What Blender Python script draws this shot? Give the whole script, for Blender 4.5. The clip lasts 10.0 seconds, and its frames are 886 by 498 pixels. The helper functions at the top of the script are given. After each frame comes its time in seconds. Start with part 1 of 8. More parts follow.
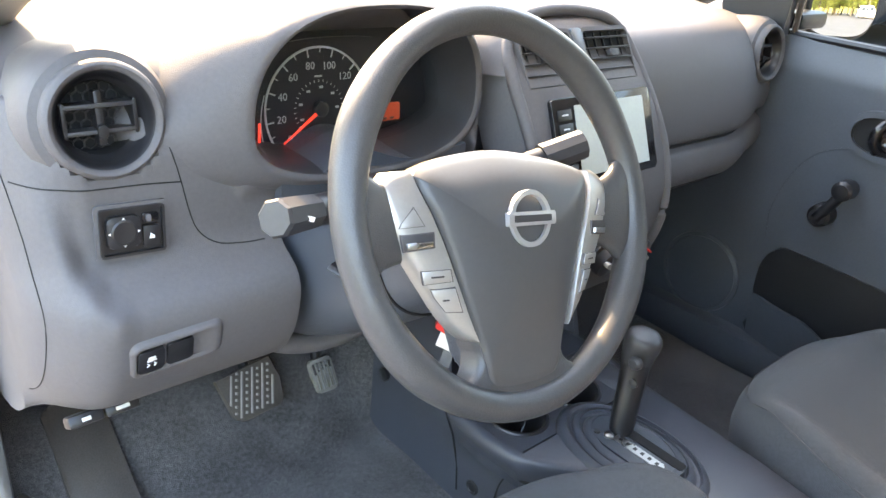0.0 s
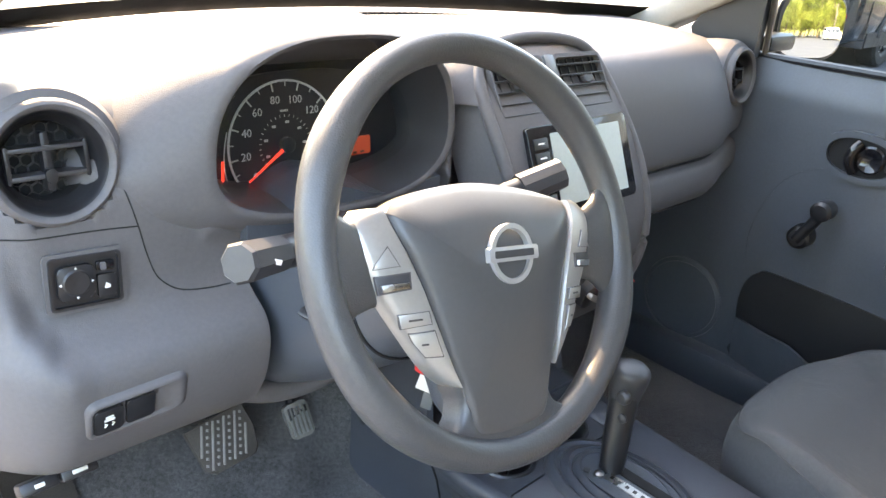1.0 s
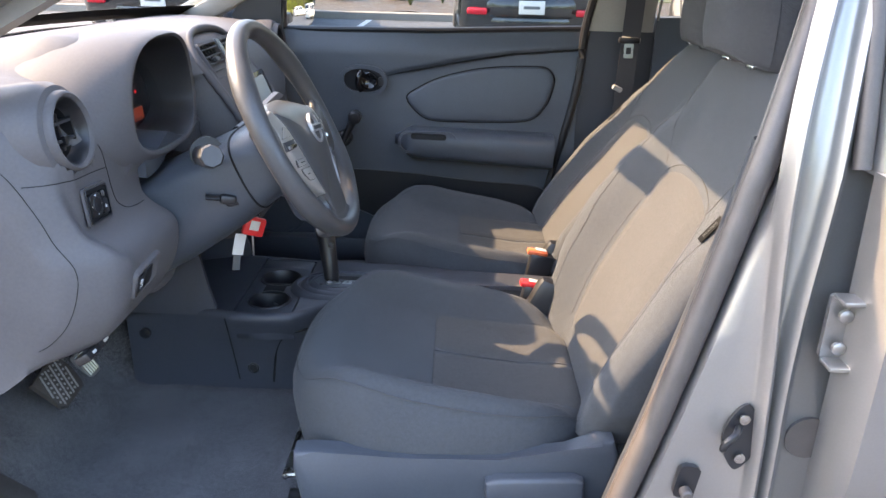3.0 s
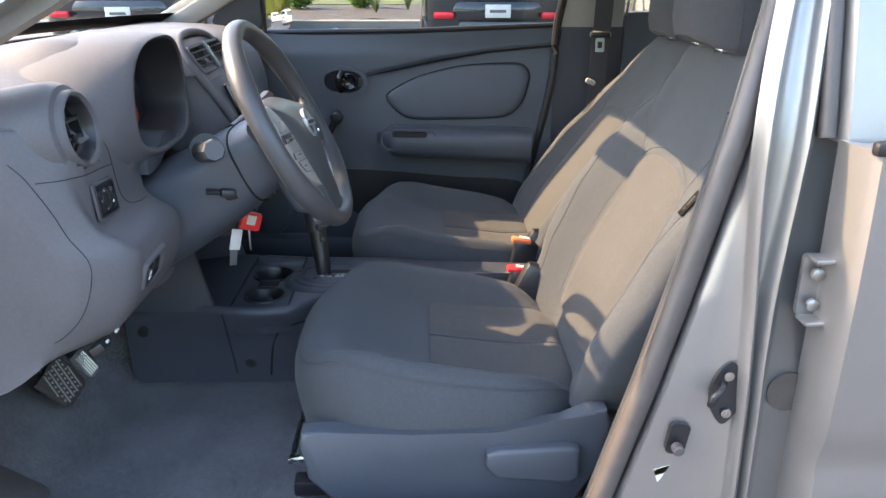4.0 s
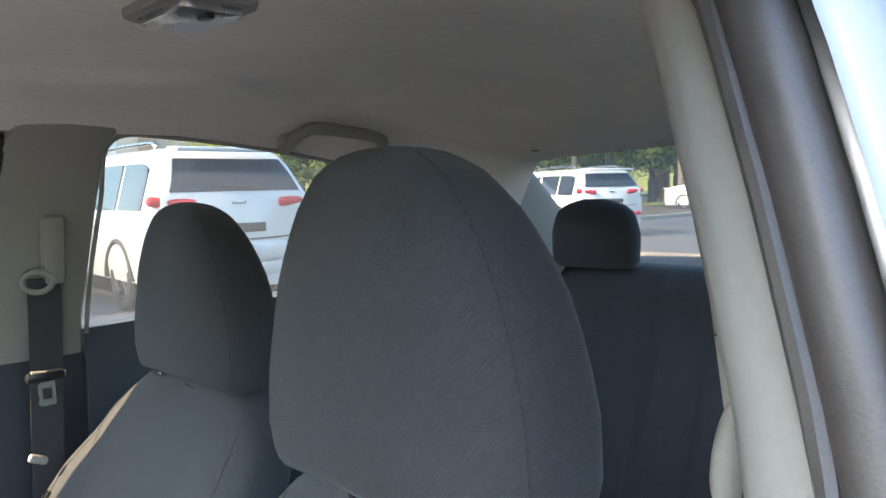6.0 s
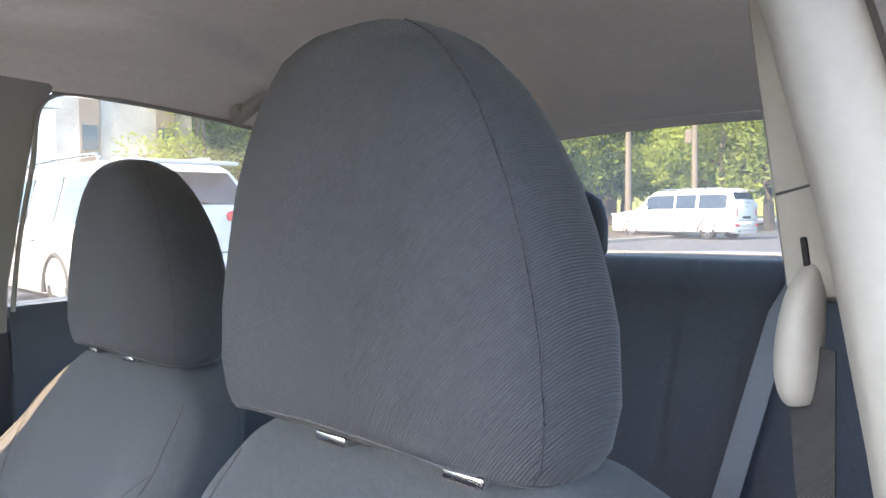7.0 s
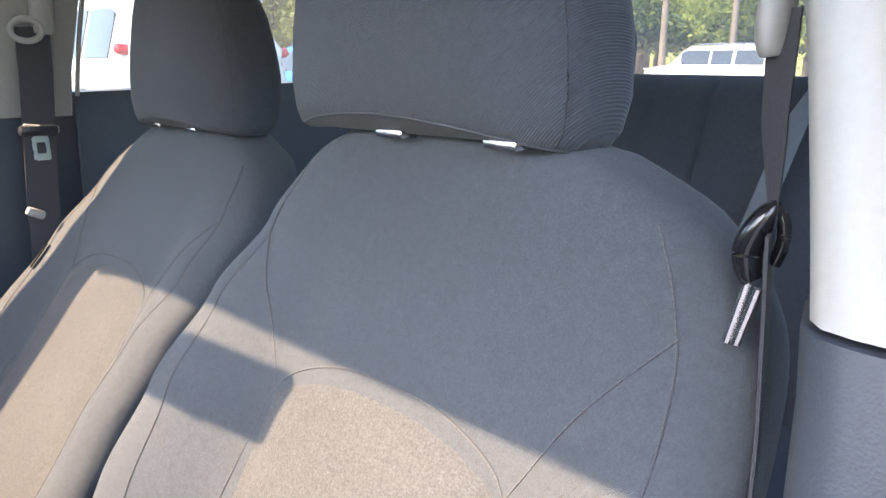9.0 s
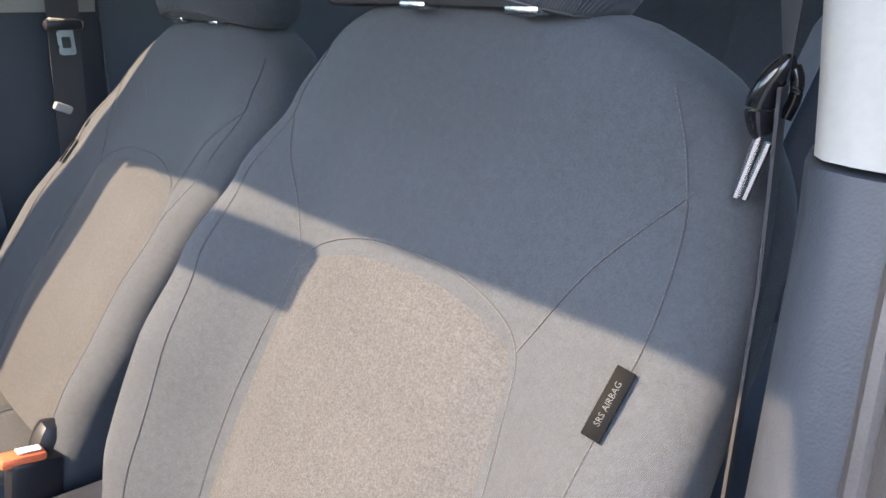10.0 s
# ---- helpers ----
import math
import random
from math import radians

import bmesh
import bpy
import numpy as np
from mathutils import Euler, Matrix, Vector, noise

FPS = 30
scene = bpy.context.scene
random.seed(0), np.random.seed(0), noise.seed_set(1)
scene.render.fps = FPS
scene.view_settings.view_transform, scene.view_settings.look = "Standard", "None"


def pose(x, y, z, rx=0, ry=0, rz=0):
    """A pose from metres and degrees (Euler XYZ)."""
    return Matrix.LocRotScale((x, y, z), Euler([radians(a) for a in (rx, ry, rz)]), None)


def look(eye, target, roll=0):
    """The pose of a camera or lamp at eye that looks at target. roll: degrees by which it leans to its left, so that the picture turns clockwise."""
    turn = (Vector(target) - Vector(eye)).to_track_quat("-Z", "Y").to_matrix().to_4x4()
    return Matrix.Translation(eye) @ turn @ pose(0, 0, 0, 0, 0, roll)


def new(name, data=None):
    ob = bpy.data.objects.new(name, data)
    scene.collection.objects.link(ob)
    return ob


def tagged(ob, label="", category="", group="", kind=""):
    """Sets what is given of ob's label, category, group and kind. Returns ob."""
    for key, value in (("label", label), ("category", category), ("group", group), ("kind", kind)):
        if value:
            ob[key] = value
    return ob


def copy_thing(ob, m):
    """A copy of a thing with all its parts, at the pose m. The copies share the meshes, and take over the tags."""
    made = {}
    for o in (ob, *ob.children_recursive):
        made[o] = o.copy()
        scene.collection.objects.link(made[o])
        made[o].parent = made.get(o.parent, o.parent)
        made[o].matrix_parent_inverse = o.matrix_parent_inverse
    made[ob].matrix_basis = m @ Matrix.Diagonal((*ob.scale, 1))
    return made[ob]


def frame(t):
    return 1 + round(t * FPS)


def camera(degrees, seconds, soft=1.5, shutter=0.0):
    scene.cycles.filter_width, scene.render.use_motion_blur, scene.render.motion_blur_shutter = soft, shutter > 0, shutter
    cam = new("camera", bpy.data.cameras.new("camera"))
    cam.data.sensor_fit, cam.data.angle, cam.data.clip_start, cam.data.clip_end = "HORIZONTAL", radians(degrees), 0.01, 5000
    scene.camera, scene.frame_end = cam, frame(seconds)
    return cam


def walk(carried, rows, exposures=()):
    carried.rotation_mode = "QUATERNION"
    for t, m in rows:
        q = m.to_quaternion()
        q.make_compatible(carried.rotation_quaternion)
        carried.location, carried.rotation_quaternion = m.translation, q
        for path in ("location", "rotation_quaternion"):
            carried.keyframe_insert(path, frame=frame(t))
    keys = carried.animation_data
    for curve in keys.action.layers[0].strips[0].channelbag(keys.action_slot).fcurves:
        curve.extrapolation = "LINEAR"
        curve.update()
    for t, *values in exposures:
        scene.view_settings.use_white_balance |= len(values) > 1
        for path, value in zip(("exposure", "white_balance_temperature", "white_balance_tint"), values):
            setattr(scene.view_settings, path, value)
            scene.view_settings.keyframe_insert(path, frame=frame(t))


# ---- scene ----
cam = camera(60.8, 10.0)
PATH = [
    (0, (-0.842, -0.402, 1.163), (0.406, 0.897, 0.295), 6.4),
    (0.5, (-0.81, -0.374, 1.156), (0.438, 0.962, 0.344), 5.7),
    (1, (-0.816, -0.373, 1.153), (0.497, 0.913, 0.363), 5.2),
    (1.5, (-0.94, -0.297, 1.184), (0.68, 0.586, 0.413), 5.2),
    (2, (-1.154, -0.25, 1.2), (0.646, 0.173, 0.437), 4.1),
    (2.5, (-1.408, -0.273, 1.19), (0.442, -0.109, 0.446), 2.6),
    (3, (-1.598, -0.237, 1.169), (0.269, -0.211, 0.451), 1.5),
    (3.2, (-1.65, -0.22, 1.162), (0.218, -0.221, 0.448), 1.0),
    (4.3, (-1.664, -0.203, 1.154), (0.211, -0.255, 0.459), -0.3),
    (4.5, (-1.576, -0.222, 1.169), (0.302, -0.28, 0.486), -0.7),
    (5, (-1.246, -0.312, 1.229), (0.656, -0.559, 0.664), -1.4),
    (5.2, (-1.112, -0.305, 1.255), (0.712, -0.812, 0.742), -2.0),
    (5.5, (-0.958, -0.306, 1.273), (0.769, -1.241, 0.894), -2.3),
    (5.7, (-0.848, -0.312, 1.282), (0.747, -1.487, 1.004), -2.4),
    (6, (-0.75, -0.347, 1.258), (0.696, -1.72, 1.102), -1.4),
    (6.2, (-0.724, -0.36, 1.228), (0.679, -1.782, 1.123), -0.7),
    (7.3, (-0.674, -0.381, 1.166), (0.677, -1.852, 1.073), -0.6),
    (7.5, (-0.676, -0.381, 1.166), (0.675, -1.854, 1.073), -0.5),
    (8, (-0.677, -0.383, 1.164), (0.676, -1.851, 1.049), -0.5),
    (8.5, (-0.689, -0.352, 1.161), (0.661, -1.794, 0.852), -1.6),
    (8.7, (-0.709, -0.33, 1.108), (0.665, -1.737, 0.775), 0.3),
    (9, (-0.743, -0.29, 1.077), (0.617, -1.679, 0.607), 0.7),
    (9.5, (-0.768, -0.268, 1.045), (0.583, -1.616, 0.446), 1.1),
    (10, (-0.765, -0.268, 1.041), (0.588, -1.585, 0.382), 1.2),
]
walk(cam, [(t, look(eye, target, roll)) for t, eye, target, roll in PATH], exposures=[(0, 4.65, 8500, 11), (1, 4.60, 8350, 11), (1.5, 4.22, 7600, 13), (2, 3.87, 6800, 16), (3, 3.54, 7150, 15), (4.5, 3.26, 6950, 12), (5, 3.12, 6700, 15), (5.5, 2.97, 6600, 15), (6.2, 3.50, 6500, 4), (7.3, 4.04, 6720, 15), (8.3, 4.08, 6600, 14), (8.7, 4.12, 6600, 14), (9, 3.77, 6400, 14), (10, 3.40, 6150, 13)])


# ---- world and light ----
SUN_AZ, SUN_EL = 12.0, 38.0          # degrees from straight ahead towards the passenger side; height
sd = Vector((math.sin(radians(SUN_AZ)) * math.cos(radians(SUN_EL)),
             math.cos(radians(SUN_AZ)) * math.cos(radians(SUN_EL)), math.sin(radians(SUN_EL))))
world = bpy.data.worlds.new("sky")
scene.world = world
world.use_nodes = True
wn = world.node_tree
sky = wn.nodes.new("ShaderNodeTexSky")
sky.sky_type = "NISHITA"
sky.sun_disc = False
sky.sun_elevation = radians(SUN_EL)
sky.sun_rotation = radians(SUN_AZ)
sky.dust_density, sky.air_density, sky.ozone_density = 1.3, 1.0, 0.9
wn.nodes["Background"].inputs[1].default_value = 0.15
wn.links.new(sky.outputs[0], wn.nodes["Background"].inputs[0])
sun = new("sun", bpy.data.lights.new("sun", "SUN"))
sun.data.energy, sun.data.angle, sun.data.color = 2.0, radians(0.53), (1.0, 0.74, 0.48)
sun.matrix_world = look(sd * 60, (0, 0, 0))


# ---- materials ----
def shader(name, col, rough=0.5, metal=0.0, var=0.12, scale=14.0, bump=0.15, bscale=500.0, bdist=0.0006,
           bump_kind="noise", spec=0.5, coat=0.0, sheen=0.0, island=0.0, weave=0.0, knit=0.0, lean=0.4):
    """A principled material with two scales of variation in colour and a fine relief, in metres."""
    m = bpy.data.materials.new(name)
    m.use_nodes = True
    nt = m.node_tree
    b = nt.nodes["Principled BSDF"]
    tc = nt.nodes.new("ShaderNodeTexCoord")
    n1 = nt.nodes.new("ShaderNodeTexNoise")
    n1.inputs["Scale"].default_value, n1.inputs["Detail"].default_value = scale, 5
    n2 = nt.nodes.new("ShaderNodeTexNoise")
    n2.inputs["Scale"].default_value, n2.inputs["Detail"].default_value = scale * 17, 3
    for n in (n1, n2):
        nt.links.new(tc.outputs["Object"], n.inputs["Vector"])
    add = nt.nodes.new("ShaderNodeMath")
    add.operation = "ADD"
    nt.links.new(n1.outputs[0], add.inputs[0])
    nt.links.new(n2.outputs[0], add.inputs[1])
    ramp = nt.nodes.new("ShaderNodeMapRange")
    ramp.inputs[1].default_value, ramp.inputs[2].default_value = 0.7, 1.3
    ramp.inputs[3].default_value, ramp.inputs[4].default_value = 1 - var, 1 + var
    nt.links.new(add.outputs[0], ramp.inputs[0])
    mul = nt.nodes.new("ShaderNodeMix")
    mul.data_type, mul.blend_type = "RGBA", "MULTIPLY"
    mul.inputs[0].default_value = 1.0
    mul.inputs[6].default_value = (*col, 1)
    nt.links.new(ramp.outputs[0], mul.inputs[7])
    out = mul.outputs[2]
    if knit:
        # loops of yarn a millimetre or two across, lighter and darker
        v = nt.nodes.new("ShaderNodeTexNoise")
        v.inputs["Scale"].default_value, v.inputs["Detail"].default_value, v.inputs["Roughness"].default_value = 520, 2, 0.7
        nt.links.new(tc.outputs["Object"], v.inputs["Vector"])
        r = nt.nodes.new("ShaderNodeMapRange")
        r.inputs[1].default_value, r.inputs[2].default_value = 0.32, 0.68
        r.inputs[3].default_value, r.inputs[4].default_value = 1 - knit, 1 + knit
        nt.links.new(v.outputs[0], r.inputs[0])
        kn = nt.nodes.new("ShaderNodeMix")
        kn.data_type, kn.blend_type = "RGBA", "MULTIPLY"
        kn.inputs[0].default_value = 1.0
        nt.links.new(out, kn.inputs[6])
        nt.links.new(r.outputs[0], kn.inputs[7])
        out = kn.outputs[2]
    wave = None
    if bump_kind == "twill":
        mp = nt.nodes.new("ShaderNodeMapping")
        mp.inputs["Rotation"].default_value = (lean, radians(38), 0.0)
        nt.links.new(tc.outputs["Object"], mp.inputs["Vector"])
        wave = nt.nodes.new("ShaderNodeTexWave")
        wave.inputs["Scale"].default_value = bscale
        wave.inputs["Distortion"].default_value = 0.12
        wave.inputs["Detail"].default_value = 0
        nt.links.new(mp.outputs[0], wave.inputs["Vector"])
    if weave:
        r = nt.nodes.new("ShaderNodeMapRange")
        r.inputs[3].default_value, r.inputs[4].default_value = 1 - weave, 1 + weave
        nt.links.new(wave.outputs["Fac"], r.inputs[0])
        wv = nt.nodes.new("ShaderNodeMix")
        wv.data_type, wv.blend_type = "RGBA", "MULTIPLY"
        wv.inputs[0].default_value = 1.0
        nt.links.new(out, wv.inputs[6])
        nt.links.new(r.outputs[0], wv.inputs[7])
        out = wv.outputs[2]
    if island:
        g = nt.nodes.new("ShaderNodeNewGeometry")
        ri = nt.nodes.new("ShaderNodeMapRange")
        ri.inputs[3].default_value, ri.inputs[4].default_value = 1 - island, 1 + island
        nt.links.new(g.outputs["Random Per Island"], ri.inputs[0])
        mi = nt.nodes.new("ShaderNodeMix")
        mi.data_type, mi.blend_type = "RGBA", "MULTIPLY"
        mi.inputs[0].default_value = 1.0
        nt.links.new(out, mi.inputs[6])
        nt.links.new(ri.outputs[0], mi.inputs[7])
        out = mi.outputs[2]
    nt.links.new(out, b.inputs["Base Color"])
    rr = nt.nodes.new("ShaderNodeMapRange")
    rr.inputs[1].default_value, rr.inputs[2].default_value = 0.3, 0.7
    rr.inputs[3].default_value, rr.inputs[4].default_value = max(0.02, rough * (1 - var)), min(1, rough * (1 + var))
    nt.links.new(n1.outputs[0], rr.inputs[0])
    nt.links.new(rr.outputs[0], b.inputs["Roughness"])
    b.inputs["Metallic"].default_value = metal
    b.inputs["Specular IOR Level"].default_value = spec
    b.inputs["Coat Weight"].default_value = coat
    b.inputs["Coat Roughness"].default_value = 0.06
    b.inputs["Sheen Weight"].default_value = sheen
    b.inputs["Sheen Roughness"].default_value = 0.4
    if bump:
        if bump_kind == "grain":
            t = nt.nodes.new("ShaderNodeTexVoronoi")
            t.inputs["Scale"].default_value = bscale
            src = t.outputs["Distance"]
        elif bump_kind == "twill":
            src = wave.outputs["Fac"]
        else:
            t = nt.nodes.new("ShaderNodeTexNoise")
            t.inputs["Scale"].default_value, t.inputs["Detail"].default_value = bscale, 3
            src = t.outputs[0]
        if bump_kind != "twill":
            nt.links.new(tc.outputs["Object"], t.inputs["Vector"])
        bp = nt.nodes.new("ShaderNodeBump")
        bp.inputs["Strength"].default_value, bp.inputs["Distance"].default_value = bump, bdist
        nt.links.new(src, bp.inputs["Height"])
        nt.links.new(bp.outputs[0], b.inputs["Normal"])
    return m


def glass_mat(name, tint=(0.62, 0.66, 0.655), gloss=1.0, rough=0.02, dust=0.0):
    m = bpy.data.materials.new(name)
    m.use_nodes = True
    nt = m.node_tree
    nt.nodes.remove(nt.nodes["Principled BSDF"])
    tr, gl = nt.nodes.new("ShaderNodeBsdfTransparent"), nt.nodes.new("ShaderNodeBsdfGlossy")
    tr.inputs[0].default_value = (*tint, 1)
    gl.inputs["Roughness"].default_value = rough
    fr, mx = nt.nodes.new("ShaderNodeLayerWeight"), nt.nodes.new("ShaderNodeMixShader")
    fr.inputs[0].default_value = 0.5
    pw = nt.nodes.new("ShaderNodeMath")
    pw.operation = "POWER"
    pw.inputs[1].default_value = 4.5
    nt.links.new(fr.outputs["Facing"], pw.inputs[0])
    k = nt.nodes.new("ShaderNodeMath")
    k.operation = "MULTIPLY_ADD"
    k.inputs[1].default_value, k.inputs[2].default_value = 0.85 * gloss, 0.05 * gloss
    nt.links.new(pw.outputs[0], k.inputs[0])
    nt.links.new(k.outputs[0], mx.inputs[0])
    clear = tr.outputs[0]
    if dust:
        # a film of dust that the daylight behind it lights up
        film, dm = nt.nodes.new("ShaderNodeBsdfTranslucent"), nt.nodes.new("ShaderNodeMixShader")
        film.inputs[0].default_value = (0.8, 0.78, 0.72, 1)
        dm.inputs[0].default_value = dust
        nt.links.new(clear, dm.inputs[1])
        nt.links.new(film.outputs[0], dm.inputs[2])
        clear = dm.outputs[0]
    nt.links.new(clear, mx.inputs[1])
    nt.links.new(gl.outputs[0], mx.inputs[2])
    nt.links.new(mx.outputs[0], nt.nodes["Material Output"].inputs[0])
    return m


def leaf_mat(name, col, var, scale, island):
    """Leaves that let some light through."""
    m = shader(name, col, 0.7, var=var, scale=scale, bump=0, island=island)
    nt = m.node_tree
    b = nt.nodes["Principled BSDF"]
    tl, mx = nt.nodes.new("ShaderNodeBsdfTranslucent"), nt.nodes.new("ShaderNodeMixShader")
    nt.links.new(b.inputs["Base Color"].links[0].from_socket, tl.inputs[0])
    mx.inputs[0].default_value = 0.55
    nt.links.new(b.outputs[0], mx.inputs[1])
    nt.links.new(tl.outputs[0], mx.inputs[2])
    nt.links.new(mx.outputs[0], nt.nodes["Material Output"].inputs[0])
    return m


def glow_mat(name, col, strength):
    m = shader(name, (col[0] * 0.5, col[1] * 0.5, col[2] * 0.5), 0.4, bump=0)
    b = m.node_tree.nodes["Principled BSDF"]
    b.inputs["Emission Color"].default_value = (*col, 1)
    b.inputs["Emission Strength"].default_value = strength
    return m


M_DASH = shader("dash_plastic", (0.092, 0.087, 0.090), 0.56, var=0.08, spec=0.35, bump=0.35, bscale=900, bdist=0.0005, bump_kind="grain")
M_DOOR = shader("door_plastic", (0.056, 0.064, 0.077), 0.40, var=0.08, bump=0.35, bscale=900, bdist=0.0005, bump_kind="grain")
M_CONSOLE = shader("console_plastic", (0.046, 0.050, 0.062), 0.42, var=0.08, bump=0.3, bscale=900, bdist=0.0004, bump_kind="grain")
M_SOFT = shader("wheel_urethane", (0.058, 0.058, 0.060), 0.36, var=0.08, bump=0.35, bscale=620, bdist=0.0005, bump_kind="grain")
M_PAD = shader("hub_pad", (0.064, 0.064, 0.066), 0.38, var=0.05, bump=0.2, bscale=1100, bdist=0.0003, bump_kind="grain")
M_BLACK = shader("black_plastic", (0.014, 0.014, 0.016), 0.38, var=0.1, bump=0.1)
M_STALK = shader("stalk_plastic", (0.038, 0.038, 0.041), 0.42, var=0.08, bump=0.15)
M_SCREEN_OFF = shader("grey_lens", (0.11, 0.12, 0.13), 0.25, var=0.04, bump=0)
M_GLOSSY = shader("gloss_black", (0.010, 0.010, 0.012), 0.12, var=0.05, bump=0)
# Near-black that puts the shade of gaps and recesses into colour; also plain black parts.
M_VOID = shader("void_black", (0.006, 0.006, 0.007), 0.9, var=0.2, bump=0.2)
M_SILVER = shader("satin_silver_trim", (0.40, 0.39, 0.37), 0.36, metal=0.60, var=0.05, bump=0.05)
M_CHROME = shader("chrome", (0.66, 0.66, 0.67), 0.24, metal=1.0, var=0.05, bump=0)
M_BADGE = shader("satin_chrome_badge", (0.50, 0.50, 0.51), 0.30, metal=0.6, var=0.04, bump=0)
M_STEEL = shader("steel", (0.45, 0.45, 0.44), 0.28, metal=1.0, var=0.15, bump=0.1)
M_SEAT = shader("seat_cloth", (0.060, 0.064, 0.069), 0.88, var=0.10, scale=9, bump=0.5, bscale=330, bdist=0.0004, bump_kind="twill", spec=0.2, sheen=0.10, weave=0.08, knit=0.10)
M_KNIT = shader("seat_insert_cloth", (0.069, 0.068, 0.067), 0.92, var=0.12, scale=11, bump=0.8, bscale=700, bdist=0.0006, spec=0.15, sheen=0.10, knit=0.22)
M_HEAD = shader("headrest_cloth", (0.055, 0.056, 0.060), 0.85, var=0.10, scale=9, bump=0.6, bscale=205, bdist=0.0007, bump_kind="twill", spec=0.25, sheen=0.12, weave=0.09, knit=0.06, lean=0.0)
M_REAR = shader("rear_seat_cloth", (0.048, 0.051, 0.058), 0.9, var=0.12, scale=9, bump=0.5, bscale=1100, bdist=0.0005, spec=0.2, sheen=0.1)
M_SEAM = shader("seam_thread", (0.056, 0.056, 0.058), 0.8, var=0.3, scale=300, bump=0.4, bscale=1500)
M_THREAD = shader("grey_thread", (0.075, 0.073, 0.070), 0.8, var=0.3, scale=300, bump=0.2, bscale=1500)
M_STITCH = shader("dark_stitching", (0.026, 0.026, 0.029), 0.8, var=0.4, scale=300, bump=0.4, bscale=1500)
M_TAG = shader("black_woven_tag", (0.004, 0.004, 0.004), 0.6, var=0.2, bump=0.1, spec=0.08)
M_LINER = shader("headliner_cloth", (0.82, 0.77, 0.69), 0.95, var=0.06, scale=6, bump=0.3, bscale=1600, bdist=0.0004, spec=0.1)
M_TRIM = shader("cream_pillar_trim", (0.29, 0.276, 0.247), 0.55, var=0.05, scale=10, bump=0.15, bscale=1000)
M_LOWTRIM = shader("lower_pillar_trim", (0.036, 0.040, 0.048), 0.50, var=0.08, bump=0.25, bscale=600, bdist=0.0006, bump_kind="grain")
M_CARPET = shader("floor_carpet", (0.091, 0.086, 0.086), 1.0, var=0.45, scale=10, bump=1.0, bscale=700, bdist=0.003, spec=0.1, sheen=0.3, knit=0.35)
M_PAINT = shader("silver_car_paint", (0.285, 0.275, 0.264), 0.33, metal=0.70, var=0.03, scale=20, bump=0, coat=0.4)
M_RUBBER = shader("rubber_seal", (0.075, 0.064, 0.058), 0.42, var=0.15, scale=40, bump=0.3, bscale=500)
M_BELT = shader("belt_webbing", (0.045, 0.045, 0.050), 0.7, var=0.1, bump=0.7, bscale=420, bdist=0.0005, bump_kind="twill")
M_GREYBELT = shader("pale_grey_webbing", (0.16, 0.165, 0.175), 0.7, var=0.1, bump=0.7, bscale=420, bdist=0.0005, bump_kind="twill")
M_FOOTREST = shader("worn_rubber_pad", (0.060, 0.050, 0.043), 0.7, var=0.3, scale=30, bump=0.4, bscale=300)
M_RED = shader("red_plastic", (0.72, 0.03, 0.03), 0.4, var=0.1, bump=0.05)
M_ORANGE = shader("orange_buckle_button", (0.75, 0.16, 0.06), 0.4, var=0.1, bump=0.05)
M_WHITE = shader("white_print", (0.75, 0.75, 0.74), 0.5, var=0.05, bump=0)
M_LCD = glow_mat("orange_display", (0.36, 0.06, 0.03), 0.03)
M_NEEDLE = glow_mat("red_needle", (0.85, 0.05, 0.03), 0.07)
M_WARN = glow_mat("red_warning_lamp", (0.8, 0.02, 0.03), 0.09)
M_DIAL = shader("gauge_face", (0.014, 0.014, 0.016), 0.5, var=0.1, bump=0)
M_MARK = shader("gauge_marking", (0.44, 0.44, 0.43), 0.5, var=0.05, bump=0)
M_SCREEN = shader("touch_screen", (0.42, 0.47, 0.46), 0.22, var=0.04, bump=0)
M_GLASS = glass_mat("window_glass", (0.54, 0.58, 0.57))
M_REARGLASS = glass_mat("dusty_rear_glass", (0.36, 0.385, 0.375), dust=0.045)
M_SCREENGLASS = glass_mat("windscreen_glass", (0.80, 0.82, 0.81))
M_LENS = glass_mat("lens_clear", (0.96, 0.96, 0.96), 0.15)
M_MIRROR = shader("mirror_glass", (0.85, 0.86, 0.86), 0.015, metal=1.0, var=0.0, bump=0)
M_LABEL = shader("paper_label", (0.62, 0.62, 0.58), 0.5, var=0.05, bump=0)
M_YELLOW = shader("yellow_label", (0.55, 0.48, 0.05), 0.5, var=0.08, bump=0)
M_RIBBED = shader("pedal_rubber", (0.24, 0.225, 0.205), 0.5, var=0.25, scale=60, bump=0.3)
M_LETTER = shader("faded_lettering", (0.065, 0.065, 0.065), 0.7, var=0.05, bump=0)


# ---- building helpers ----
WORLD = {}


def thing(name, label, category, group="", at=(0, 0, 0), kind="", turn=0.0):
    """A top-level thing: an empty at its base, to which the parts are added in world coordinates."""
    ob = new(name)
    ob.empty_display_size = 0.05
    ob.matrix_world = ob.matrix_basis = pose(*at, 0, 0, turn)
    WORLD[ob] = ob.matrix_basis.copy()
    return tagged(ob, label, category, group, kind)


def finish(name, bm, mat, sharp=40):
    bmesh.ops.recalc_face_normals(bm, faces=bm.faces)
    me = bpy.data.meshes.new(name)
    bm.to_mesh(me)
    bm.free()
    me.materials.append(mat)
    me.polygons.foreach_set("use_smooth", [True] * len(me.polygons))
    me.set_sharp_from_angle(angle=radians(sharp))
    return new(name, me)


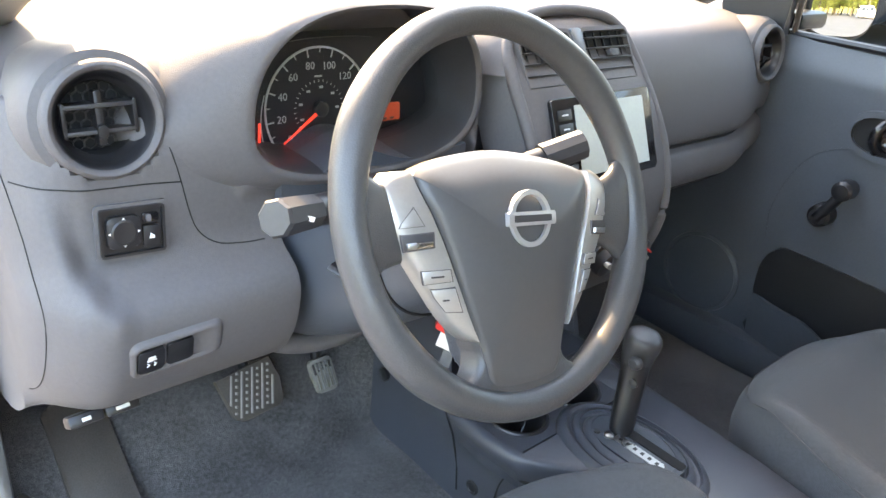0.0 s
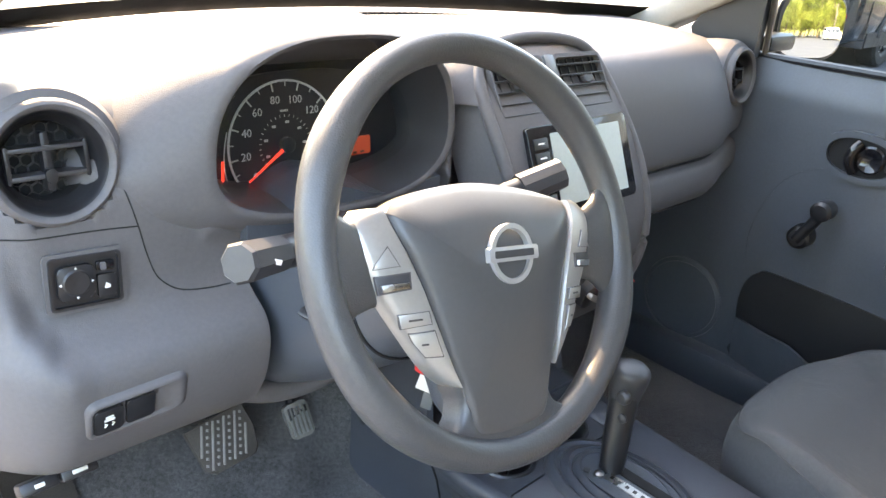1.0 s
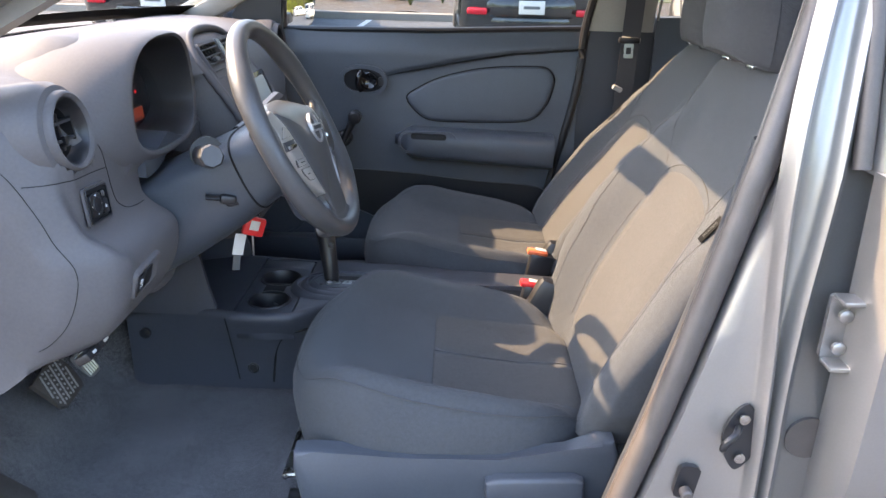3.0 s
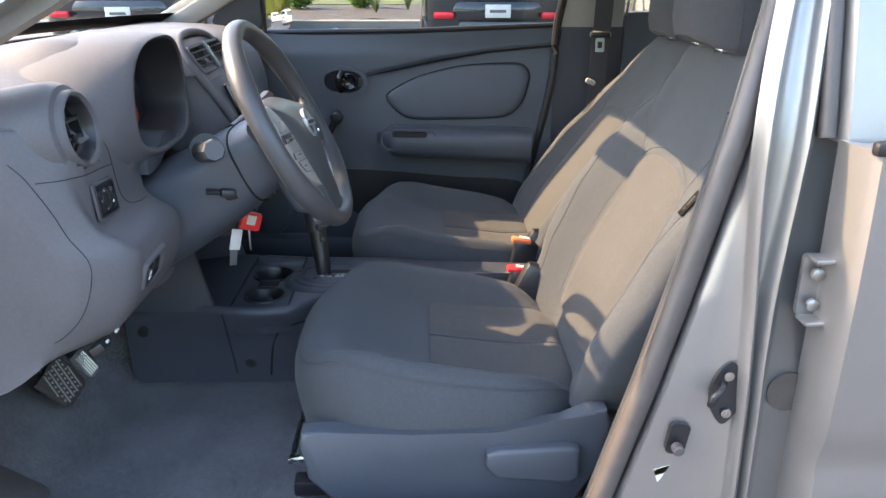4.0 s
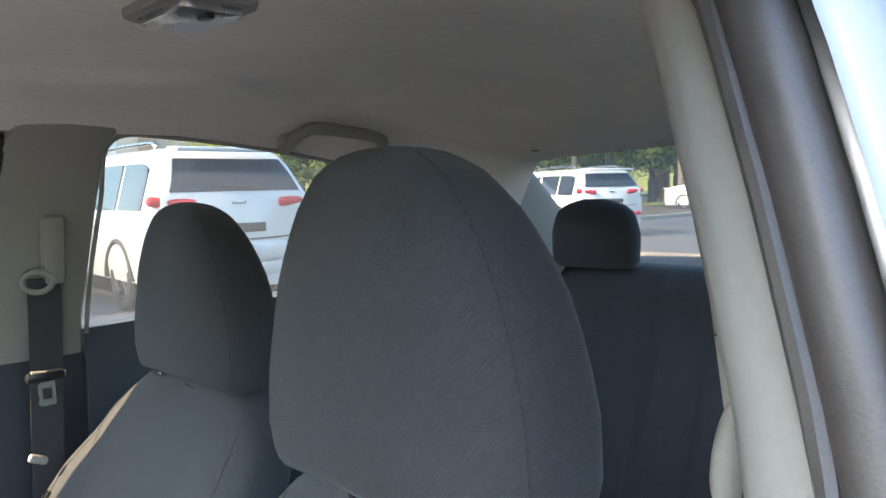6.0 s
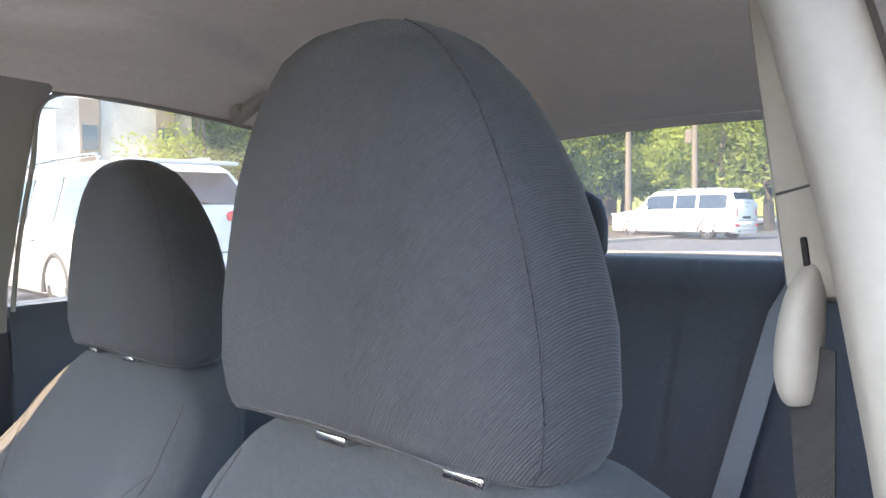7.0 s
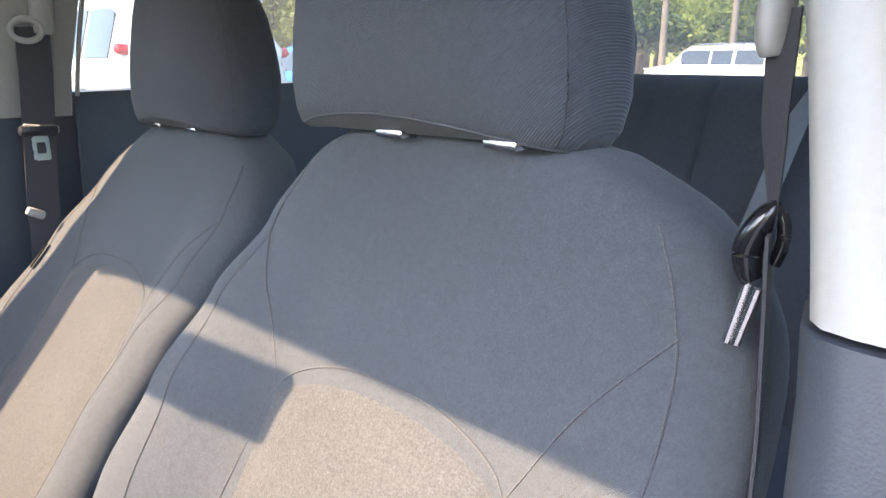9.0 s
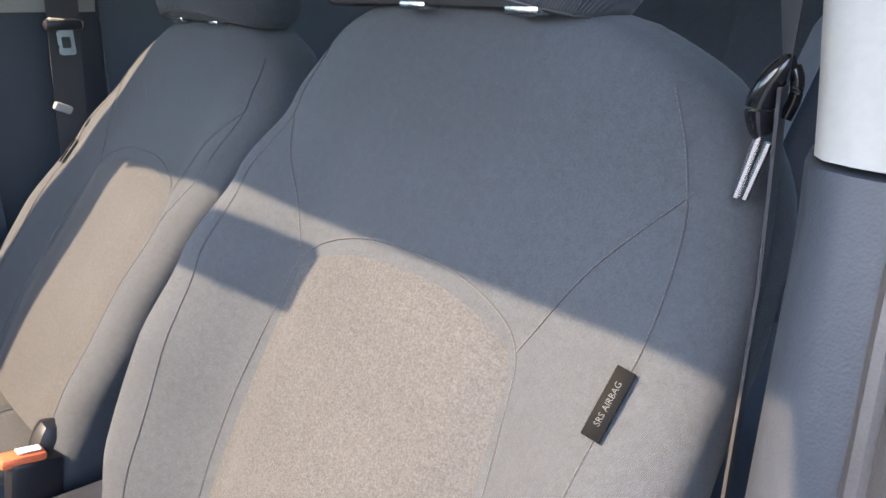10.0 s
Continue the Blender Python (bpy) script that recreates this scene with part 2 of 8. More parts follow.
def part(name, bm, mat, parent, label="", local=False, sharp=40):
    """Links a bmesh as one mesh under a thing or a part. local: the mesh is in the thing's own frame."""
    if not local and parent in WORLD:
        bm.transform(WORLD[parent].inverted())
    ob = finish(name, bm, mat, sharp)
    ob.parent = parent
    if parent in WORLD:
        WORLD[ob] = WORLD[parent]
    return tagged(ob, label)


def solo(name, bm, mat, label, category, group="", kind="", sharp=40):
    return tagged(finish(name, bm, mat, sharp), label, category, group, kind)


def join(*bms):
    out = bms[0]
    for b in bms[1:]:
        me = bpy.data.meshes.new("tmp")
        b.to_mesh(me)
        b.free()
        out.from_mesh(me)
        bpy.data.meshes.remove(me)
    return out


def rbox(c, s, r=0.004, rot=(0, 0, 0), seg=2):
    bm = bmesh.new()
    bmesh.ops.create_cube(bm, size=1.0)
    bmesh.ops.scale(bm, vec=s, verts=bm.verts)
    r = min(r, 0.45 * min(s))
    if r > 0:
        bmesh.ops.bevel(bm, geom=list(bm.edges), offset=r, segments=seg, affect="EDGES", profile=0.5)
    bm.transform(pose(*c, *rot))
    return bm


def skin(rings, closed=True, caps=True):
    """Quads between rings of equally many points."""
    bm = bmesh.new()
    vs = [[bm.verts.new(p) for p in ring] for ring in rings]
    n = len(vs[0])
    for a, b in zip(vs, vs[1:]):
        for i in range(n if closed else n - 1):
            j = (i + 1) % n
            bm.faces.new((a[i], a[j], b[j], b[i]))
    if caps and closed:
        bm.faces.new(vs[0])
        bm.faces.new(vs[-1])
    return bm


def sheet(fn, nu, nv, thick=None):
    """A surface fn(u, v), u and v from 0 to 1; thick: a vector by which its back is set off."""
    front = [[Vector(fn(i / nu, j / nv)) for j in range(nv + 1)] for i in range(nu + 1)]
    if thick is None:
        return skin(front, closed=False)
    rings = [row + [p + Vector(thick) for p in reversed(row)] for row in front]
    return skin(rings)


def spline(pts, n=8, closed=False):
    """Catmull-Rom through the points."""
    p = [Vector(q) for q in pts]
    out, m = [], len(p)
    for i in range(m if closed else m - 1):
        a, b, c, d = (p[(i + k) % m] if closed else p[min(max(i + k, 0), m - 1)] for k in (-1, 0, 1, 2))
        for k in range(n):
            t = k / n
            out.append(0.5 * ((2 * b) + (c - a) * t + (2 * a - 5 * b + 4 * c - d) * t * t + (3 * b - a - 3 * c + d) * t ** 3))
    if not closed:
        out.append(p[-1])
    return out


def tube(path, r, n=10, closed=False, flat=1.0, up=(0, 0, 1), caps=True):
    """A tube along a path; r: a radius or a function of 0..1; flat: its height over its width, up its height's way."""
    p = [Vector(q) for q in path]
    rings, m = [], len(p)
    for i, q in enumerate(p):
        a = p[i - 1] if (i or closed) else p[0]
        b = p[(i + 1) % m] if (i < m - 1 or closed) else p[-1]
        d = (b - a).normalized()
        side = d.cross(Vector(up))
        side = side.normalized() if side.length > 1e-4 else d.orthogonal().normalized()
        top = side.cross(d)
        rad = r(i / (m - 1)) if callable(r) else r
        rings.append([q + side * math.cos(2 * math.pi * k / n) * rad + top * math.sin(2 * math.pi * k / n) * rad * flat for k in range(n)])
    if closed:
        rings.append(rings[0])
        bm = skin(rings, caps=False)
        bmesh.ops.remove_doubles(bm, verts=bm.verts, dist=1e-6)
        return bm
    return skin(rings, caps=caps)


def strap(path, w, t, normal):
    """A flat band along a path: width w across it, thickness t along the normal."""
    p = [Vector(q) for q in path]
    nrm = Vector(normal).normalized()
    rings = []
    for i, q in enumerate(p):
        d = (p[min(i + 1, len(p) - 1)] - p[max(i - 1, 0)]).normalized()
        s = d.cross(nrm).normalized() * w / 2
        k = s.cross(d).normalized() * t / 2
        rings.append([q - s - k, q + s - k, q + s + k, q - s + k])
    return skin(rings)


def lathe(profile, m, n=32, caps=True):
    """Rings of (radius, height) round the z axis of the pose m."""
    rings = [[m @ Vector((r * math.cos(2 * math.pi * k / n), r * math.sin(2 * math.pi * k / n), h)) for k in range(n)] for r, h in profile]
    return skin(rings, caps=caps)


def slab(outline, m, depth, r=0.002, seg=2):
    """A plate with a 2D outline, extruded along the z of pose m from 0 to depth, edges rounded."""
    bm = bmesh.new()
    lo = [bm.verts.new((x, y, 0)) for x, y in outline]
    hi = [bm.verts.new((x, y, depth)) for x, y in outline]
    n = len(lo)
    bm.faces.new(lo[::-1])
    top = bm.faces.new(hi)
    for i in range(n):
        bm.faces.new((lo[i], lo[(i + 1) % n], hi[(i + 1) % n], hi[i]))
    if r > 0:
        bmesh.ops.bevel(bm, geom=list(top.edges), offset=r, segments=seg, affect="EDGES", profile=0.5)
    bm.transform(m)
    return bm


def frame_slab(outer, inner, m, depth, r=0.0):
    """A flat ring between two outlines of equally many points."""
    n = len(outer)
    rings = [[m @ Vector((x, y, h)) for x, y in o] for o, h in ((outer, 0), (outer, depth - r), ([(a[0] * 0.97 + b[0] * 0.03, a[1] * 0.97 + b[1] * 0.03) for a, b in zip(outer, inner)], depth), (inner, depth), (inner, 0))]
    rings.append(rings[0])
    bm = skin(rings, caps=False)
    bmesh.ops.remove_doubles(bm, verts=bm.verts, dist=1e-6)
    return bm


def rrect(w, h, r, n=5, cx=0.0, cy=0.0):
    out = []
    for sx, sy, a0 in ((1, 1, 0), (-1, 1, 90), (-1, -1, 180), (1, -1, 270)):
        for k in range(n + 1):
            a = radians(a0 + 90 * k / n)
            out.append((cx + sx * (w / 2 - r) + r * math.cos(a), cy + sy * (h / 2 - r) + r * math.sin(a)))
    return out


def oval(w, h, n=32, cx=0.0, cy=0.0, p=2.0):
    out = []
    for k in range(n):
        a = 2 * math.pi * k / n
        c, s = math.cos(a), math.sin(a)
        out.append((cx + w / 2 * math.copysign(abs(c) ** (2 / p), c), cy + h / 2 * math.copysign(abs(s) ** (2 / p), s)))
    return out


def basis(o, u, v):
    """A pose whose x and y run along u and v from o."""
    u, v = Vector(u).normalized(), Vector(v).normalized()
    w = u.cross(v).normalized()
    v = w.cross(u)
    return Matrix(((u.x, v.x, w.x, o[0]), (u.y, v.y, w.y, o[1]), (u.z, v.z, w.z, o[2]), (0, 0, 0, 1)))


def ease(a, b, x):
    t = min(1.0, max(0.0, (x - a) / (b - a)))
    return t * t * (3 - 2 * t)


def table(x, rows):
    """A smooth value between rows of (x, value)."""
    if x <= rows[0][0]:
        return rows[0][1]
    for (a, va), (b, vb) in zip(rows, rows[1:]):
        if x <= b:
            return va + (vb - va) * ease(a, b, x)
    return rows[-1][1]


def line(x, rows):
    return float(np.interp(x, [a for a, _ in rows], [b for _, b in rows]))


def text_bm(words, size, m, thick=0.0003):
    """Lettering as a mesh, in the built-in font."""
    cu = bpy.data.curves.new("lettering", "FONT")
    cu.body, cu.size, cu.align_x, cu.align_y, cu.extrude, cu.resolution_u = words, size, "CENTER", "CENTER", thick, 2
    ob = bpy.data.objects.new("lettering", cu)
    me = bpy.data.meshes.new_from_object(ob)
    bm = bmesh.new()
    bm.from_mesh(me)
    bpy.data.objects.remove(ob)
    bpy.data.meshes.remove(me)
    bpy.data.curves.remove(cu)
    bm.transform(m)
    return bm


def half_in(z):
    """The inner half width of the cabin at a height."""
    return line(z, [(0.25, 0.70), (0.60, 0.69), (0.95, 0.660), (1.0, 0.650), (1.08, 0.632), (1.16, 0.611), (1.25, 0.582), (1.33, 0.553), (1.365, 0.538), (1.42, 0.48)])


# ---- the car's shell ----
# floor
def floor_pt(u, v):
    x, y = -0.72 + 1.44 * u, 0.95 - 3.0 * v
    z = 0.262 + 0.006 * noise.noise((x * 9, y * 9, 0.3)) + 0.13 * ease(0.42, 0.62, y) + 0.17 * ease(0.62, 0.95, y)
    tunnel = 0.10 * (1 - ease(0.06, 0.16, abs(x)))
    return (x, y, z + tunnel)


solo("floor", sheet(floor_pt, 90, 150, (0, 0, -0.02)), M_CARPET, "worn dark grey carpet on the car's floor", "carpet", kind="structure")

body = thing("saloon_car", "silver saloon car with its front doorway open", "car", at=(0, -0.6, 0.2))


# headliner
def liner_pt(u, v):
    y = 0.04 - 1.86 * v
    a = -1 + 2 * u
    half = 0.567 - 0.05 * ease(-1.2, -1.82, y) - 0.03 * ease(-0.25, 0.04, y)
    crown = 1.438 - 0.035 * ease(-0.25, 0.04, y) - 0.085 * ease(-1.1, -1.82, y)
    rim = line(-y, [(-0.04, 1.362), (0.3, 1.366), (0.95, 1.366), (1.2, 1.340), (1.43, 1.294), (1.72, 1.215), (1.82, 1.20)])
    prof = (1 - abs(a) ** 2.6 * 0.28) if abs(a) < 0.86 else (1 - 0.86 ** 2.6 * 0.28) * (1 - ((abs(a) - 0.86) / 0.14) ** 1.3)
    z = rim + (crown - rim) * prof
    step = line(-y, [(0.3, 0.62), (0.60, 0.64), (0.75, 0.60), (0.86, 0.50), (0.95, 0.52), (1.12, 0.72), (1.35, 0.86), (1.6, 0.92)])
    z -= (0.016 - 0.010 * ease(-1.1, -1.4, y)) * ease(step - 0.035, step + 0.035, abs(a)) * (1 - ease(0.86, 1.0, abs(a)))
    return (a * half, y, z)


solo("ceiling", sheet(liner_pt, 90, 70, (0, 0, 0.03)), M_LINER, "beige woven cloth headliner of the car roof", "headliner", kind="structure")


def roof_pt(u, v):
    a, y = -1 + 2 * u, 0.06 - 1.94 * v
    half = 0.635 - 0.05 * ease(-1.2, -1.88, y)
    return (a * half, y, 1.50 - 0.085 * abs(a) ** 4 - 0.05 * ease(-0.2, 0.06, y) - 0.09 * ease(-1.1, -1.88, y))


part("roof", sheet(roof_pt, 30, 40, (0, 0, -0.012)), M_PAINT, body)


def column(rows, depth, side):
    """A pillar lofted from rows of (z, y rear, y front, inner x), rounded towards the cabin."""
    rings = []
    for z, y0, y1, x in rows:
        e = min(0.014, (y1 - y0) * 0.3)
        pts = [(x + depth, y0), (x + 0.01, y0), (x + 0.003, y0 + e * 0.3), (x, y0 + e), (x - 0.003, (y0 + y1) / 2), (x, y1 - e), (x + 0.003, y1 - e * 0.3), (x + 0.01, y1), (x + depth, y1)]
        rings.append([(side * px, py, z) for px, py in pts])
    return skin(rings)


# windscreen pillars, both sides
for side in (1, -1):
    rows = []
    for k in range(12):
        t = k / 11
        z = 0.985 + 0.40 * t
        rows.append((z, line(z, [(0.985, 0.48), (1.05, 0.362), (1.18, 0.135), (1.293, -0.078), (1.385, -0.255)]),
                     line(z, [(0.985, 0.60), (1.047, 0.478), (1.158, 0.308), (1.279, 0.090), (1.385, -0.095)]), half_in(z) - 0.012))
    part("front_pillar_trim", column(rows, 0.05, side), M_TRIM, body, "cream plastic windscreen pillar trim")
    part("front_pillar", column([(z + 0.012, a + 0.012, b + 0.03, x + 0.052) for z, a, b, x in rows], 0.075, side), M_PAINT, body)

# header rail over the windscreen and side rails over the doors
part("header_rail", sheet(lambda u, v: (-0.56 + 1.12 * u, 0.030 + 0.035 * v + 0.03 * (1 - (2 * u - 1) ** 2), 1.375 + 0.03 * v + 0.025 * (1 - (2 * u - 1) ** 2)), 24, 4, (0, 0.01, 0.05)), M_LINER, body)
for side in (1, -1):
    def rail(u, v, s=side):
        y = 0.02 - 1.86 * u
        return (s * (0.572 - 0.05 * ease(-1.2, -1.82, y) + 0.07 * v), y, line(-y, [(-0.02, 1.350), (0.3, 1.364), (0.95, 1.364), (1.2, 1.338), (1.43, 1.292), (1.72, 1.213), (1.84, 1.20)]) + 0.03 * v)
    part("side_rail", sheet(rail, 40, 3, (0, 0, 0.08)), M_PAINT, body)

# centre pillar on the passenger side
part("centre_pillar_trim", column([(0.985, -0.795, -0.605, 0.662), (1.06, -0.79, -0.615, 0.632), (1.13, -0.795, -0.625, 0.607), (1.25, -0.81, -0.645, 0.587), (1.34, -0.825, -0.665, 0.572), (1.40, -0.86, -0.69, 0.545)], 0.06, 1),
     M_TRIM, body, "cream plastic centre pillar trim")
part("lower_pillar_trim", column([(0.28, -0.86, -0.50, 0.70), (0.55, -0.86, -0.555, 0.69), (0.75, -0.83, -0.585, 0.680), (0.93, -0.81, -0.603, 0.672), (0.986, -0.80, -0.61, 0.667)], 0.06, 1), M_LOWTRIM, body, "dark grained lower pillar trim")
part("door_seal", tube(spline([(0.672, -0.50, 0.40), (0.668, -0.585, 0.80), (0.665, -0.597, 0.985), (0.614, -0.617, 1.13), (0.592, -0.64, 1.25), (0.580, -0.665, 1.362), (0.57, -0.60, 1.372), (0.565, -0.35, 1.366), (0.566, -0.24, 1.36), (0.60, -0.08, 1.29), (0.626, 0.15, 1.175), (0.652, 0.38, 1.05)], 6), lambda t: 0.012 - 0.005 * ease(0.40, 0.48, t), 8), M_BLACK, body)
part("rear_window_seal", tube(spline([(0.655, -0.80, 1.02), (0.615, -0.80, 1.13), (0.59, -0.815, 1.25), (0.577, -0.835, 1.355), (0.57, -0.95, 1.362), (0.565, -1.2, 1.335), (0.555, -1.45, 1.285), (0.57, -1.70, 1.212)], 6), 0.004, 8), M_TRIM, body)
part("rear_window_frame", strap([(0.575, -1.742, 1.215), (0.590, -1.735, 1.203), (0.596, -1.65, 1.148), (0.602, -1.57, 1.094), (0.612, -1.49, 1.035), (0.62, -1.46, 1.01)], 0.034, 0.016, (1, 0, 0.25)), M_BLACK, body, "black rear frame of the door window")
part("quarter_trim", sheet(lambda u, v: (0.628 - 0.05 * u, line(u, [(0, -1.60), (0.35, -1.55), (0.55, -1.54), (0.75, -1.64), (1, -1.77)]) * (1 - v) - 1.96 * v, 0.74 + 0.475 * u), 14, 10, (0.03, 0, 0)), M_TRIM, body, "pale quarter trim behind the door window", sharp=60)
part("quarter_seal", tube(spline([(0.618, -1.585, 0.80), (0.611, -1.55, 0.93), (0.602, -1.56, 1.02), (0.590, -1.63, 1.085), (0.580, -1.75, 1.15), (0.574, -1.80, 1.19)], 6), 0.009, 8), M_BLACK, body)

# rear right: door panel, quarter
part("rear_door_panel", sheet(lambda u, v: (0.672 - 0.015 * math.sin(v * 3), -0.80 - 1.0 * u, 0.30 + (0.725 + 0.03 * u) * v), 20, 20, (0.08, 0, 0)), M_DOOR, body, "dark plastic rear door lining")
part("rear_pillar_trim", sheet(lambda u, v: (0.60 - 0.10 * v + 0.02 * u, -1.78 - 0.04 * v - (0.48 * (1 - v) + 0.05) * u, 1.06 + (0.27 - 0.0 * u) * v - 0.02 * u), 16, 16, (0.08, 0, 0)), M_TRIM, body, "cream rear pillar trim")
part("rear_pillar_trim", sheet(lambda u, v: (-(0.60 - 0.10 * v + 0.02 * u), -1.78 - 0.04 * v - (0.48 * (1 - v) + 0.05) * u, 1.06 + 0.27 * v - 0.02 * u), 16, 16, (-0.08, 0, 0)), M_TRIM, body)
part("rear_header", sheet(lambda u, v: (-0.53 + 1.06 * u, -1.79 - 0.06 * v, 1.33 + 0.022 * (1 - (2 * u - 1) ** 2) - 0.01 * v), 20, 3, (0, 0, 0.05)), M_LINER, body)
part("quarter_panel", sheet(lambda u, v: (0.68 + 0.09 * (1 - v), -1.75 - 0.75 * u, 0.30 + 0.75 * v), 8, 8, (0.04, 0, 0)), M_PAINT, body)
part("quarter_panel", sheet(lambda u, v: (-(0.68 + 0.09 * (1 - v)), -1.75 - 0.75 * u, 0.30 + 0.75 * v), 8, 8, (-0.04, 0, 0)), M_PAINT, body)
part("parcel_shelf", sheet(lambda u, v: (-0.62 + 1.24 * u, -1.90 - 0.46 * v, 1.045 + 0.012 * v), 10, 8, (0, 0, -0.03)), M_CARPET, body, "dark carpeted parcel shelf")
part("boot_lid", sheet(lambda u, v: (-0.68 + 1.36 * u, -2.36 - 0.42 * v, 1.05 - 0.05 * v * v), 10, 10, (0, 0, -0.5)), M_PAINT, body)
part("rear_bulkhead", rbox((0, -2.30, 0.66), (1.3, 0.03, 0.72), 0.01), M_CARPET, body)

# glass
part("windscreen", sheet(lambda u, v: ((-1 + 2 * u) * (0.67 - 0.105 * v), 0.80 - 0.24 * (2 * u - 1) ** 2 * (1 - v * 0.75) - 0.785 * v, 1.0 + 0.425 * v - 0.03 * (2 * u - 1) ** 2 * v), 80, 60), M_SCREENGLASS, body)
part("screen_border", sheet(lambda u, v: ((-1 + 2 * u) * (0.668 - 0.105 * v * 0.07), 0.794 - 0.24 * (2 * u - 1) ** 2 * (1 - v * 0.05) - 0.785 * v * 0.07, 0.998 + 0.425 * v * 0.07), 60, 2, (0, -0.003, 0.0)), M_VOID, body, "black border along the windscreen's foot")
part("rear_screen", sheet(lambda u, v: ((-1 + 2 * u) * (0.58 - 0.07 * v), -2.36 + 0.52 * v, 1.062 + 0.285 * v - 0.02 * (2 * u - 1) ** 2), 16, 8), M_REARGLASS, body).visible_shadow = False
part("rear_door_glass", sheet(lambda u, v: (0.70 - 0.10 * v, -0.80 - 0.95 * u, 1.02 + (0.345 - 0.20 * ease(0.4, 1, u)) * v), 8, 6), M_REARGLASS, body).visible_shadow = False
part("scuttle", sheet(lambda u, v: (-0.72 + 1.44 * u, 0.72 + 0.22 * v - 0.22 * (2 * u - 1) ** 2, 0.985 - 0.03 * v), 16, 4, (0, 0, -0.05)), M_BLACK, body, "black windscreen scuttle")
part("bonnet", sheet(lambda u, v: (-0.72 + 1.44 * u, 0.94 + 0.75 * v - 0.2 * (2 * u - 1) ** 2, 0.955 - 0.16 * v * v - 0.06 * (2 * u - 1) ** 4), 20, 12, (0, 0, -0.02)), M_PAINT, body, "silver bonnet seen through the windscreen")
part("firewall", rbox((0, 0.97, 0.58), (1.44, 0.04, 0.74), 0.01), M_VOID, body)

# left side: sill and centre pillar with its flanges
part("sill", sheet(lambda u, v: (-0.70 - 0.07 * math.sin(v * math.pi * 0.5), 0.62 - 2.4 * u, 0.34 - 0.16 * (1 - math.cos(v * math.pi * 0.5))), 20, 6, (0.03, 0, -0.02)), M_PAINT, body)
part("sill", sheet(lambda u, v: (0.72 + 0.05 * math.sin(v * math.pi * 0.5), 0.62 - 2.4 * u, 0.34 - 0.16 * (1 - math.cos(v * math.pi * 0.5))), 20, 6, (-0.03, 0, -0.02)), M_PAINT, body)
part("sill_cover", rbox((0.664, -0.02, 0.295), (0.07, 1.20, 0.09), 0.02), M_DOOR, body, "dark sill cover")
part("kick_panel", rbox((0.70, 0.62, 0.55), (0.03, 0.62, 0.62), 0.01), M_DOOR, body)
part("kick_panel", rbox((-0.735, 0.66, 0.62), (0.03, 0.42, 0.72), 0.01), M_PAINT, body)


def seal_y(z):
    return line(z, [(0.25, -0.415), (0.40, -0.462), (0.49, -0.487), (0.75, -0.560), (0.98, -0.620), (1.14, -0.662), (1.36, -0.70)])


def eased(z, rows):
    """A bent line with its corners rounded off."""
    return sum(line(z + d, rows) for d in np.linspace(-0.10, 0.10, 11)) / 11


def ridge_a(z):
    """The front flange of the centre pillar, and behind it the second one, which joins it low down."""
    return eased(z, [(0.25, -0.640), (0.505, -0.638), (0.62, -0.636), (0.80, -0.632), (0.89, -0.622), (1.0, -0.629), (1.14, -0.651), (1.36, -0.700)])


def ridge_b(z):
    return eased(z, [(0.25, -0.660), (0.60, -0.656), (0.73, -0.656), (0.83, -0.668), (0.94, -0.678), (1.14, -0.694), (1.36, -0.735)])


def pillar_ring(z):
    x, a, b = -half_in(z), ridge_a(z), ridge_b(z)
    s = seal_y(z) - 0.016
    w = min(0.012, (a - b) * 0.45)
    return [(x - 0.03, s - 0.006, z), (x - 0.046, s, z), (x - 0.058, s, z), (x - 0.065, s - 0.002, z), (x - 0.070, (s + a + 0.012) / 2, z), (x - 0.074, a + 0.012, z),
            (x - 0.079, a + 0.0085, z), (x - 0.093, a + 0.005, z), (x - 0.097, a, z), (x - 0.093, a - 0.005, z), (x - 0.080, a - w * 0.75, z), (x - 0.074, a - w, z), (x - 0.072, (a + b) / 2, z), (x - 0.074, b + w, z),
            (x - 0.080, b + w * 0.75, z), (x - 0.091, b + 0.005, z), (x - 0.095, b, z), (x - 0.091, b - 0.005, z), (x - 0.078, b - 0.009, z), (x - 0.069, b - 0.020, z), (x - 0.069, -0.79, z), (x - 0.03, -0.79, z)]


part("centre_pillar", skin([pillar_ring(0.26 + 1.14 * k / 40) for k in range(41)]), M_PAINT, body, "silver painted centre pillar with twin flanges", sharp=60)
part("door_opening_seal", tube([(-half_in(z) - 0.046, seal_y(z) + 0.004, z) for z in np.linspace(0.26, 1.37, 40)], 0.0160, 14, flat=1.05), M_RUBBER, body, "thick dark rubber door seal", sharp=80)
part("seal_lip", tube([(-half_in(z) - 0.028, seal_y(z) + 0.010, z) for z in np.linspace(0.26, 1.37, 40)], 0.006, 8), M_RUBBER, body)
part("centre_pillar_trim", skin([[(x0 - 0.038, s + 0.006, z), (x0, s + 0.004, z), (x0 + 0.014, s, z), (x0 + 0.022, s - 0.010, z), (x0 + 0.032, s - 0.05, z), (x0 + 0.037, s - 0.10, z), (x0 + 0.040, s - 0.165, z), (x0 + 0.034, s - 0.178, z), (x0 - 0.02, s - 0.18, z), (x0 - 0.038, s - 0.01, z)]
                                 for z in np.linspace(0.971, 1.42, 24) for x0, s in ((-half_in(z) - 0.004, seal_y(z)),)]), M_TRIM, body, "scuffed cream centre pillar trim")
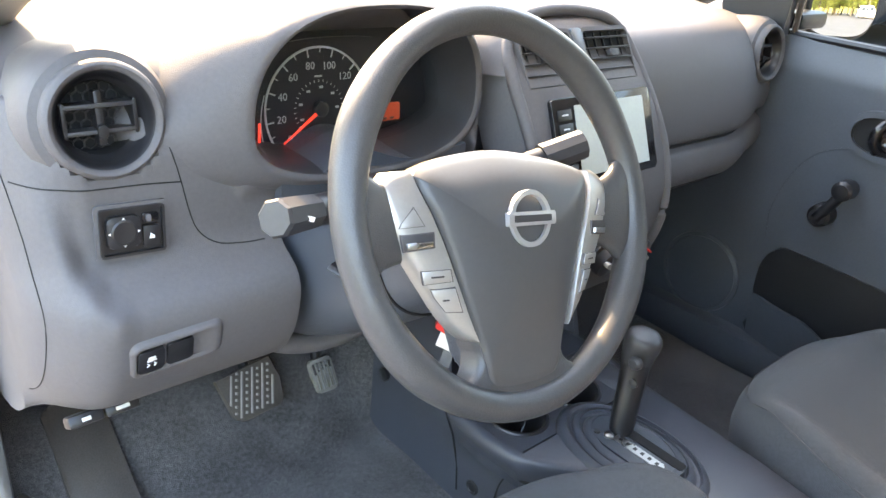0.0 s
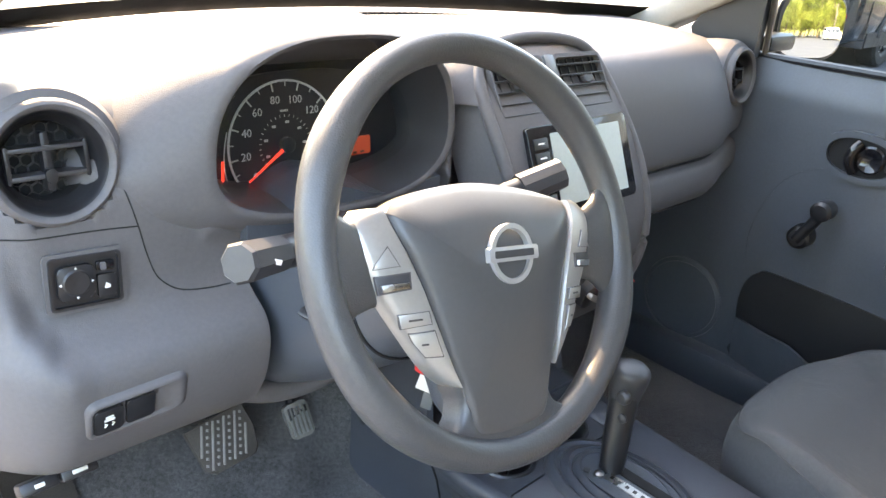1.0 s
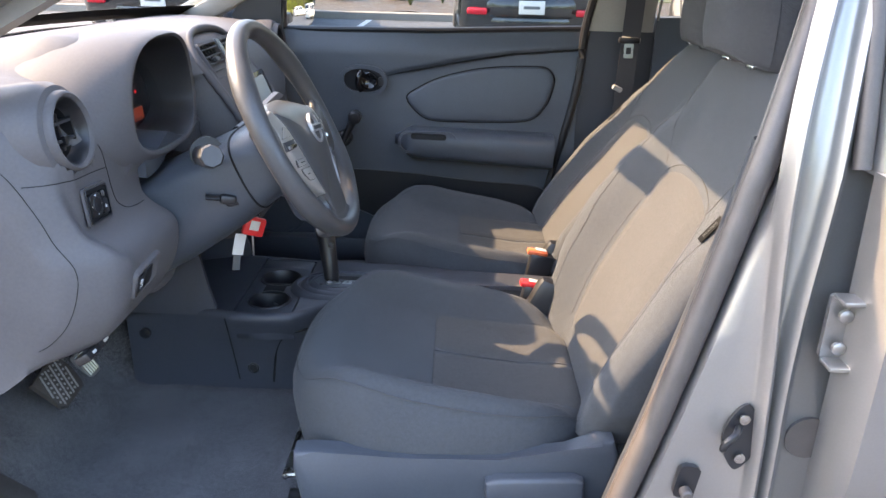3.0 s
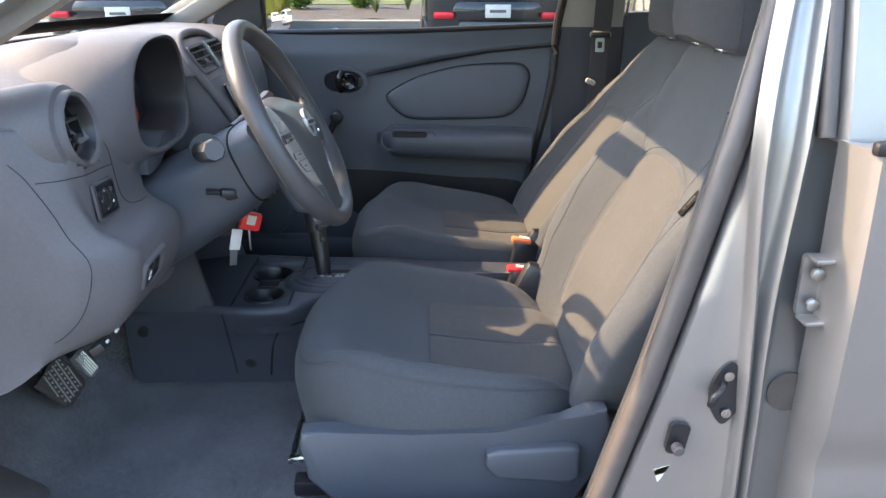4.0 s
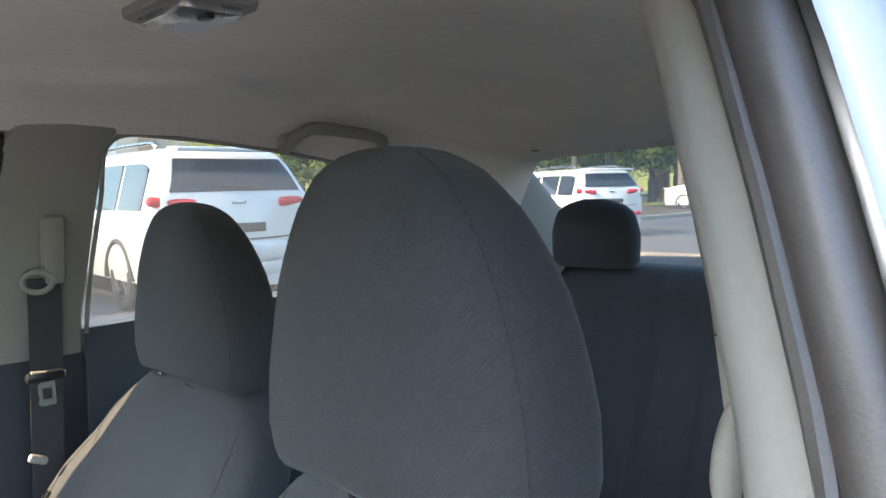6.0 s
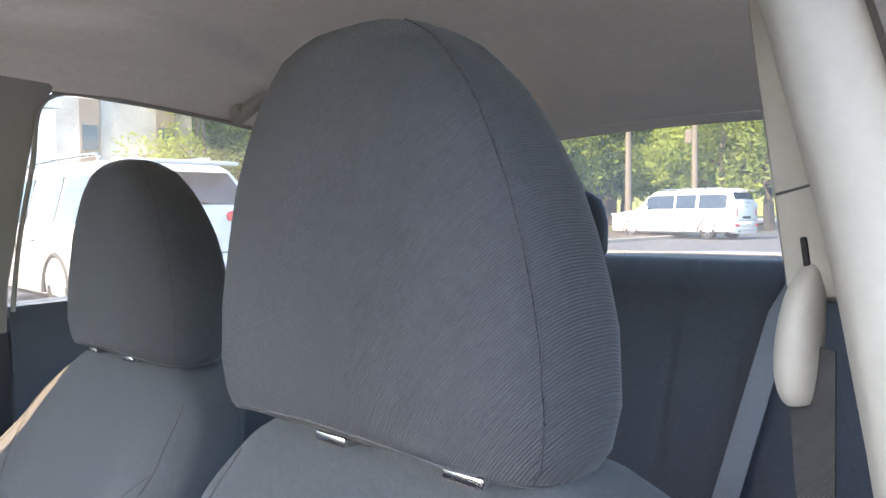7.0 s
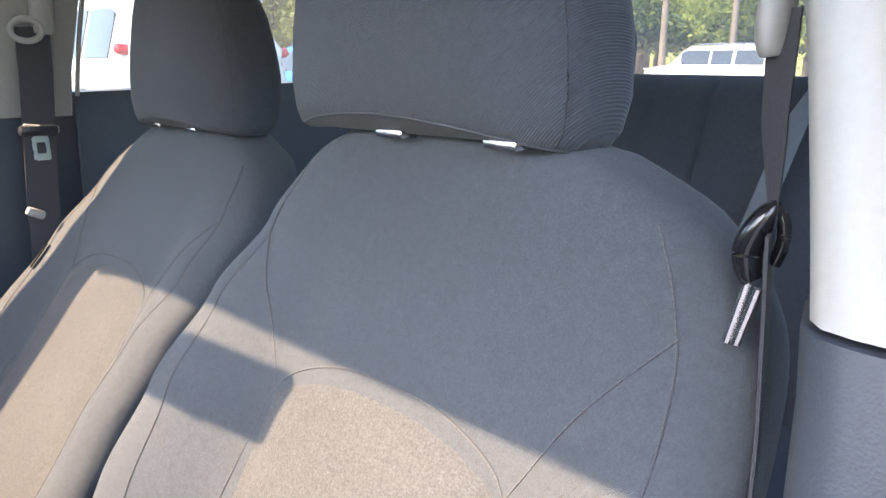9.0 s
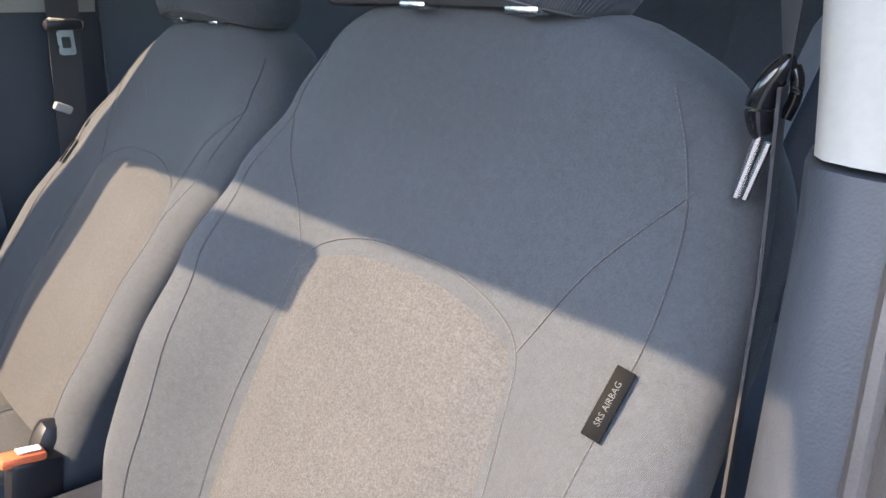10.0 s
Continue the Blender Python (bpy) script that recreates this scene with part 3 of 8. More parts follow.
part("lower_pillar_trim", skin([[(x0 - 0.038, s + 0.010, z), (x0, s + 0.008, z), (x0 + 0.016, s + 0.003, z), (x0 + 0.026, s - 0.010, z), (x0 + 0.038, s - 0.05, z), (x0 + 0.042, s - 0.12, z), (x0 + 0.006, s - 0.22, z), (x0 - 0.02, s - 0.22, z), (x0 - 0.038, s - 0.01, z)]
                                for z in np.linspace(0.27, 0.968, 24) for x0, s in ((-half_in(z) - 0.004, seal_y(z)),)]), M_LOWTRIM, body, "dark blue-grey grained lower pillar trim")

# closed rear door on the driver's side
DY = -0.714


def door_skin(u, v):
    z = 0.28 + 0.675 * v
    y = DY - 1.0 * u
    x = -0.812 - 0.018 * math.sin(v * 2.4) + 0.010 * math.exp(-((z - 0.52) / 0.03) ** 2)
    x += 0.025 * max(0.0, 1 - u / 0.016) ** 2
    return (x, y, z)


rdoor = part("rear_door", sheet(door_skin, 60, 30, (0.045, 0, 0)), M_PAINT, body, "closed silver rear door")
part("window_frame", skin([[(-half_in(z) - 0.105 + 0.012, DY, z), (-half_in(z) - 0.105, DY - 0.008, z), (-half_in(z) - 0.105, DY - 0.075, z), (-half_in(z) - 0.06, DY - 0.075, z), (-half_in(z) - 0.06, DY, z)] for z in np.linspace(0.95, 1.40, 16)]), M_PAINT, rdoor)
part("frame_seal", tube([(-half_in(z) - 0.088, DY + 0.012, z) for z in np.linspace(0.955, 1.40, 20)], 0.011, 10), M_RUBBER, rdoor, "brown-black rubber strip on the rear door frame")
part("belt_moulding", rbox((-0.824, -1.218, 0.958), (0.016, 1.0, 0.018), 0.005), M_BLACK, rdoor, "black belt moulding")
part("window_glass", sheet(lambda u, v: (-0.755 + 0.085 * v, DY - 0.075 - 0.85 * u, 0.965 + 0.38 * v), 6, 6), M_GLASS, rdoor).visible_shadow = False

# the rear door's hinge, its wiring boot, the lock striker, the courtesy switch and the label on the pillar
HB = basis((-0.770, -0.708, 0.765), (0, -1, 0.0), (0, 0.0, 1))
hinge = part("hinge", slab(rrect(0.036, 0.085, 0.005), HB @ pose(0, 0, 0, 0, 180, 0), 0.008, 0.001), M_PAINT, body, "painted door hinge with two bolts")
part("hinge_flange", rbox((-0.785, -0.708, 0.808), (0.03, 0.036, 0.006), 0.002), M_PAINT, hinge)
part("hinge_flange", rbox((-0.785, -0.708, 0.722), (0.03, 0.036, 0.006), 0.002), M_PAINT, hinge)
for dz in (0.785, 0.742):
    part("hinge_bolt", lathe([(0.0085, 0), (0.0085, 0.005), (0.006, 0.007), (0.0, 0.007)], basis((-0.778, -0.705, dz), (0, 1, 0), (0, 0, -1)) @ pose(0, 0, 0, 0, 0, 0), 14), M_PAINT, hinge)
boot = part("wiring_boot", lathe([(0.030, 0), (0.030, 0.006), (0.022, 0.004), (0.0, 0.002)], basis((-0.762, -0.705, 0.600), (0, -1, 0), (0, 0, 1)) @ pose(0, 0, 0, 0, 180, 0), 20), M_RUBBER, body, "ribbed rubber wiring boot")
part("boot_bellows", lathe([(0.010 + 0.004 * (k % 2), 0.003 * k) for k in range(24)], pose(-0.785, -0.735, 0.515, 12, 0, 0), 14), M_RIBBED, boot)
SM = basis((-0.771, -0.615, 0.605), (0, -1, -0.1), (0.14, -0.1, 1))
striker = part("lock_striker", slab(oval(0.048, 0.092, 24, p=1.6), SM @ pose(0, 0, 0, 0, 180, 0), 0.006, 0.001), M_BLACK, body, "black steel lock striker")
part("striker_loop", tube(spline([(-0.765, -0.612, 0.618), (-0.792, -0.598, 0.622), (-0.797, -0.585, 0.612), (-0.792, -0.585, 0.600), (-0.765, -0.602, 0.594)], 6), 0.0045, 8), M_BLACK, striker)
for dz in (0.632, 0.578):
    part("striker_screw", lathe([(0.007, 0), (0.007, 0.003), (0.003, 0.004)], basis((-0.774 - 0.12 * (0.605 - dz), -0.614, dz), (0, 1, 0), (0, 0, -1)), 12), M_STEEL, striker)
switch = part("door_switch", slab(rrect(0.028, 0.05, 0.008), basis((-0.769, -0.556, 0.530), (0, -1, -0.15), (0, -0.15, 1)) @ pose(0, 0, 0, 0, 180, 0), 0.010, 0.003), M_BLACK, body, "black courtesy lamp switch")
part("switch_button", lathe([(0.008, 0), (0.008, 0.012), (0.006, 0.014), (0.0, 0.014)], basis((-0.774, -0.553, 0.521), (0, 1, 0), (0, 0, -1)), 16), M_RUBBER, switch)
LB = basis((-0.7625, -0.578, 0.462), (0, -0.93, 0.33), (0, 0.33, 0.93)) @ pose(0, 0, 0, 0, 180, 0)
plab = part("pillar_label", slab(rrect(0.085, 0.055, 0.003), LB, 0.0008, 0), M_LABEL, body, "white tyre label with olive bars")
part("green_bar", slab(rrect(0.085, 0.010, 0.001, cy=0.022), LB, 0.0012, 0), M_YELLOW, plab, "olive green heading bar")
part("symbol_block", slab(rrect(0.02, 0.022, 0.001, cx=-0.03, cy=0.002), LB, 0.0013, 0), M_YELLOW, plab)
for k in range(4):
    part("print_bar", slab(rrect(0.05, 0.002, 0.0005, cx=0.012, cy=0.008 - 0.008 * k), LB, 0.0012, 0), M_BLACK, plab)


# ---- dashboard ----
dash = thing("dashboard", "charcoal grained plastic dashboard, sunlit on top", "dashboard", at=(0, 0.5, 0.55))


END_VENTS = ((-0.624, 0.268, 0.945), (0.606, 0.268, 0.935))


def dash_ring(x):
    """The dashboard's outline, forward and up, at a station across the car."""
    col = ease(-0.462, -0.440, x) * (1 - ease(-0.205, -0.175, x))       # column and instrument well
    pas = ease(0.10, 0.20, x)
    end = ease(0.60, 0.70, abs(x))
    mid = 1 - ease(0.12, 0.17, abs(x))
    top = 1.000 - 0.03 * end
    yb = 0.80 - 0.24 * (x / 0.7) ** 2
    hump = 0.050 * (1 - ease(0.09, 0.21, abs(x + 0.337)))
    near = ease(-0.60, -0.505, x) * (1 - ease(-0.506, -0.496, x))
    drv_pts = [(yb, top - 0.012), (0.60 - 0.05 * end, top + 0.004), (0.46, top + 0.004 + hump * 0.6),
               (0.375, top - 0.002 + hump), (0.325, top - 0.016 + hump * 0.9), (0.290, 0.955 + hump * 0.3), (0.266, 0.915),
               (0.262, 0.88), (0.260, 0.845), (0.256, 0.815), (0.240, 0.797), (0.212, 0.778),
               (0.205, 0.748), (0.220, 0.695), (0.260, 0.648), (0.345, 0.618), (0.45, 0.565), (0.70, 0.55), (yb, 0.70)]
    back = 0.034 * ease(0.50, 0.67, x)
    rise = 0.020 * ease(0.48, 0.67, x)
    pas_pts = [(yb, top - 0.012), (0.60 - 0.05 * end, top + 0.004), (0.46 + back * 0.5, top + 0.002),
               (0.365 + back, top - 0.004), (0.315 + back, 0.985), (0.285 + back, 0.962), (0.263 + back, 0.925),
               (0.250 + back, 0.882), (0.243 + back, 0.838 + rise), (0.246 + back, 0.806 + rise), (0.261 + back, 0.791 + rise), (0.245 + back, 0.778 + rise),
               (0.237 + back, 0.748 + rise), (0.246 + back, 0.722 + rise), (0.270 + back, 0.708 + rise * 0.5), (0.35 + back, 0.70), (0.47, 0.69), (0.70, 0.65), (yb, 0.70)]
    pts = [(a + (c - a) * pas, b + (e - b) * pas) for (a, b), (c, e) in zip(drv_pts, pas_pts)]
    out = []
    for k, (y, z) in enumerate(pts):
        well = ease(-0.510, -0.496, x) * (1 - ease(-0.178, -0.164, x)) if k < 7 else col
        if 5 <= k <= 15 and well:
            deep = 0.385 if k < 11 else 0.36
            y = y + (max(y, deep) - y) * well
            if k >= 14:
                z = z + (0.66 - z) * col * 0.6
        if 5 <= k <= 15 and mid:
            y = y + (max(y, 0.335) - y) * mid
        if 4 <= k <= 14:
            y += 0.075 * max(0.0, (-x - 0.645) / 0.067) ** 2.2
        y -= near * {5: 0.006, 6: 0.008, 7: 0.004}.get(k, 0.0)
        if 7 <= k <= 11:
            edge_x = (-0.664, -0.660, -0.654, -0.642, -0.625)[k - 7]
            y -= (0.010, 0.020, 0.026, 0.022, 0.006)[k - 7] * ease(edge_x, edge_x - 0.028, x)
        out.append(Vector((x, y, z)))
    out = spline(out, 5)
    for p in out:
        # wells for the two end vents
        for vx, vy, vz in END_VENTS:
            r = math.hypot(p.x - vx, p.z - vz)
            if r < 0.052 and p.y < 0.45:
                p.y += (max(p.y, vy + 0.062) - p.y) * (1 - ease(0.043, 0.052, r))
    return out


xs = sorted(set([round(v, 4) for v in np.linspace(-0.712, 0.692, 141)] + [round(v, 4) for v in np.linspace(-0.700, -0.545, 52)] + [-0.512, -0.508, -0.504, -0.500, -0.496, -0.178, -0.173, -0.168, -0.164, -0.464, -0.458, -0.452, -0.446, -0.44, -0.434, -0.225, -0.215, -0.205, -0.195, -0.185, -0.175, -0.16, -0.15, -0.14, -0.13, -0.12, 0.12, 0.13, 0.14, 0.15, 0.16, 0.17]))
part("dash_moulding", skin([dash_ring(x) for x in xs]), M_DASH, dash, sharp=50)
# The slots are solid bars; the dark inside them is their colour.
part("screen_shelf_grille", join(*[rbox((-0.30 + 0.012 * k, 0.700 - 0.00012 * (k - 25) ** 2, 0.9985), (0.008, 0.016, 0.006), 0.001) for k in range(50)]), M_VOID, dash, "dark demister slots")


def ring_vent(cx, cy, cz, turn):
    """A round end vent: flared bezel, dark barrel, two vanes and a stem."""
    m = pose(cx, cy, cz, 90, 0, turn) @ pose(0, 0, 0, -8, 0, 0) @ Matrix.Diagonal((0.90, 0.90, 1, 1))
    v = part("air_vent", lathe([(0.060, -0.06), (0.0605, -0.012), (0.0597, -0.004), (0.0575, 0.001), (0.0545, 0.0025), (0.0515, 0.001), (0.0490, -0.003)], m, 44, caps=False), M_DASH, dash, "round end air vent")
    part("vent_throat", lathe([(0.0492, -0.0025), (0.0465, -0.006), (0.0440, -0.014), (0.0415, -0.020), (0.0375, -0.024), (0.037, -0.06)], m, 44, caps=False), M_BLACK, v)
    part("vent_barrel", lathe([(0.0372, -0.022), (0.0370, -0.045), (0.0, -0.046)], m, 32, caps=False), M_VOID, v)
    for dy in (0.013, -0.013):
        part("vent_vane", slab([(-0.0362, -0.0024), (0.0362, -0.0024), (0.0362, 0.0024), (-0.0362, 0.0024)], m @ pose(0, dy, -0.036), 0.020, 0.0015), M_STALK, v)
    part("vent_stem", slab(rrect(0.007, 0.055, 0.002), m @ pose(0, 0, -0.03), 0.012, 0.001), M_BLACK, v)
    part("vent_tab", slab(rrect(0.010, 0.014, 0.003), m @ pose(0.0, -0.013, -0.018), 0.006, 0.002), M_BLACK, v)
    part("vent_side", slab(rrect(0.004, 0.036, 0.002), m @ pose(-0.0345, 0, -0.038), 0.022, 0.001), M_BLACK, v)
    part("vent_side", slab(rrect(0.004, 0.036, 0.002), m @ pose(0.0345, 0, -0.038), 0.022, 0.001), M_BLACK, v)
    hexes = []
    for i in range(-3, 4):
        for j in range(-3, 4):
            hx, hy = (i + 0.5 * (j % 2)) * 0.011, j * 0.0095
            if math.hypot(hx, hy) < 0.036:
                ang = [2 * math.pi * k / 6 + math.pi / 6 for k in range(6)]
                hexes.append(frame_slab([(hx + 0.0062 * math.cos(a), hy + 0.0062 * math.sin(a)) for a in ang], [(hx + 0.0054 * math.cos(a), hy + 0.0054 * math.sin(a)) for a in ang], m @ pose(0, 0, -0.042), 0.002))
    part("vent_mesh", join(*hexes), M_STALK, v)
    # pod that carries the ring out of the moulding
    part("vent_pod", lathe([(0.0733, -0.12), (0.0765, -0.052), (0.0745, -0.024), (0.0680, -0.012), (0.058, -0.008)], m, 40, caps=False), M_DASH, v)


for vent in END_VENTS:
    ring_vent(*vent, 0)

# mirror switch on the driver's side
SW = basis((-0.615, 0.2570, 0.842), (1, 0, -0.06), (0, 0.12, 1)) @ Matrix.Diagonal((0.86, 0.86, 1, 1))
sw = part("mirror_switch", frame_slab(rrect(0.079, 0.063, 0.006), rrect(0.071, 0.055, 0.004), SW, 0.0035), M_DASH, dash, "mirror adjuster in a square bezel")
part("switch_frame", frame_slab(rrect(0.071, 0.055, 0.004), rrect(0.065, 0.049, 0.003), SW, 0.0055, 0.001), M_BLACK, sw)
part("switch_base", slab(rrect(0.066, 0.050, 0.003), SW @ pose(0, 0, -0.003), 0.004, 0), M_BLACK, sw)
part("adjuster_pad", slab(rrect(0.036, 0.036, 0.007), SW @ pose(-0.010, 0, 0), 0.006, 0.002), M_BLACK, sw)
part("adjuster_disc", lathe([(0.014, 0.0062), (0.012, 0.0075), (0.0, 0.0068)], SW @ pose(-0.010, 0, 0), 24), M_BLACK, sw)
for ax, ay in ((0, 0.0155), (0, -0.0155), (0.0155, 0), (-0.0155, 0)):
    part("adjuster_mark", slab([(-0.0016, -0.001), (0.0016, -0.001), (0, 0.0016)], SW @ pose(-0.010 + ax, ay, 0.0058, 0, 0, math.degrees(math.atan2(-ax, ay))), 0.0006, 0), M_WHITE, sw)
part("fold_button", slab(rrect(0.018, 0.024, 0.002), SW @ pose(0.020, -0.008, 0), 0.005, 0.001), M_BLACK, sw)
part("select_slider", slab(rrect(0.018, 0.010, 0.002), SW @ pose(0.020, 0.013, 0), 0.004, 0.001), M_GLOSSY, sw)
part("slider_tab", slab(rrect(0.005, 0.008, 0.001), SW @ pose(0.017, 0.013, 0), 0.007, 0.001), M_DASH, sw)
part("fold_mark", slab([(-0.003, -0.003), (0.003, -0.003), (0.003, 0.0), (-0.001, 0.003)], SW @ pose(0.020, -0.008, 0.0045), 0.001, 0), M_WHITE, sw)

# lower switch plate with the stability button and a blank
LS = basis((-0.607, 0.2055, 0.729), (1, 0.0, 0.03), (0, -0.30, 1))
def pocket(grow, h, right):
    """The switch pocket's outline at a height: square by the buttons, scooped out at its other end."""
    return [LS @ Vector((x + (right if x > 0.0 else 0.0), y, h)) for x, y in rrect(0.070 + 2 * grow, 0.034 + 2 * grow, 0.007 + grow * 0.5, cx=0.004)]


ls = part("switch_plate", skin([pocket(0.0065, -0.008, 0.012), pocket(0.0055, -0.001, 0.011), pocket(0.0035, 0.0012, 0.009), pocket(0.0015, 0.0012, 0.007), pocket(0.0, 0.0, 0.005), pocket(-0.001, -0.002, -0.004), pocket(-0.0015, -0.003, -0.008)]), M_DASH, dash, "recessed plate with one button and a blank", sharp=70)
part("stability_button", slab(rrect(0.025, 0.030, 0.003, cx=-0.018), LS @ pose(0, 0, -0.004), 0.006, 0.0012), M_BLACK, ls)
part("blank_cover", slab(rrect(0.026, 0.030, 0.003, cx=0.011), LS @ pose(0, 0, -0.004), 0.005, 0.0012), M_BLACK, ls)
LK = LS @ pose(-0.0005, 0.0015, 0.0018) @ Matrix.Diagonal((0.72, 0.78, 1, 1))
part("button_mark", join(slab(rrect(0.010, 0.004, 0.001, cx=-0.024, cy=0.005), LK, 0.0006, 0), slab(rrect(0.013, 0.0035, 0.001, cx=-0.024, cy=0.0005), LK, 0.0006, 0),
                         tube([LK @ Vector((-0.030, -0.004, 0.0004)), LK @ Vector((-0.027, -0.007, 0.0004)), LK @ Vector((-0.030, -0.010, 0.0004))], 0.0007, 6), tube([LK @ Vector((-0.021, -0.004, 0.0004)), LK @ Vector((-0.018, -0.007, 0.0004)), LK @ Vector((-0.021, -0.010, 0.0004))], 0.0007, 6)), M_WHITE, ls, "white skid symbol")
# bonnet and fuel flap levers under the edge
for k, lx in enumerate((-0.674, -0.638)):
    lv = part("release_lever", rbox((lx, 0.2700, 0.6380), (0.035, 0.023, 0.013), 0.003, (-32, 0, 2)), M_BLACK, dash, "black release lever")
    part("lever_mark", rbox((lx, 0.2597, 0.6443), (0.009 + 0.005 * k, 0.0018, 0.004), 0.0006, (-32, 0, 2)), M_LABEL, lv)

# instrument hood and gauges
HC = Vector((-0.337, 0.0, 0.925))


def hood_ring(grow, y_side, y_top, dz=0.0):
    """A closed opening round the gauges, arched above and flatter below, flaring into the dash outside."""
    pts = []
    for k in range(64):
        a = 2 * math.pi * k / 64
        c, s = math.cos(a), math.sin(a)
        g = grow if grow < 0 or c < 0 else grow * (1 - 0.65 * c)
        w, h = 0.165 + g, (0.120 if s > 0 else 0.066) + g * (0.8 if g < 0 else 0.22)
        y = y_side + (y_top - y_side) * max(0, s) ** 1.2 + 0.020 * max(0, c) ** 2
        pts.append((HC.x + w * math.copysign(abs(c) ** 0.80, c), y, HC.z + h * math.copysign(abs(s) ** 0.84, s) + dz * max(0, s)))
    return pts


hood = part("instrument_hood", skin([hood_ring(*r) for r in ((0.112, 0.33, 0.60, -0.075), (0.098, 0.288, 0.54, -0.055), (0.078, 0.268, 0.45, -0.030), (0.058, 0.257, 0.38, -0.012), (0.041, 0.250, 0.325, -0.003), (0.026, 0.2455, 0.287), (0.014, 0.242, 0.262), (0.005, 0.239, 0.249), (-0.002, 0.238, 0.245), (-0.007, 0.241, 0.249))], caps=False), M_DASH, dash, "deep arched instrument hood", sharp=70)
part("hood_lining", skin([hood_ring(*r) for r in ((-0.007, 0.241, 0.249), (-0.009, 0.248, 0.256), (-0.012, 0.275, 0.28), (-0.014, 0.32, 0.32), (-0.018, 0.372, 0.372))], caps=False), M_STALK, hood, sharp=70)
part("gauge_backing", slab([(p[0], p[2]) for p in hood_ring(-0.012, 0.36, 0.36)], basis((0, 0.366, 0), (1, 0, 0), (0, 0, 1)), 0.006, 0), M_DIAL, dash)
part("gauge_ledge", sheet(lambda u, v: (-0.462 + 0.262 * u, 0.246 + 0.105 * v, 0.866 + 0.020 * math.exp(-((u - 0.40) / 0.16) ** 2) + 0.008 * ease(0.75, 1, u) + 0.006 * v), 40, 6, (0, 0, -0.03)), M_DOOR, dash, "dark curved ledge below the gauges", sharp=60)
gauge = part("gauge_unit", slab(oval(0.285, 0.165, 40, p=2.6), basis((HC.x, 0.342, 0.908), (1, 0, 0), (0, 0.10, 1)), 0.004, 0.001), M_DIAL, dash, "instrument cluster, ignition on")
GM = basis((-0.360, 0.3365, 0.910), (1, 0, 0), (0, 0.10, 1))


def arc(cx, cy, r, a0, a1, w, n=40):
    pts = [(cx + r * math.cos(radians(a0 + (a1 - a0) * k / n)), cy + r * math.sin(radians(a0 + (a1 - a0) * k / n)), 0.001) for k in range(n + 1)]
    return tube([GM @ Vector(p) for p in pts], w, 6)


part("dial_ring", arc(0, 0, 0.071, 222, -20, 0.0014), M_MARK, gauge, "pale ring round the speedometer")
ticks, small = [], []
for k in range(16):
    a = radians(218 - 14.5 * k)
    r0, r1, wd = (0.061, 0.070, 0.0009) if k % 2 == 0 else (0.065, 0.070, 0.0006)
    ticks.append(tube([GM @ Vector((math.cos(a) * r0, math.sin(a) * r0, 0.001)), GM @ Vector((math.cos(a) * r1, math.sin(a) * r1, 0.001))], wd, 5))
for k in range(23):
    a = radians(215 - 230 * k / 22)
    small.append(tube([GM @ Vector((math.cos(a) * 0.031, math.sin(a) * 0.031, 0.001)), GM @ Vector((math.cos(a) * 0.034, math.sin(a) * 0.034, 0.001))], 0.0004, 4))
part("dial_ticks", join(*ticks), M_MARK, gauge)
part("dial_ticks", join(*small), M_MARK, gauge)
for k, w in enumerate(("0", "20", "40", "60", "80", "100", "120", "140")):
    a = radians(218 - 29 * k)
    part("dial_number", text_bm(w, 0.0125, GM @ pose(math.cos(a) * 0.051, math.sin(a) * 0.051, 0.001)), M_MARK, gauge)
for k in range(6):
    a = radians(205 - 205 * k / 5)
    part("dial_number", slab(rrect(0.005, 0.0028, 0.0006), GM @ pose(math.cos(a) * 0.0255, math.sin(a) * 0.0255, 0.0005), 0.0006, 0), M_MARK, gauge)
part("unit_mark", slab(rrect(0.010, 0.0022, 0.0005), GM @ pose(0, 0.038, 0.0005), 0.0006, 0), M_MARK, gauge)
na = radians(214)
part("speed_needle", tube([GM @ Vector((0, 0, 0.006)), GM @ Vector((math.cos(na) * 0.062, math.sin(na) * 0.062, 0.006))], lambda t: 0.0022 - 0.0013 * t, 6), M_NEEDLE, gauge)
part("needle_hub", lathe([(0.009, 0.001), (0.009, 0.008), (0.006, 0.010), (0.0, 0.010)], GM, 20), M_BLACK, gauge)
FM = GM @ pose(-0.083, -0.018, 0)
part("fuel_arc", tube([FM @ Vector((0.012 - 0.006 * math.sin(k / 12 * 3.14), -0.03 + 0.07 * k / 12, 0.001)) for k in range(13)], 0.0007, 5), M_MARK, gauge)
part("fuel_needle", tube([FM @ Vector((0.0, -0.026, 0.004)), FM @ Vector((0.003, 0.010, 0.004))], 0.0016, 6), M_NEEDLE, gauge)
part("fuel_number", text_bm("0", 0.010, FM @ pose(0.004, -0.022, 0.001)), M_MARK, gauge)
part("display", slab(rrect(0.044, 0.022, 0.002), GM @ pose(0.098, -0.014, 0), 0.002, 0), M_LCD, gauge, "orange lit trip display")
part("display_glyphs", join(*[slab(rrect(0.006, 0.003, 0.0005), GM @ pose(0.085 + 0.011 * k, -0.022, 0.002), 0.0005, 0) for k in range(3)]), M_BLACK, gauge)
for wx, wy in ((0.086, 0.020), (0.106, 0.024)):
    part("warning_lamp", lathe([(0.0028, 0.001), (0.0028, 0.002), (0.0, 0.002)], GM @ pose(wx, wy, 0), 12), M_WARN, gauge)
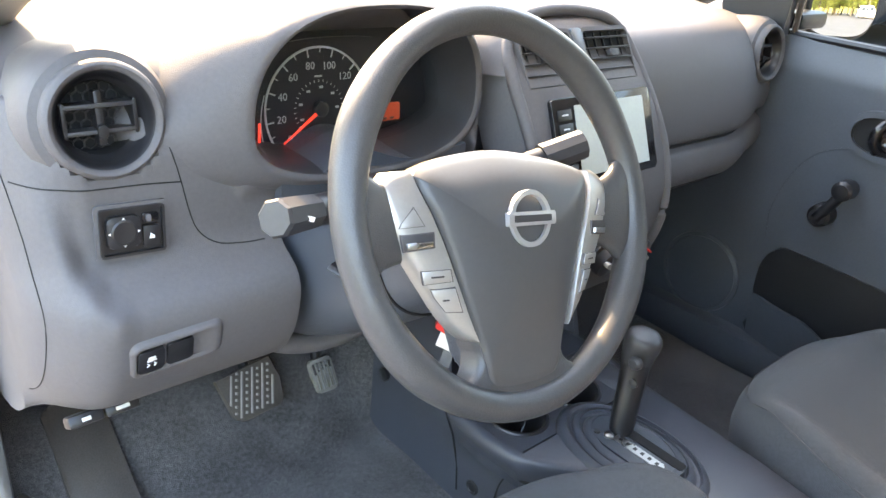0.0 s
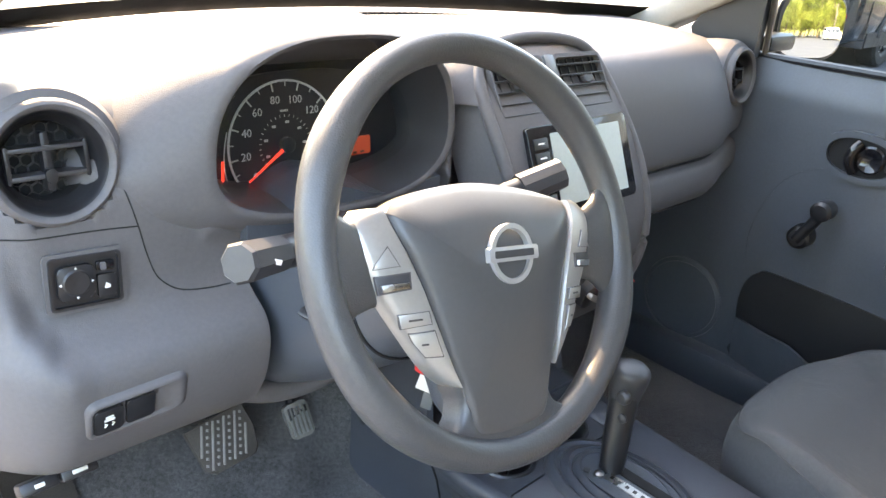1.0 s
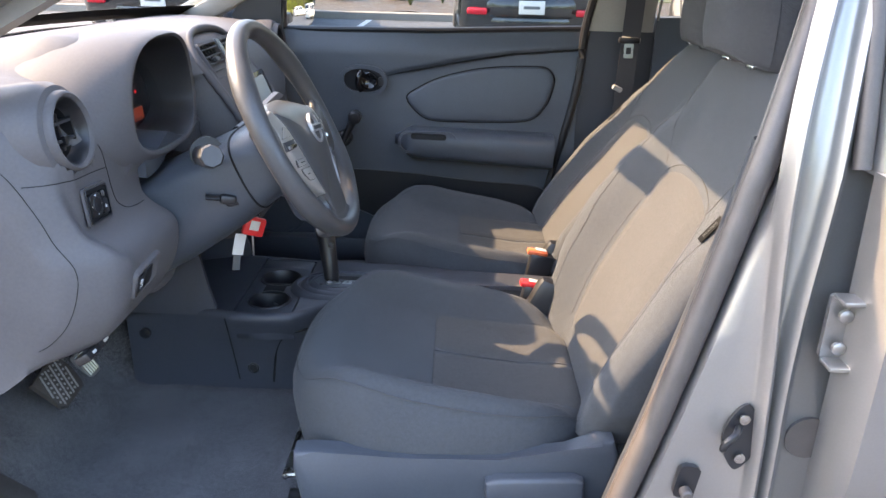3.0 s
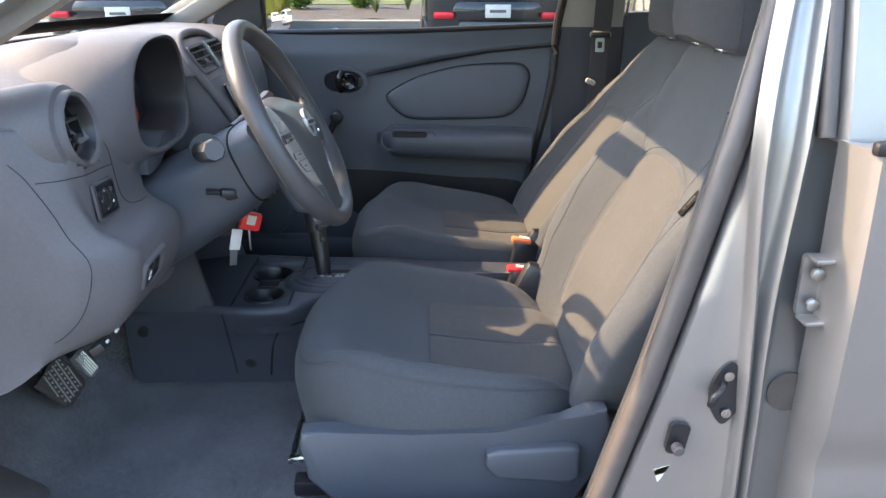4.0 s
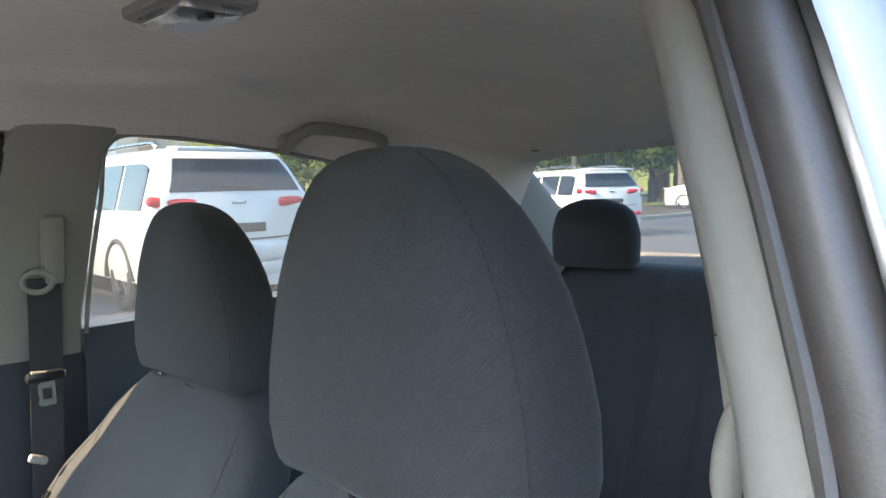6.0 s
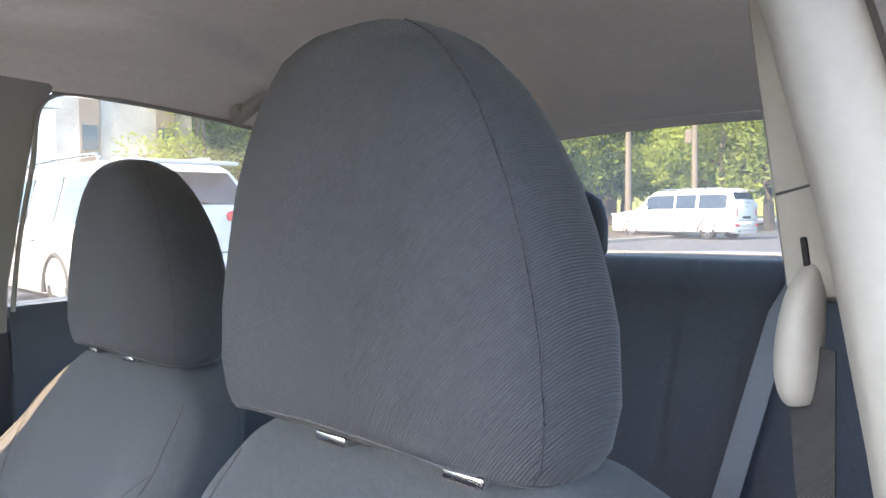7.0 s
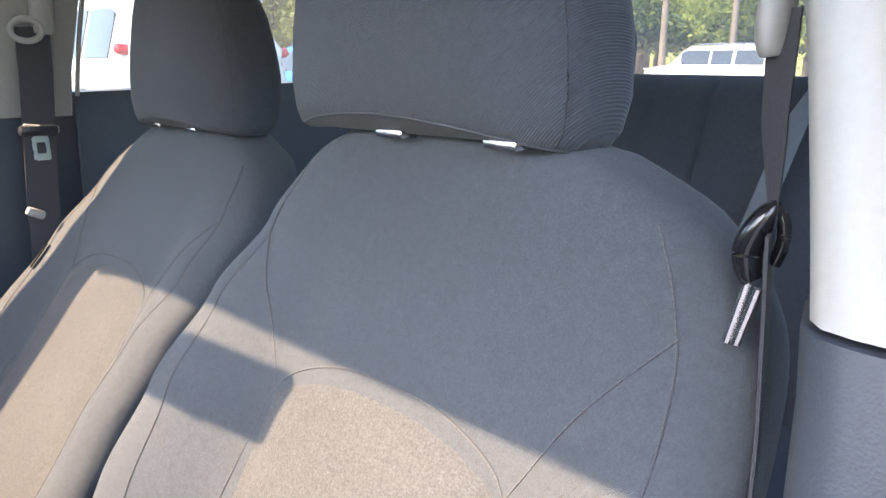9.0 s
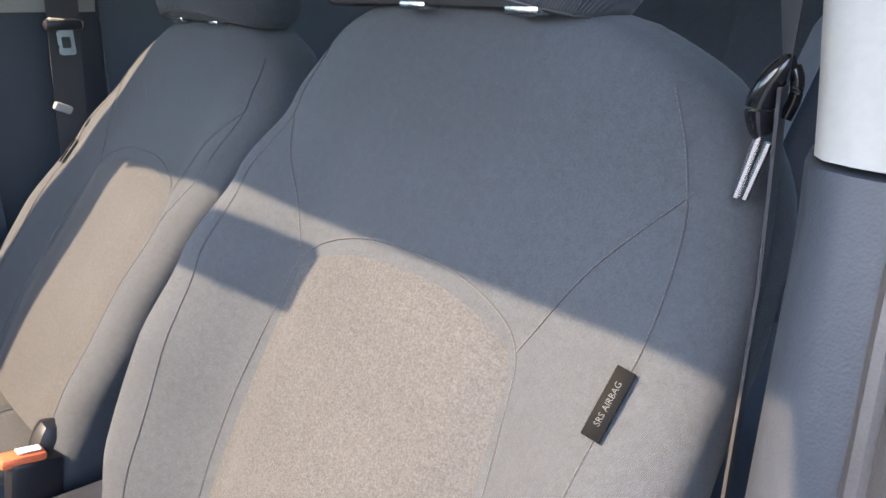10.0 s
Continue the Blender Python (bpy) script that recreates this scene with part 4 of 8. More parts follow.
part("indicator_bar", join(slab(rrect(0.014, 0.0025, 0.0005), GM @ pose(0.05, -0.042, 0), 0.001, 0), slab(rrect(0.020, 0.0025, 0.0005), GM @ pose(0.085, -0.038, 0), 0.001, 0)), M_MARK, gauge)
part("cluster_lens", slab(oval(0.292, 0.178, 40, p=2.6), basis((HC.x, 0.318, 0.915), (1, 0, 0), (0, 0.22, 1)), 0.001, 0), M_LENS, gauge, "clear curved lens").visible_shadow = False

# centre stack
stack = part("centre_panel", skin([[(sx * w, y + dy, z) for sx, w, dy in ((-1, hw + 0.004, 0.10), (-1, hw, 0.006), (-1, hw - 0.006, 0), (1, hw - 0.006, 0), (1, hw, 0.006), (1, hw + 0.004, 0.10))]
                                   for z, y, hw in ((1.022, 0.345, 0.085), (1.020, 0.312, 0.105), (1.010, 0.290, 0.122), (0.985, 0.268, 0.132), (0.95, 0.236, 0.136), (0.90, 0.198, 0.137), (0.84, 0.166, 0.138), (0.79, 0.150, 0.138), (0.74, 0.150, 0.136), (0.70, 0.160, 0.132), (0.63, 0.182, 0.124), (0.612, 0.20, 0.120), (0.605, 0.26, 0.118), (0.575, 0.36, 0.115), (0.50, 0.42, 0.112), (0.44, 0.42, 0.112))]), M_DASH, dash, "centre stack with vents, touch screen and heater knobs", sharp=50)
up1 = Vector((0, 0.60, 1)).normalized()
for sx in (-1, 1):
    VM = basis((sx * 0.064, 0.2525, 0.961), (1, 0, 0), up1)
    v = part("centre_vent", frame_slab(rrect(0.106, 0.090, 0.008), rrect(0.099, 0.078, 0.006), VM, 0.010, 0.002), M_DASH, stack, "square centre air vent")
    part("vent_barrel", slab(rrect(0.103, 0.081, 0.005), VM @ pose(0, 0, 0.0005), 0.001, 0), M_VOID, v)
    for k in range(5):
        sl = rbox((0, 0, 0), (0.101, 0.0026, 0.009), 0.001)
        sl.transform(VM @ pose(0, -0.0300 + 0.0150 * k, 0.0062, 20, 0, 0))
        part("vent_slat", sl, M_BLACK, v)
    for k in range(5):
        part("vent_blade", slab(rrect(0.0015, 0.078, 0.0005), VM @ pose(-0.036 + 0.018 * k, 0, 0.0015), 0.003, 0), M_BLACK, v)
    part("vent_tab", slab(rrect(0.020, 0.010, 0.003), VM @ pose(0.006 * sx, 0.006, 0.008), 0.007, 0.002), M_STALK, v)
part("airbag_lamp_panel", slab(rrect(0.020, 0.060, 0.003), basis((0, 0.2575, 0.974), (1, 0, 0), up1), 0.010, 0.001), M_SCREEN_OFF, stack, "slim grey lamp panel")
part("hazard_button", slab(rrect(0.020, 0.018, 0.003), basis((0, 0.2575, 0.932), (1, 0, 0), up1), 0.010, 0.001), M_BLACK, stack)
part("stack_rim", tube(spline([(-0.128, 0.182, 0.63), (-0.137, 0.153, 0.72), (-0.1385, 0.155, 0.79), (-0.1385, 0.176, 0.85), (-0.1375, 0.206, 0.90), (-0.1345, 0.240, 0.945), (-0.127, 0.268, 0.982), (-0.104, 0.286, 1.008), (-0.06, 0.296, 1.019), (0, 0.299, 1.023), (0.06, 0.296, 1.019), (0.104, 0.286, 1.008), (0.127, 0.268, 0.982), (0.1345, 0.240, 0.945), (0.1375, 0.206, 0.90), (0.1385, 0.176, 0.85), (0.1385, 0.155, 0.79), (0.137, 0.153, 0.72), (0.128, 0.182, 0.63)], 6), 0.0085, 12), M_DASH, stack, "raised edge round the stack")
arch = spline([(-0.1345, 0.240, 0.945), (-0.127, 0.268, 0.982), (-0.104, 0.286, 1.008), (-0.06, 0.296, 1.019), (0, 0.299, 1.023), (0.06, 0.296, 1.019), (0.104, 0.286, 1.008), (0.127, 0.268, 0.982), (0.1345, 0.240, 0.945)], 8)
part("stack_hood", skin([[(p.x * kx, p.y + dy, p.z + dz) for p in arch] for kx, dy, dz in ((1.0, 0.0, 0.0075), (1.05, 0.006, 0.0075), (1.09, 0.035, 0.004), (1.13, 0.08, -0.004), (1.17, 0.15, -0.016), (1.19, 0.20, -0.026))], closed=False), M_DASH, stack, "arched hood over the centre vents", sharp=70)
up2 = Vector((0, 0.42, 1)).normalized()
RM = basis((0, 0.1835, 0.876), (1, 0, 0), up2)
radio = part("head_unit", slab(rrect(0.212, 0.116, 0.006), RM, 0.006, 0.002), M_GLOSSY, stack, "audio unit with a pale screen, switched off")
part("screen", slab(rrect(0.150, 0.094, 0.002), RM @ pose(0.012, 0, 0.005), 0.002, 0), M_SCREEN, radio)
for k in range(5):
    part("unit_button", slab(rrect(0.026, 0.014, 0.001), RM @ pose(-0.084, 0.036 - 0.018 * k, 0.004), 0.004, 0.001), M_BLACK, radio)
    part("button_print", slab(rrect(0.012, 0.002, 0.0005), RM @ pose(-0.084, 0.036 - 0.018 * k, 0.0078), 0.0006, 0), M_WHITE, radio)
up3 = Vector((0, -0.30, 1)).normalized()
for kx in (-0.075, 0.0, 0.075):
    KM = basis((kx, 0.151, 0.706), (1, 0, 0), up3)
    kn = part("heater_knob", lathe([(0.030, 0), (0.030, 0.004), (0.024, 0.006), (0.022, 0.020), (0.019, 0.022), (0.0, 0.022)], KM, 28), M_BLACK, stack, "black rotary heater knob")
    part("knob_grip", slab(rrect(0.008, 0.042, 0.003), KM @ pose(0, 0, 0.018, 0, 0, 60), 0.010, 0.002), M_SILVER, kn)
    part("knob_mark", slab(rrect(0.003, 0.012, 0.001), KM @ pose(0.006, 0.010, 0.024, 0, 0, 60), 0.006, 0), M_RED, kn)
part("power_socket", lathe([(0.016, 0), (0.016, 0.006), (0.012, 0.008), (0.011, 0.0)], basis((-0.03, 0.375, 0.555), (1, 0, 0), (0, -0.2, 1)), 20), M_BLACK, stack)
part("power_socket", lathe([(0.016, 0), (0.016, 0.012), (0.0, 0.014)], basis((0.04, 0.372, 0.565), (1, 0, 0), (0, -0.2, 1)), 20), M_BLACK, stack)

# glove box side: crease and door
def dash_front(x, z):
    """How far forward the dash face stands at a station and height."""
    q = dash_ring(x)
    cut = [a.y + (b.y - a.y) * (z - a.z) / (b.z - a.z) for a, b in zip(q, q[1:]) if (a.z - z) * (b.z - z) <= 0 and abs(b.z - a.z) > 1e-6]
    return min(cut)


def dash_line(name, pts, r):
    part(name, tube([(p.x, dash_front(p.x, p.z) - 0.0002, p.z) for p in spline([(x, 0, z) for x, z in pts], 5)], r, 6), M_VOID, dash)


dash_line("end_cover_gap", ((-0.7085, 0.915), (-0.705, 0.895), (-0.702, 0.86), (-0.700, 0.826), (-0.700, 0.78), (-0.701, 0.745), (-0.703, 0.71), (-0.706, 0.67), (-0.709, 0.66)), 0.0006)
dash_line("panel_gap", ((-0.701, 0.888), (-0.67, 0.887), (-0.64, 0.885), (-0.60, 0.883), (-0.563, 0.880)), 0.0007)
dash_line("panel_gap", ((-0.577, 0.940), (-0.570, 0.910), (-0.563, 0.880), (-0.557, 0.850), (-0.549, 0.826), (-0.532, 0.811), (-0.505, 0.806), (-0.480, 0.805)), 0.0007)
part("glove_box_gap", tube(spline([(x, dash_front(x, z) - 0.0005, z) for x, z in ((0.21, 0.7915), (0.27, 0.791), (0.34, 0.791), (0.42, 0.791), (0.50, 0.7912), (0.55, 0.797), (0.60, 0.805), (0.64, 0.810), (0.67, 0.811))], 6), 0.0026, 8), M_VOID, dash)
part("glove_box_gap", tube(spline([(x, dash_front(x, 0.716) - 0.001, 0.716) for x in (0.19, 0.28, 0.38, 0.48, 0.56, 0.62)], 6), 0.0018, 6), M_VOID, dash)
part("glove_box_handle", rbox((0.40, 0.288, 0.699), (0.075, 0.02, 0.014), 0.005), M_BLACK, dash)

# ---- steering wheel ----
TILT = radians(23)
WU, WV, WN = Vector((1, 0, 0)), Vector((0, math.sin(TILT), math.cos(TILT))), Vector((0, -math.cos(TILT), math.sin(TILT)))
HN = 0.033          # by how much the hub stands before the rim's plane
WC = Vector((-0.347, 0.0, 0.898)) + WN * (0.022 - HN)
WM = Matrix(((1, 0, 0, WC.x), (0, WV.y, WN.y, WC.y), (0, WV.z, WN.z, WC.z), (0, 0, 0, 1)))
wheel = thing("steering_wheel", "grey urethane steering wheel with silver spokes", "steering wheel", at=tuple(WC))


def W(u, v, n=0.0):
    return WM @ Vector((u, v, n))


R = 0.180
RT = radians(26.7)          # the rim leans a little more than the hub and lies behind its face
RV, RN, RC = Vector((0, math.sin(RT), math.cos(RT))), Vector((0, -math.cos(RT), math.sin(RT))), WC + Vector((0.0026, 0.0185, 0.0006))
rim = []
for k in range(96):
    a = 2 * math.pi * k / 96
    rr = 0.0148 + 0.0022 * max(0, math.cos(2 * (a - radians(35)))) ** 6 + 0.0022 * max(0, math.cos(2 * (a - radians(145)))) ** 6
    rad, ax = WU * math.cos(a) + RV * math.sin(a), RN
    c = RC + rad * R
    rim.append([c + rad * rr * math.cos(b) + ax * rr * 1.12 * math.sin(b) for b in [2 * math.pi * j / 16 for j in range(16)]])
rim.append(rim[0])
rb = skin(rim, caps=False)
bmesh.ops.remove_doubles(rb, verts=rb.verts, dist=1e-6)
part("rim", rb, M_SOFT, wheel, "grained grey rim", sharp=80)


WR = WM @ pose(-0.006, 0, 0, 0, 0, -8.5)          # the wheel is turned a little to the right
PAD_EDGE = [(-0.060, 0.061, -0.026), (0.0, 0.067, -0.028), (0.060, 0.061, -0.026), (0.098, 0.051, -0.018), (0.109, 0.043, -0.013), (0.104, 0.026, -0.007), (0.097, 0.010, -0.004), (0.084, -0.022, -0.002), (0.073, -0.055, -0.001), (0.063, -0.085, 0.0), (0.054, -0.108, 0.001), (0.048, -0.128, 0.002), (0.044, -0.142, 0.001), (0.034, -0.151, 0.0), (0.0, -0.155, 0.0)]
PAD_EDGE = PAD_EDGE + [(-a, b, c) for a, b, c in PAD_EDGE[-2:3:-1]] + [(-0.109, 0.043, -0.013), (-0.098, 0.051, -0.018)]
edge = spline(PAD_EDGE, 4, closed=True)
rings = [[WR @ (p * 0.985 + Vector((0, 0, -0.022))) for p in edge]]
for f in (1.0, 0.992, 0.975, 0.95, 0.91, 0.86, 0.79, 0.70, 0.58, 0.44, 0.28, 0.12, 0.01):
    ring = []
    for p in edge:
        x, y = p.x * f, -0.03 + (p.y + 0.03) * f
        crown = 0.012 - 0.010 * ease(0.03, 0.14, -y)
        g = f ** 3.2
        drop = 0.003 * ease(0.95, 1.0, f)
        ring.append(WR @ Vector((x, y, p.z * g + crown * (1 - g) - drop)))
    rings.append(ring)
part("hub_pad", skin(rings), M_PAD, wheel, "soft grey hub cover", sharp=60)
part("hub_back", skin([[WR @ Vector((p.x * k, -0.03 + (p.y + 0.03) * k, n)) for p in edge] for k, n in ((0.02, -0.070), (0.76, -0.070), (0.84, -0.064), (0.90, -0.052), (0.94, -0.038), (0.94, -0.030), (0.02, -0.030))]), M_DOOR, wheel, sharp=60)
INNER = [(0.047, -0.016), (0.043, -0.013), (0.026, -0.007), (0.010, -0.004), (-0.022, -0.002), (-0.055, -0.001), (-0.085, 0.0), (-0.103, 0.0)]


def smooth_line(pts):
    """A function through points (v, u), rounded between them."""
    q = spline([(a, b, 0) for a, b in pts], 8)
    return lambda v: line(v, [(p.x, p.y) for p in q])


inner_u = smooth_line([(-0.103, 0.0580), (-0.085, 0.0650), (-0.055, 0.0745), (-0.022, 0.0855), (0.010, 0.0985), (0.026, 0.1055), (0.043, 0.1105), (0.047, 0.1105)])
outer_u = smooth_line([(-0.103, 0.0610), (-0.097, 0.0720), (-0.080, 0.0890), (-0.055, 0.1060), (-0.030, 0.1220), (-0.005, 0.1360), (0.020, 0.1440), (0.036, 0.1430), (0.047, 0.1300)])


def trim_at(s, v, t):
    """A point of the satin trim beside the pad: t from its inner to its outer edge."""
    a, b = inner_u(v), outer_u(v)
    n = line(-v, [(-a2, n2) for a2, n2 in INNER]) + 0.002
    curl = 0.009 * t ** 2 + 0.010 * ease(0.88, 1.0, t) + 0.004 * (1 - ease(0, 0.06, t))
    return WR @ Vector((s * (a + (b - a) * t), v, n - curl))


part("lower_spoke", skin([[WR @ Vector((u * k, v, n0 + h)) for u, v in [(p.x, p.y) for p in spline([(-0.052, -0.095, 0), (0.052, -0.095, 0), (0.053, -0.118, 0), (0.060, -0.136, 0), (0.082, -0.150, 0), (0.070, -0.166, 0), (0.0, -0.178, 0), (-0.070, -0.166, 0), (-0.082, -0.150, 0), (-0.060, -0.136, 0), (-0.053, -0.118, 0)], 4, closed=True)]] for k, n0, h in ((1.0, -0.030, 0), (1.0, -0.012, 0), (0.97, -0.005, 0), (0.90, 0.0, -0.002), (0.5, 0.0, -0.001), (0.02, 0.0, 0))]), M_SOFT, wheel, sharp=60)
for s in (-1, 1):
    rings = []
    for t, half, n, th in ((0.092, 0.030, -0.030, 0.010), (0.112, 0.031, -0.026, 0.011), (0.130, 0.033, -0.023, 0.012), (0.144, 0.036, -0.020, 0.012), (0.156, 0.043, -0.018, 0.012), (0.168, 0.054, -0.017, 0.012), (0.180, 0.060, -0.017, 0.008)):
        rings.append([WR @ Vector((s * (t - 0.20 * max(0, abs(half * math.cos(b)) - 0.036)), 0.002 + half * math.cos(b), n + th * math.copysign(abs(math.sin(b)) ** 0.7, math.sin(b)))) for b in [2 * math.pi * j / 24 for j in range(24)]])
    part("spoke", skin(rings), M_SOFT, wheel, sharp=60)
    tr = part("spoke_trim", sheet(lambda u, v: trim_at(s, 0.047 - 0.150 * u, v), 40, 12, tuple(-0.003 * WN)), M_SILVER, wheel, "satin silver trim with buttons", sharp=50)

    def button(name, outline, rise, mat, mark):
        cu, cv = sum(p[0] for p in outline) / len(outline), sum(p[1] for p in outline) / len(outline)
        t = (cu - inner_u(cv)) / (outer_u(cv) - inner_u(cv))
        o = trim_at(s, cv, t)
        e1 = (trim_at(s, cv, t + 0.1) - trim_at(s, cv, t - 0.1)) * s
        e2 = trim_at(s, cv + 0.006, t) - trim_at(s, cv - 0.006, t)
        m = basis(o, e1, e2)
        pts = [(s * (a - cu), b - cv) for a, b in outline]
        if s < 0:
            pts = pts[::-1]
        pts = [(p.x, p.y) for p in spline([(x, y, 0) for x, y in pts], 1, closed=True)]
        part("button_gap", slab([(x * 1.06, y * 1.09) for x, y in pts], m @ pose(0, 0, -0.003), 0.0034, 0), M_DASH, tr)
        bt = part(name, slab(pts, m @ pose(0, 0, -0.002), 0.0024 + rise, 0.0008), mat, tr)
        if mark:
            part("button_mark", slab(rrect(mark, 0.0016, 0.0005), m @ pose(0, 0, 0.0004 + rise), 0.0003, 0), M_STALK, bt)

    button("seek_button", [(0.1190, 0.0160), (0.1100, 0.0010), (0.1320, 0.0000), (0.1305, 0.0035)], 0.0008, M_SILVER, 0)
    button("rocker_switch", [(0.1020, -0.0050), (0.1310, -0.0060), (0.1285, -0.0195), (0.1015, -0.0175)], 0.0004, M_STALK, 0)
    button("rocker_switch", [(0.1035, -0.0115), (0.1270, -0.0125), (0.1260, -0.0180), (0.1035, -0.0165)], 0.0035, M_STEEL, 0)
    button("volume_button", [(0.0870, -0.0370), (0.1130, -0.0370), (0.1110, -0.0480), (0.0850, -0.0470)], 0.0008, M_SILVER, 0.012)
    button("phone_button", [(0.0825, -0.0530), (0.1040, -0.0530), (0.1010, -0.0600), (0.0910, -0.0730), (0.0760, -0.0740)], 0.0008, M_SILVER, 0.006)
EM = WR @ pose(0, 0.002, 0.0095)
emb = part("emblem", frame_slab(oval(0.052, 0.052, 40), oval(0.043, 0.043, 40), EM, 0.0055, 0.0015), M_BADGE, wheel, "round chrome emblem crossed by a bar")
part("emblem_bar", slab(rrect(0.060, 0.0125, 0.0015), EM @ pose(0, 0, 0.002), 0.0055, 0.0012), M_BADGE, emb)
# Plain strip added in place of the lettering on the bar.
part("lettering_strip", slab(rrect(0.048, 0.0062, 0.001), EM @ pose(0, 0, 0.0072), 0.0006, 0), M_STALK, emb, "plain dark strip in place of the bar's lettering")
part("airbag_mark", slab(oval(0.014, 0.011, 16), WR @ pose(0.004, -0.082, 0.0055), 0.0006, 0), M_PAD, wheel)

# ---- steering column ----
column_ob = thing("steering_column", "dark plastic steering column shroud with two stalks", "steering column", at=(-0.345, 0.2, 0.8))
rings = []
for t, hw, up, dn in ((0.042, 0.066, 0.038, 0.050), (0.050, 0.080, 0.046, 0.064), (0.075, 0.090, 0.050, 0.074), (0.11, 0.095, 0.050, 0.084), (0.15, 0.098, 0.049, 0.096), (0.20, 0.100, 0.046, 0.108), (0.27, 0.102, 0.044, 0.122), (0.38, 0.104, 0.04, 0.135)):
    rings.append([W(hw * math.copysign(abs(math.cos(b)) ** 0.6, math.cos(b)), (up if math.sin(b) > 0 else dn) * math.copysign(abs(math.sin(b)) ** 0.7, math.sin(b)) - 0.004, -t) for b in [2 * math.pi * j / 32 for j in range(32)]])
part("shroud", skin(rings), M_DOOR, column_ob)
part("shroud_gap", tube([W(0.0955 * math.copysign(abs(math.cos(b)) ** 0.6, math.cos(b)), (0.0505 if math.sin(b) > 0 else 0.0845) * math.copysign(abs(math.sin(b)) ** 0.7, math.sin(b)) - 0.004, -0.11) for b in [2 * math.pi * j / 48 for j in range(48)]], 0.0018, 6, closed=True), M_VOID, column_ob)
part("knee_bar", tube(spline([(-0.47, 0.30, 0.66), (-0.44, 0.285, 0.64), (-0.38, 0.285, 0.622), (-0.31, 0.29, 0.625), (-0.25, 0.31, 0.66)], 6), 0.014, 10), M_DASH, column_ob)
lst = part("indicator_stalk", tube([(-0.427, 0.168, 0.866), (-0.472, 0.150, 0.876), (-0.504, 0.136, 0.884)], lambda t: 0.0165 - 0.002 * t, 16), M_BLACK, column_ob, "indicator and lamp stalk")
part("stalk_knob", tube([(-0.492, 0.141, 0.881), (-0.496, 0.139, 0.882), (-0.522, 0.126, 0.889), (-0.544, 0.114, 0.895), (-0.547, 0.1125, 0.896)], lambda t: 0.0160 + 0.0025 * t - 0.003 * (t > 0.95), 8), M_STALK, lst, "faceted lamp switch", sharp=20)
part("stalk_mark", rbox((-0.512, 0.1115, 0.889), (0.008, 0.001, 0.005), 0.0004, (0, 15, -25)), M_WHITE, lst)
part("stalk_mark", rbox((-0.477, 0.131, 0.880), (0.012, 0.001, 0.003), 0.0004, (0, 15, -25)), M_WHITE, lst)
part("stalk_boot", tube([(-0.40, 0.17, 0.864), (-0.425, 0.160, 0.869)], 0.027, 20), M_BLACK, column_ob)
rst = part("wiper_stalk", tube([(-0.275, 0.150, 0.868), (-0.235, 0.135, 0.880), (-0.195, 0.120, 0.895)], lambda t: 0.015 - 0.001 * t, 14), M_BLACK, column_ob, "wiper stalk")
part("stalk_knob", tube([(-0.200, 0.122, 0.893), (-0.175, 0.114, 0.901), (-0.152, 0.106, 0.909)], 0.0175, 10), M_STALK, rst, sharp=20)
tl = part("tilt_lever", tube(spline([(-0.452, 0.160, 0.805), (-0.448, 0.145, 0.803), (-0.440, 0.130, 0.800)], 5), 0.0095, 12, flat=0.5), M_BLACK, column_ob, "flat black tilt lever")
part("lever_grip", rbox((-0.440, 0.128, 0.800), (0.030, 0.026, 0.015), 0.005, (10, 0, 20)), M_BLACK, tl)
part("lever_grip", rbox((-0.428, 0.117, 0.792), (0.022, 0.040, 0.015), 0.006, (0, 10, 35)), M_BLACK, tl)
part("ignition_lock", tube([(-0.262, 0.165, 0.775), (-0.262, 0.135, 0.785)], 0.017, 18), M_BLACK, column_ob)

# the key, its fob and tag hang from the lock
key = thing("car_key", "silver key with a white tag and a red fob", "key", at=(-0.27, 0.14, 0.70))
part("key_bow", rbox((-0.262, 0.120, 0.785), (0.006, 0.030, 0.026), 0.004), M_BLACK, key)
part("ring", tube([(-0.264, 0.112 + 0.012 * math.cos(k * math.pi / 10), 0.762 + 0.012 * math.sin(k * math.pi / 10)) for k in range(20)], 0.0012, 6, closed=True), M_STEEL, key)
part("key_cord", tube([(-0.264, 0.112, 0.751), (-0.280, 0.120, 0.725), (-0.288, 0.126, 0.715)], 0.0015, 6), M_STEEL, key)
part("fob", rbox((-0.298, 0.129, 0.702), (0.042, 0.013, 0.036), 0.007, (0, 20, -55)), M_RED, key, "red plastic fob")
part("fob_window", rbox((-0.3035, 0.1255, 0.705), (0.018, 0.002, 0.018), 0.001, (0, 20, -55)), M_LABEL, key)
part("tag", rbox((-0.268, 0.168, 0.654), (0.022, 0.003, 0.042), 0.002, (0, 14, -55)), M_WHITE, key, "white paper tag")
part("tag_sleeve", rbox((-0.254, 0.180, 0.612), (0.015, 0.003, 0.034), 0.002, (0, 8, -60)), M_SCREEN_OFF, key, "clear card sleeve")
part("tag_cord", tube([(-0.266, 0.112, 0.752), (-0.268, 0.145, 0.715), (-0.268, 0.166, 0.676)], 0.0012, 6), M_STEEL, key)
part("spare_key", rbox((-0.280, 0.138, 0.660), (0.010, 0.003, 0.046), 0.002, (0, -6, 20)), M_STEEL, key)

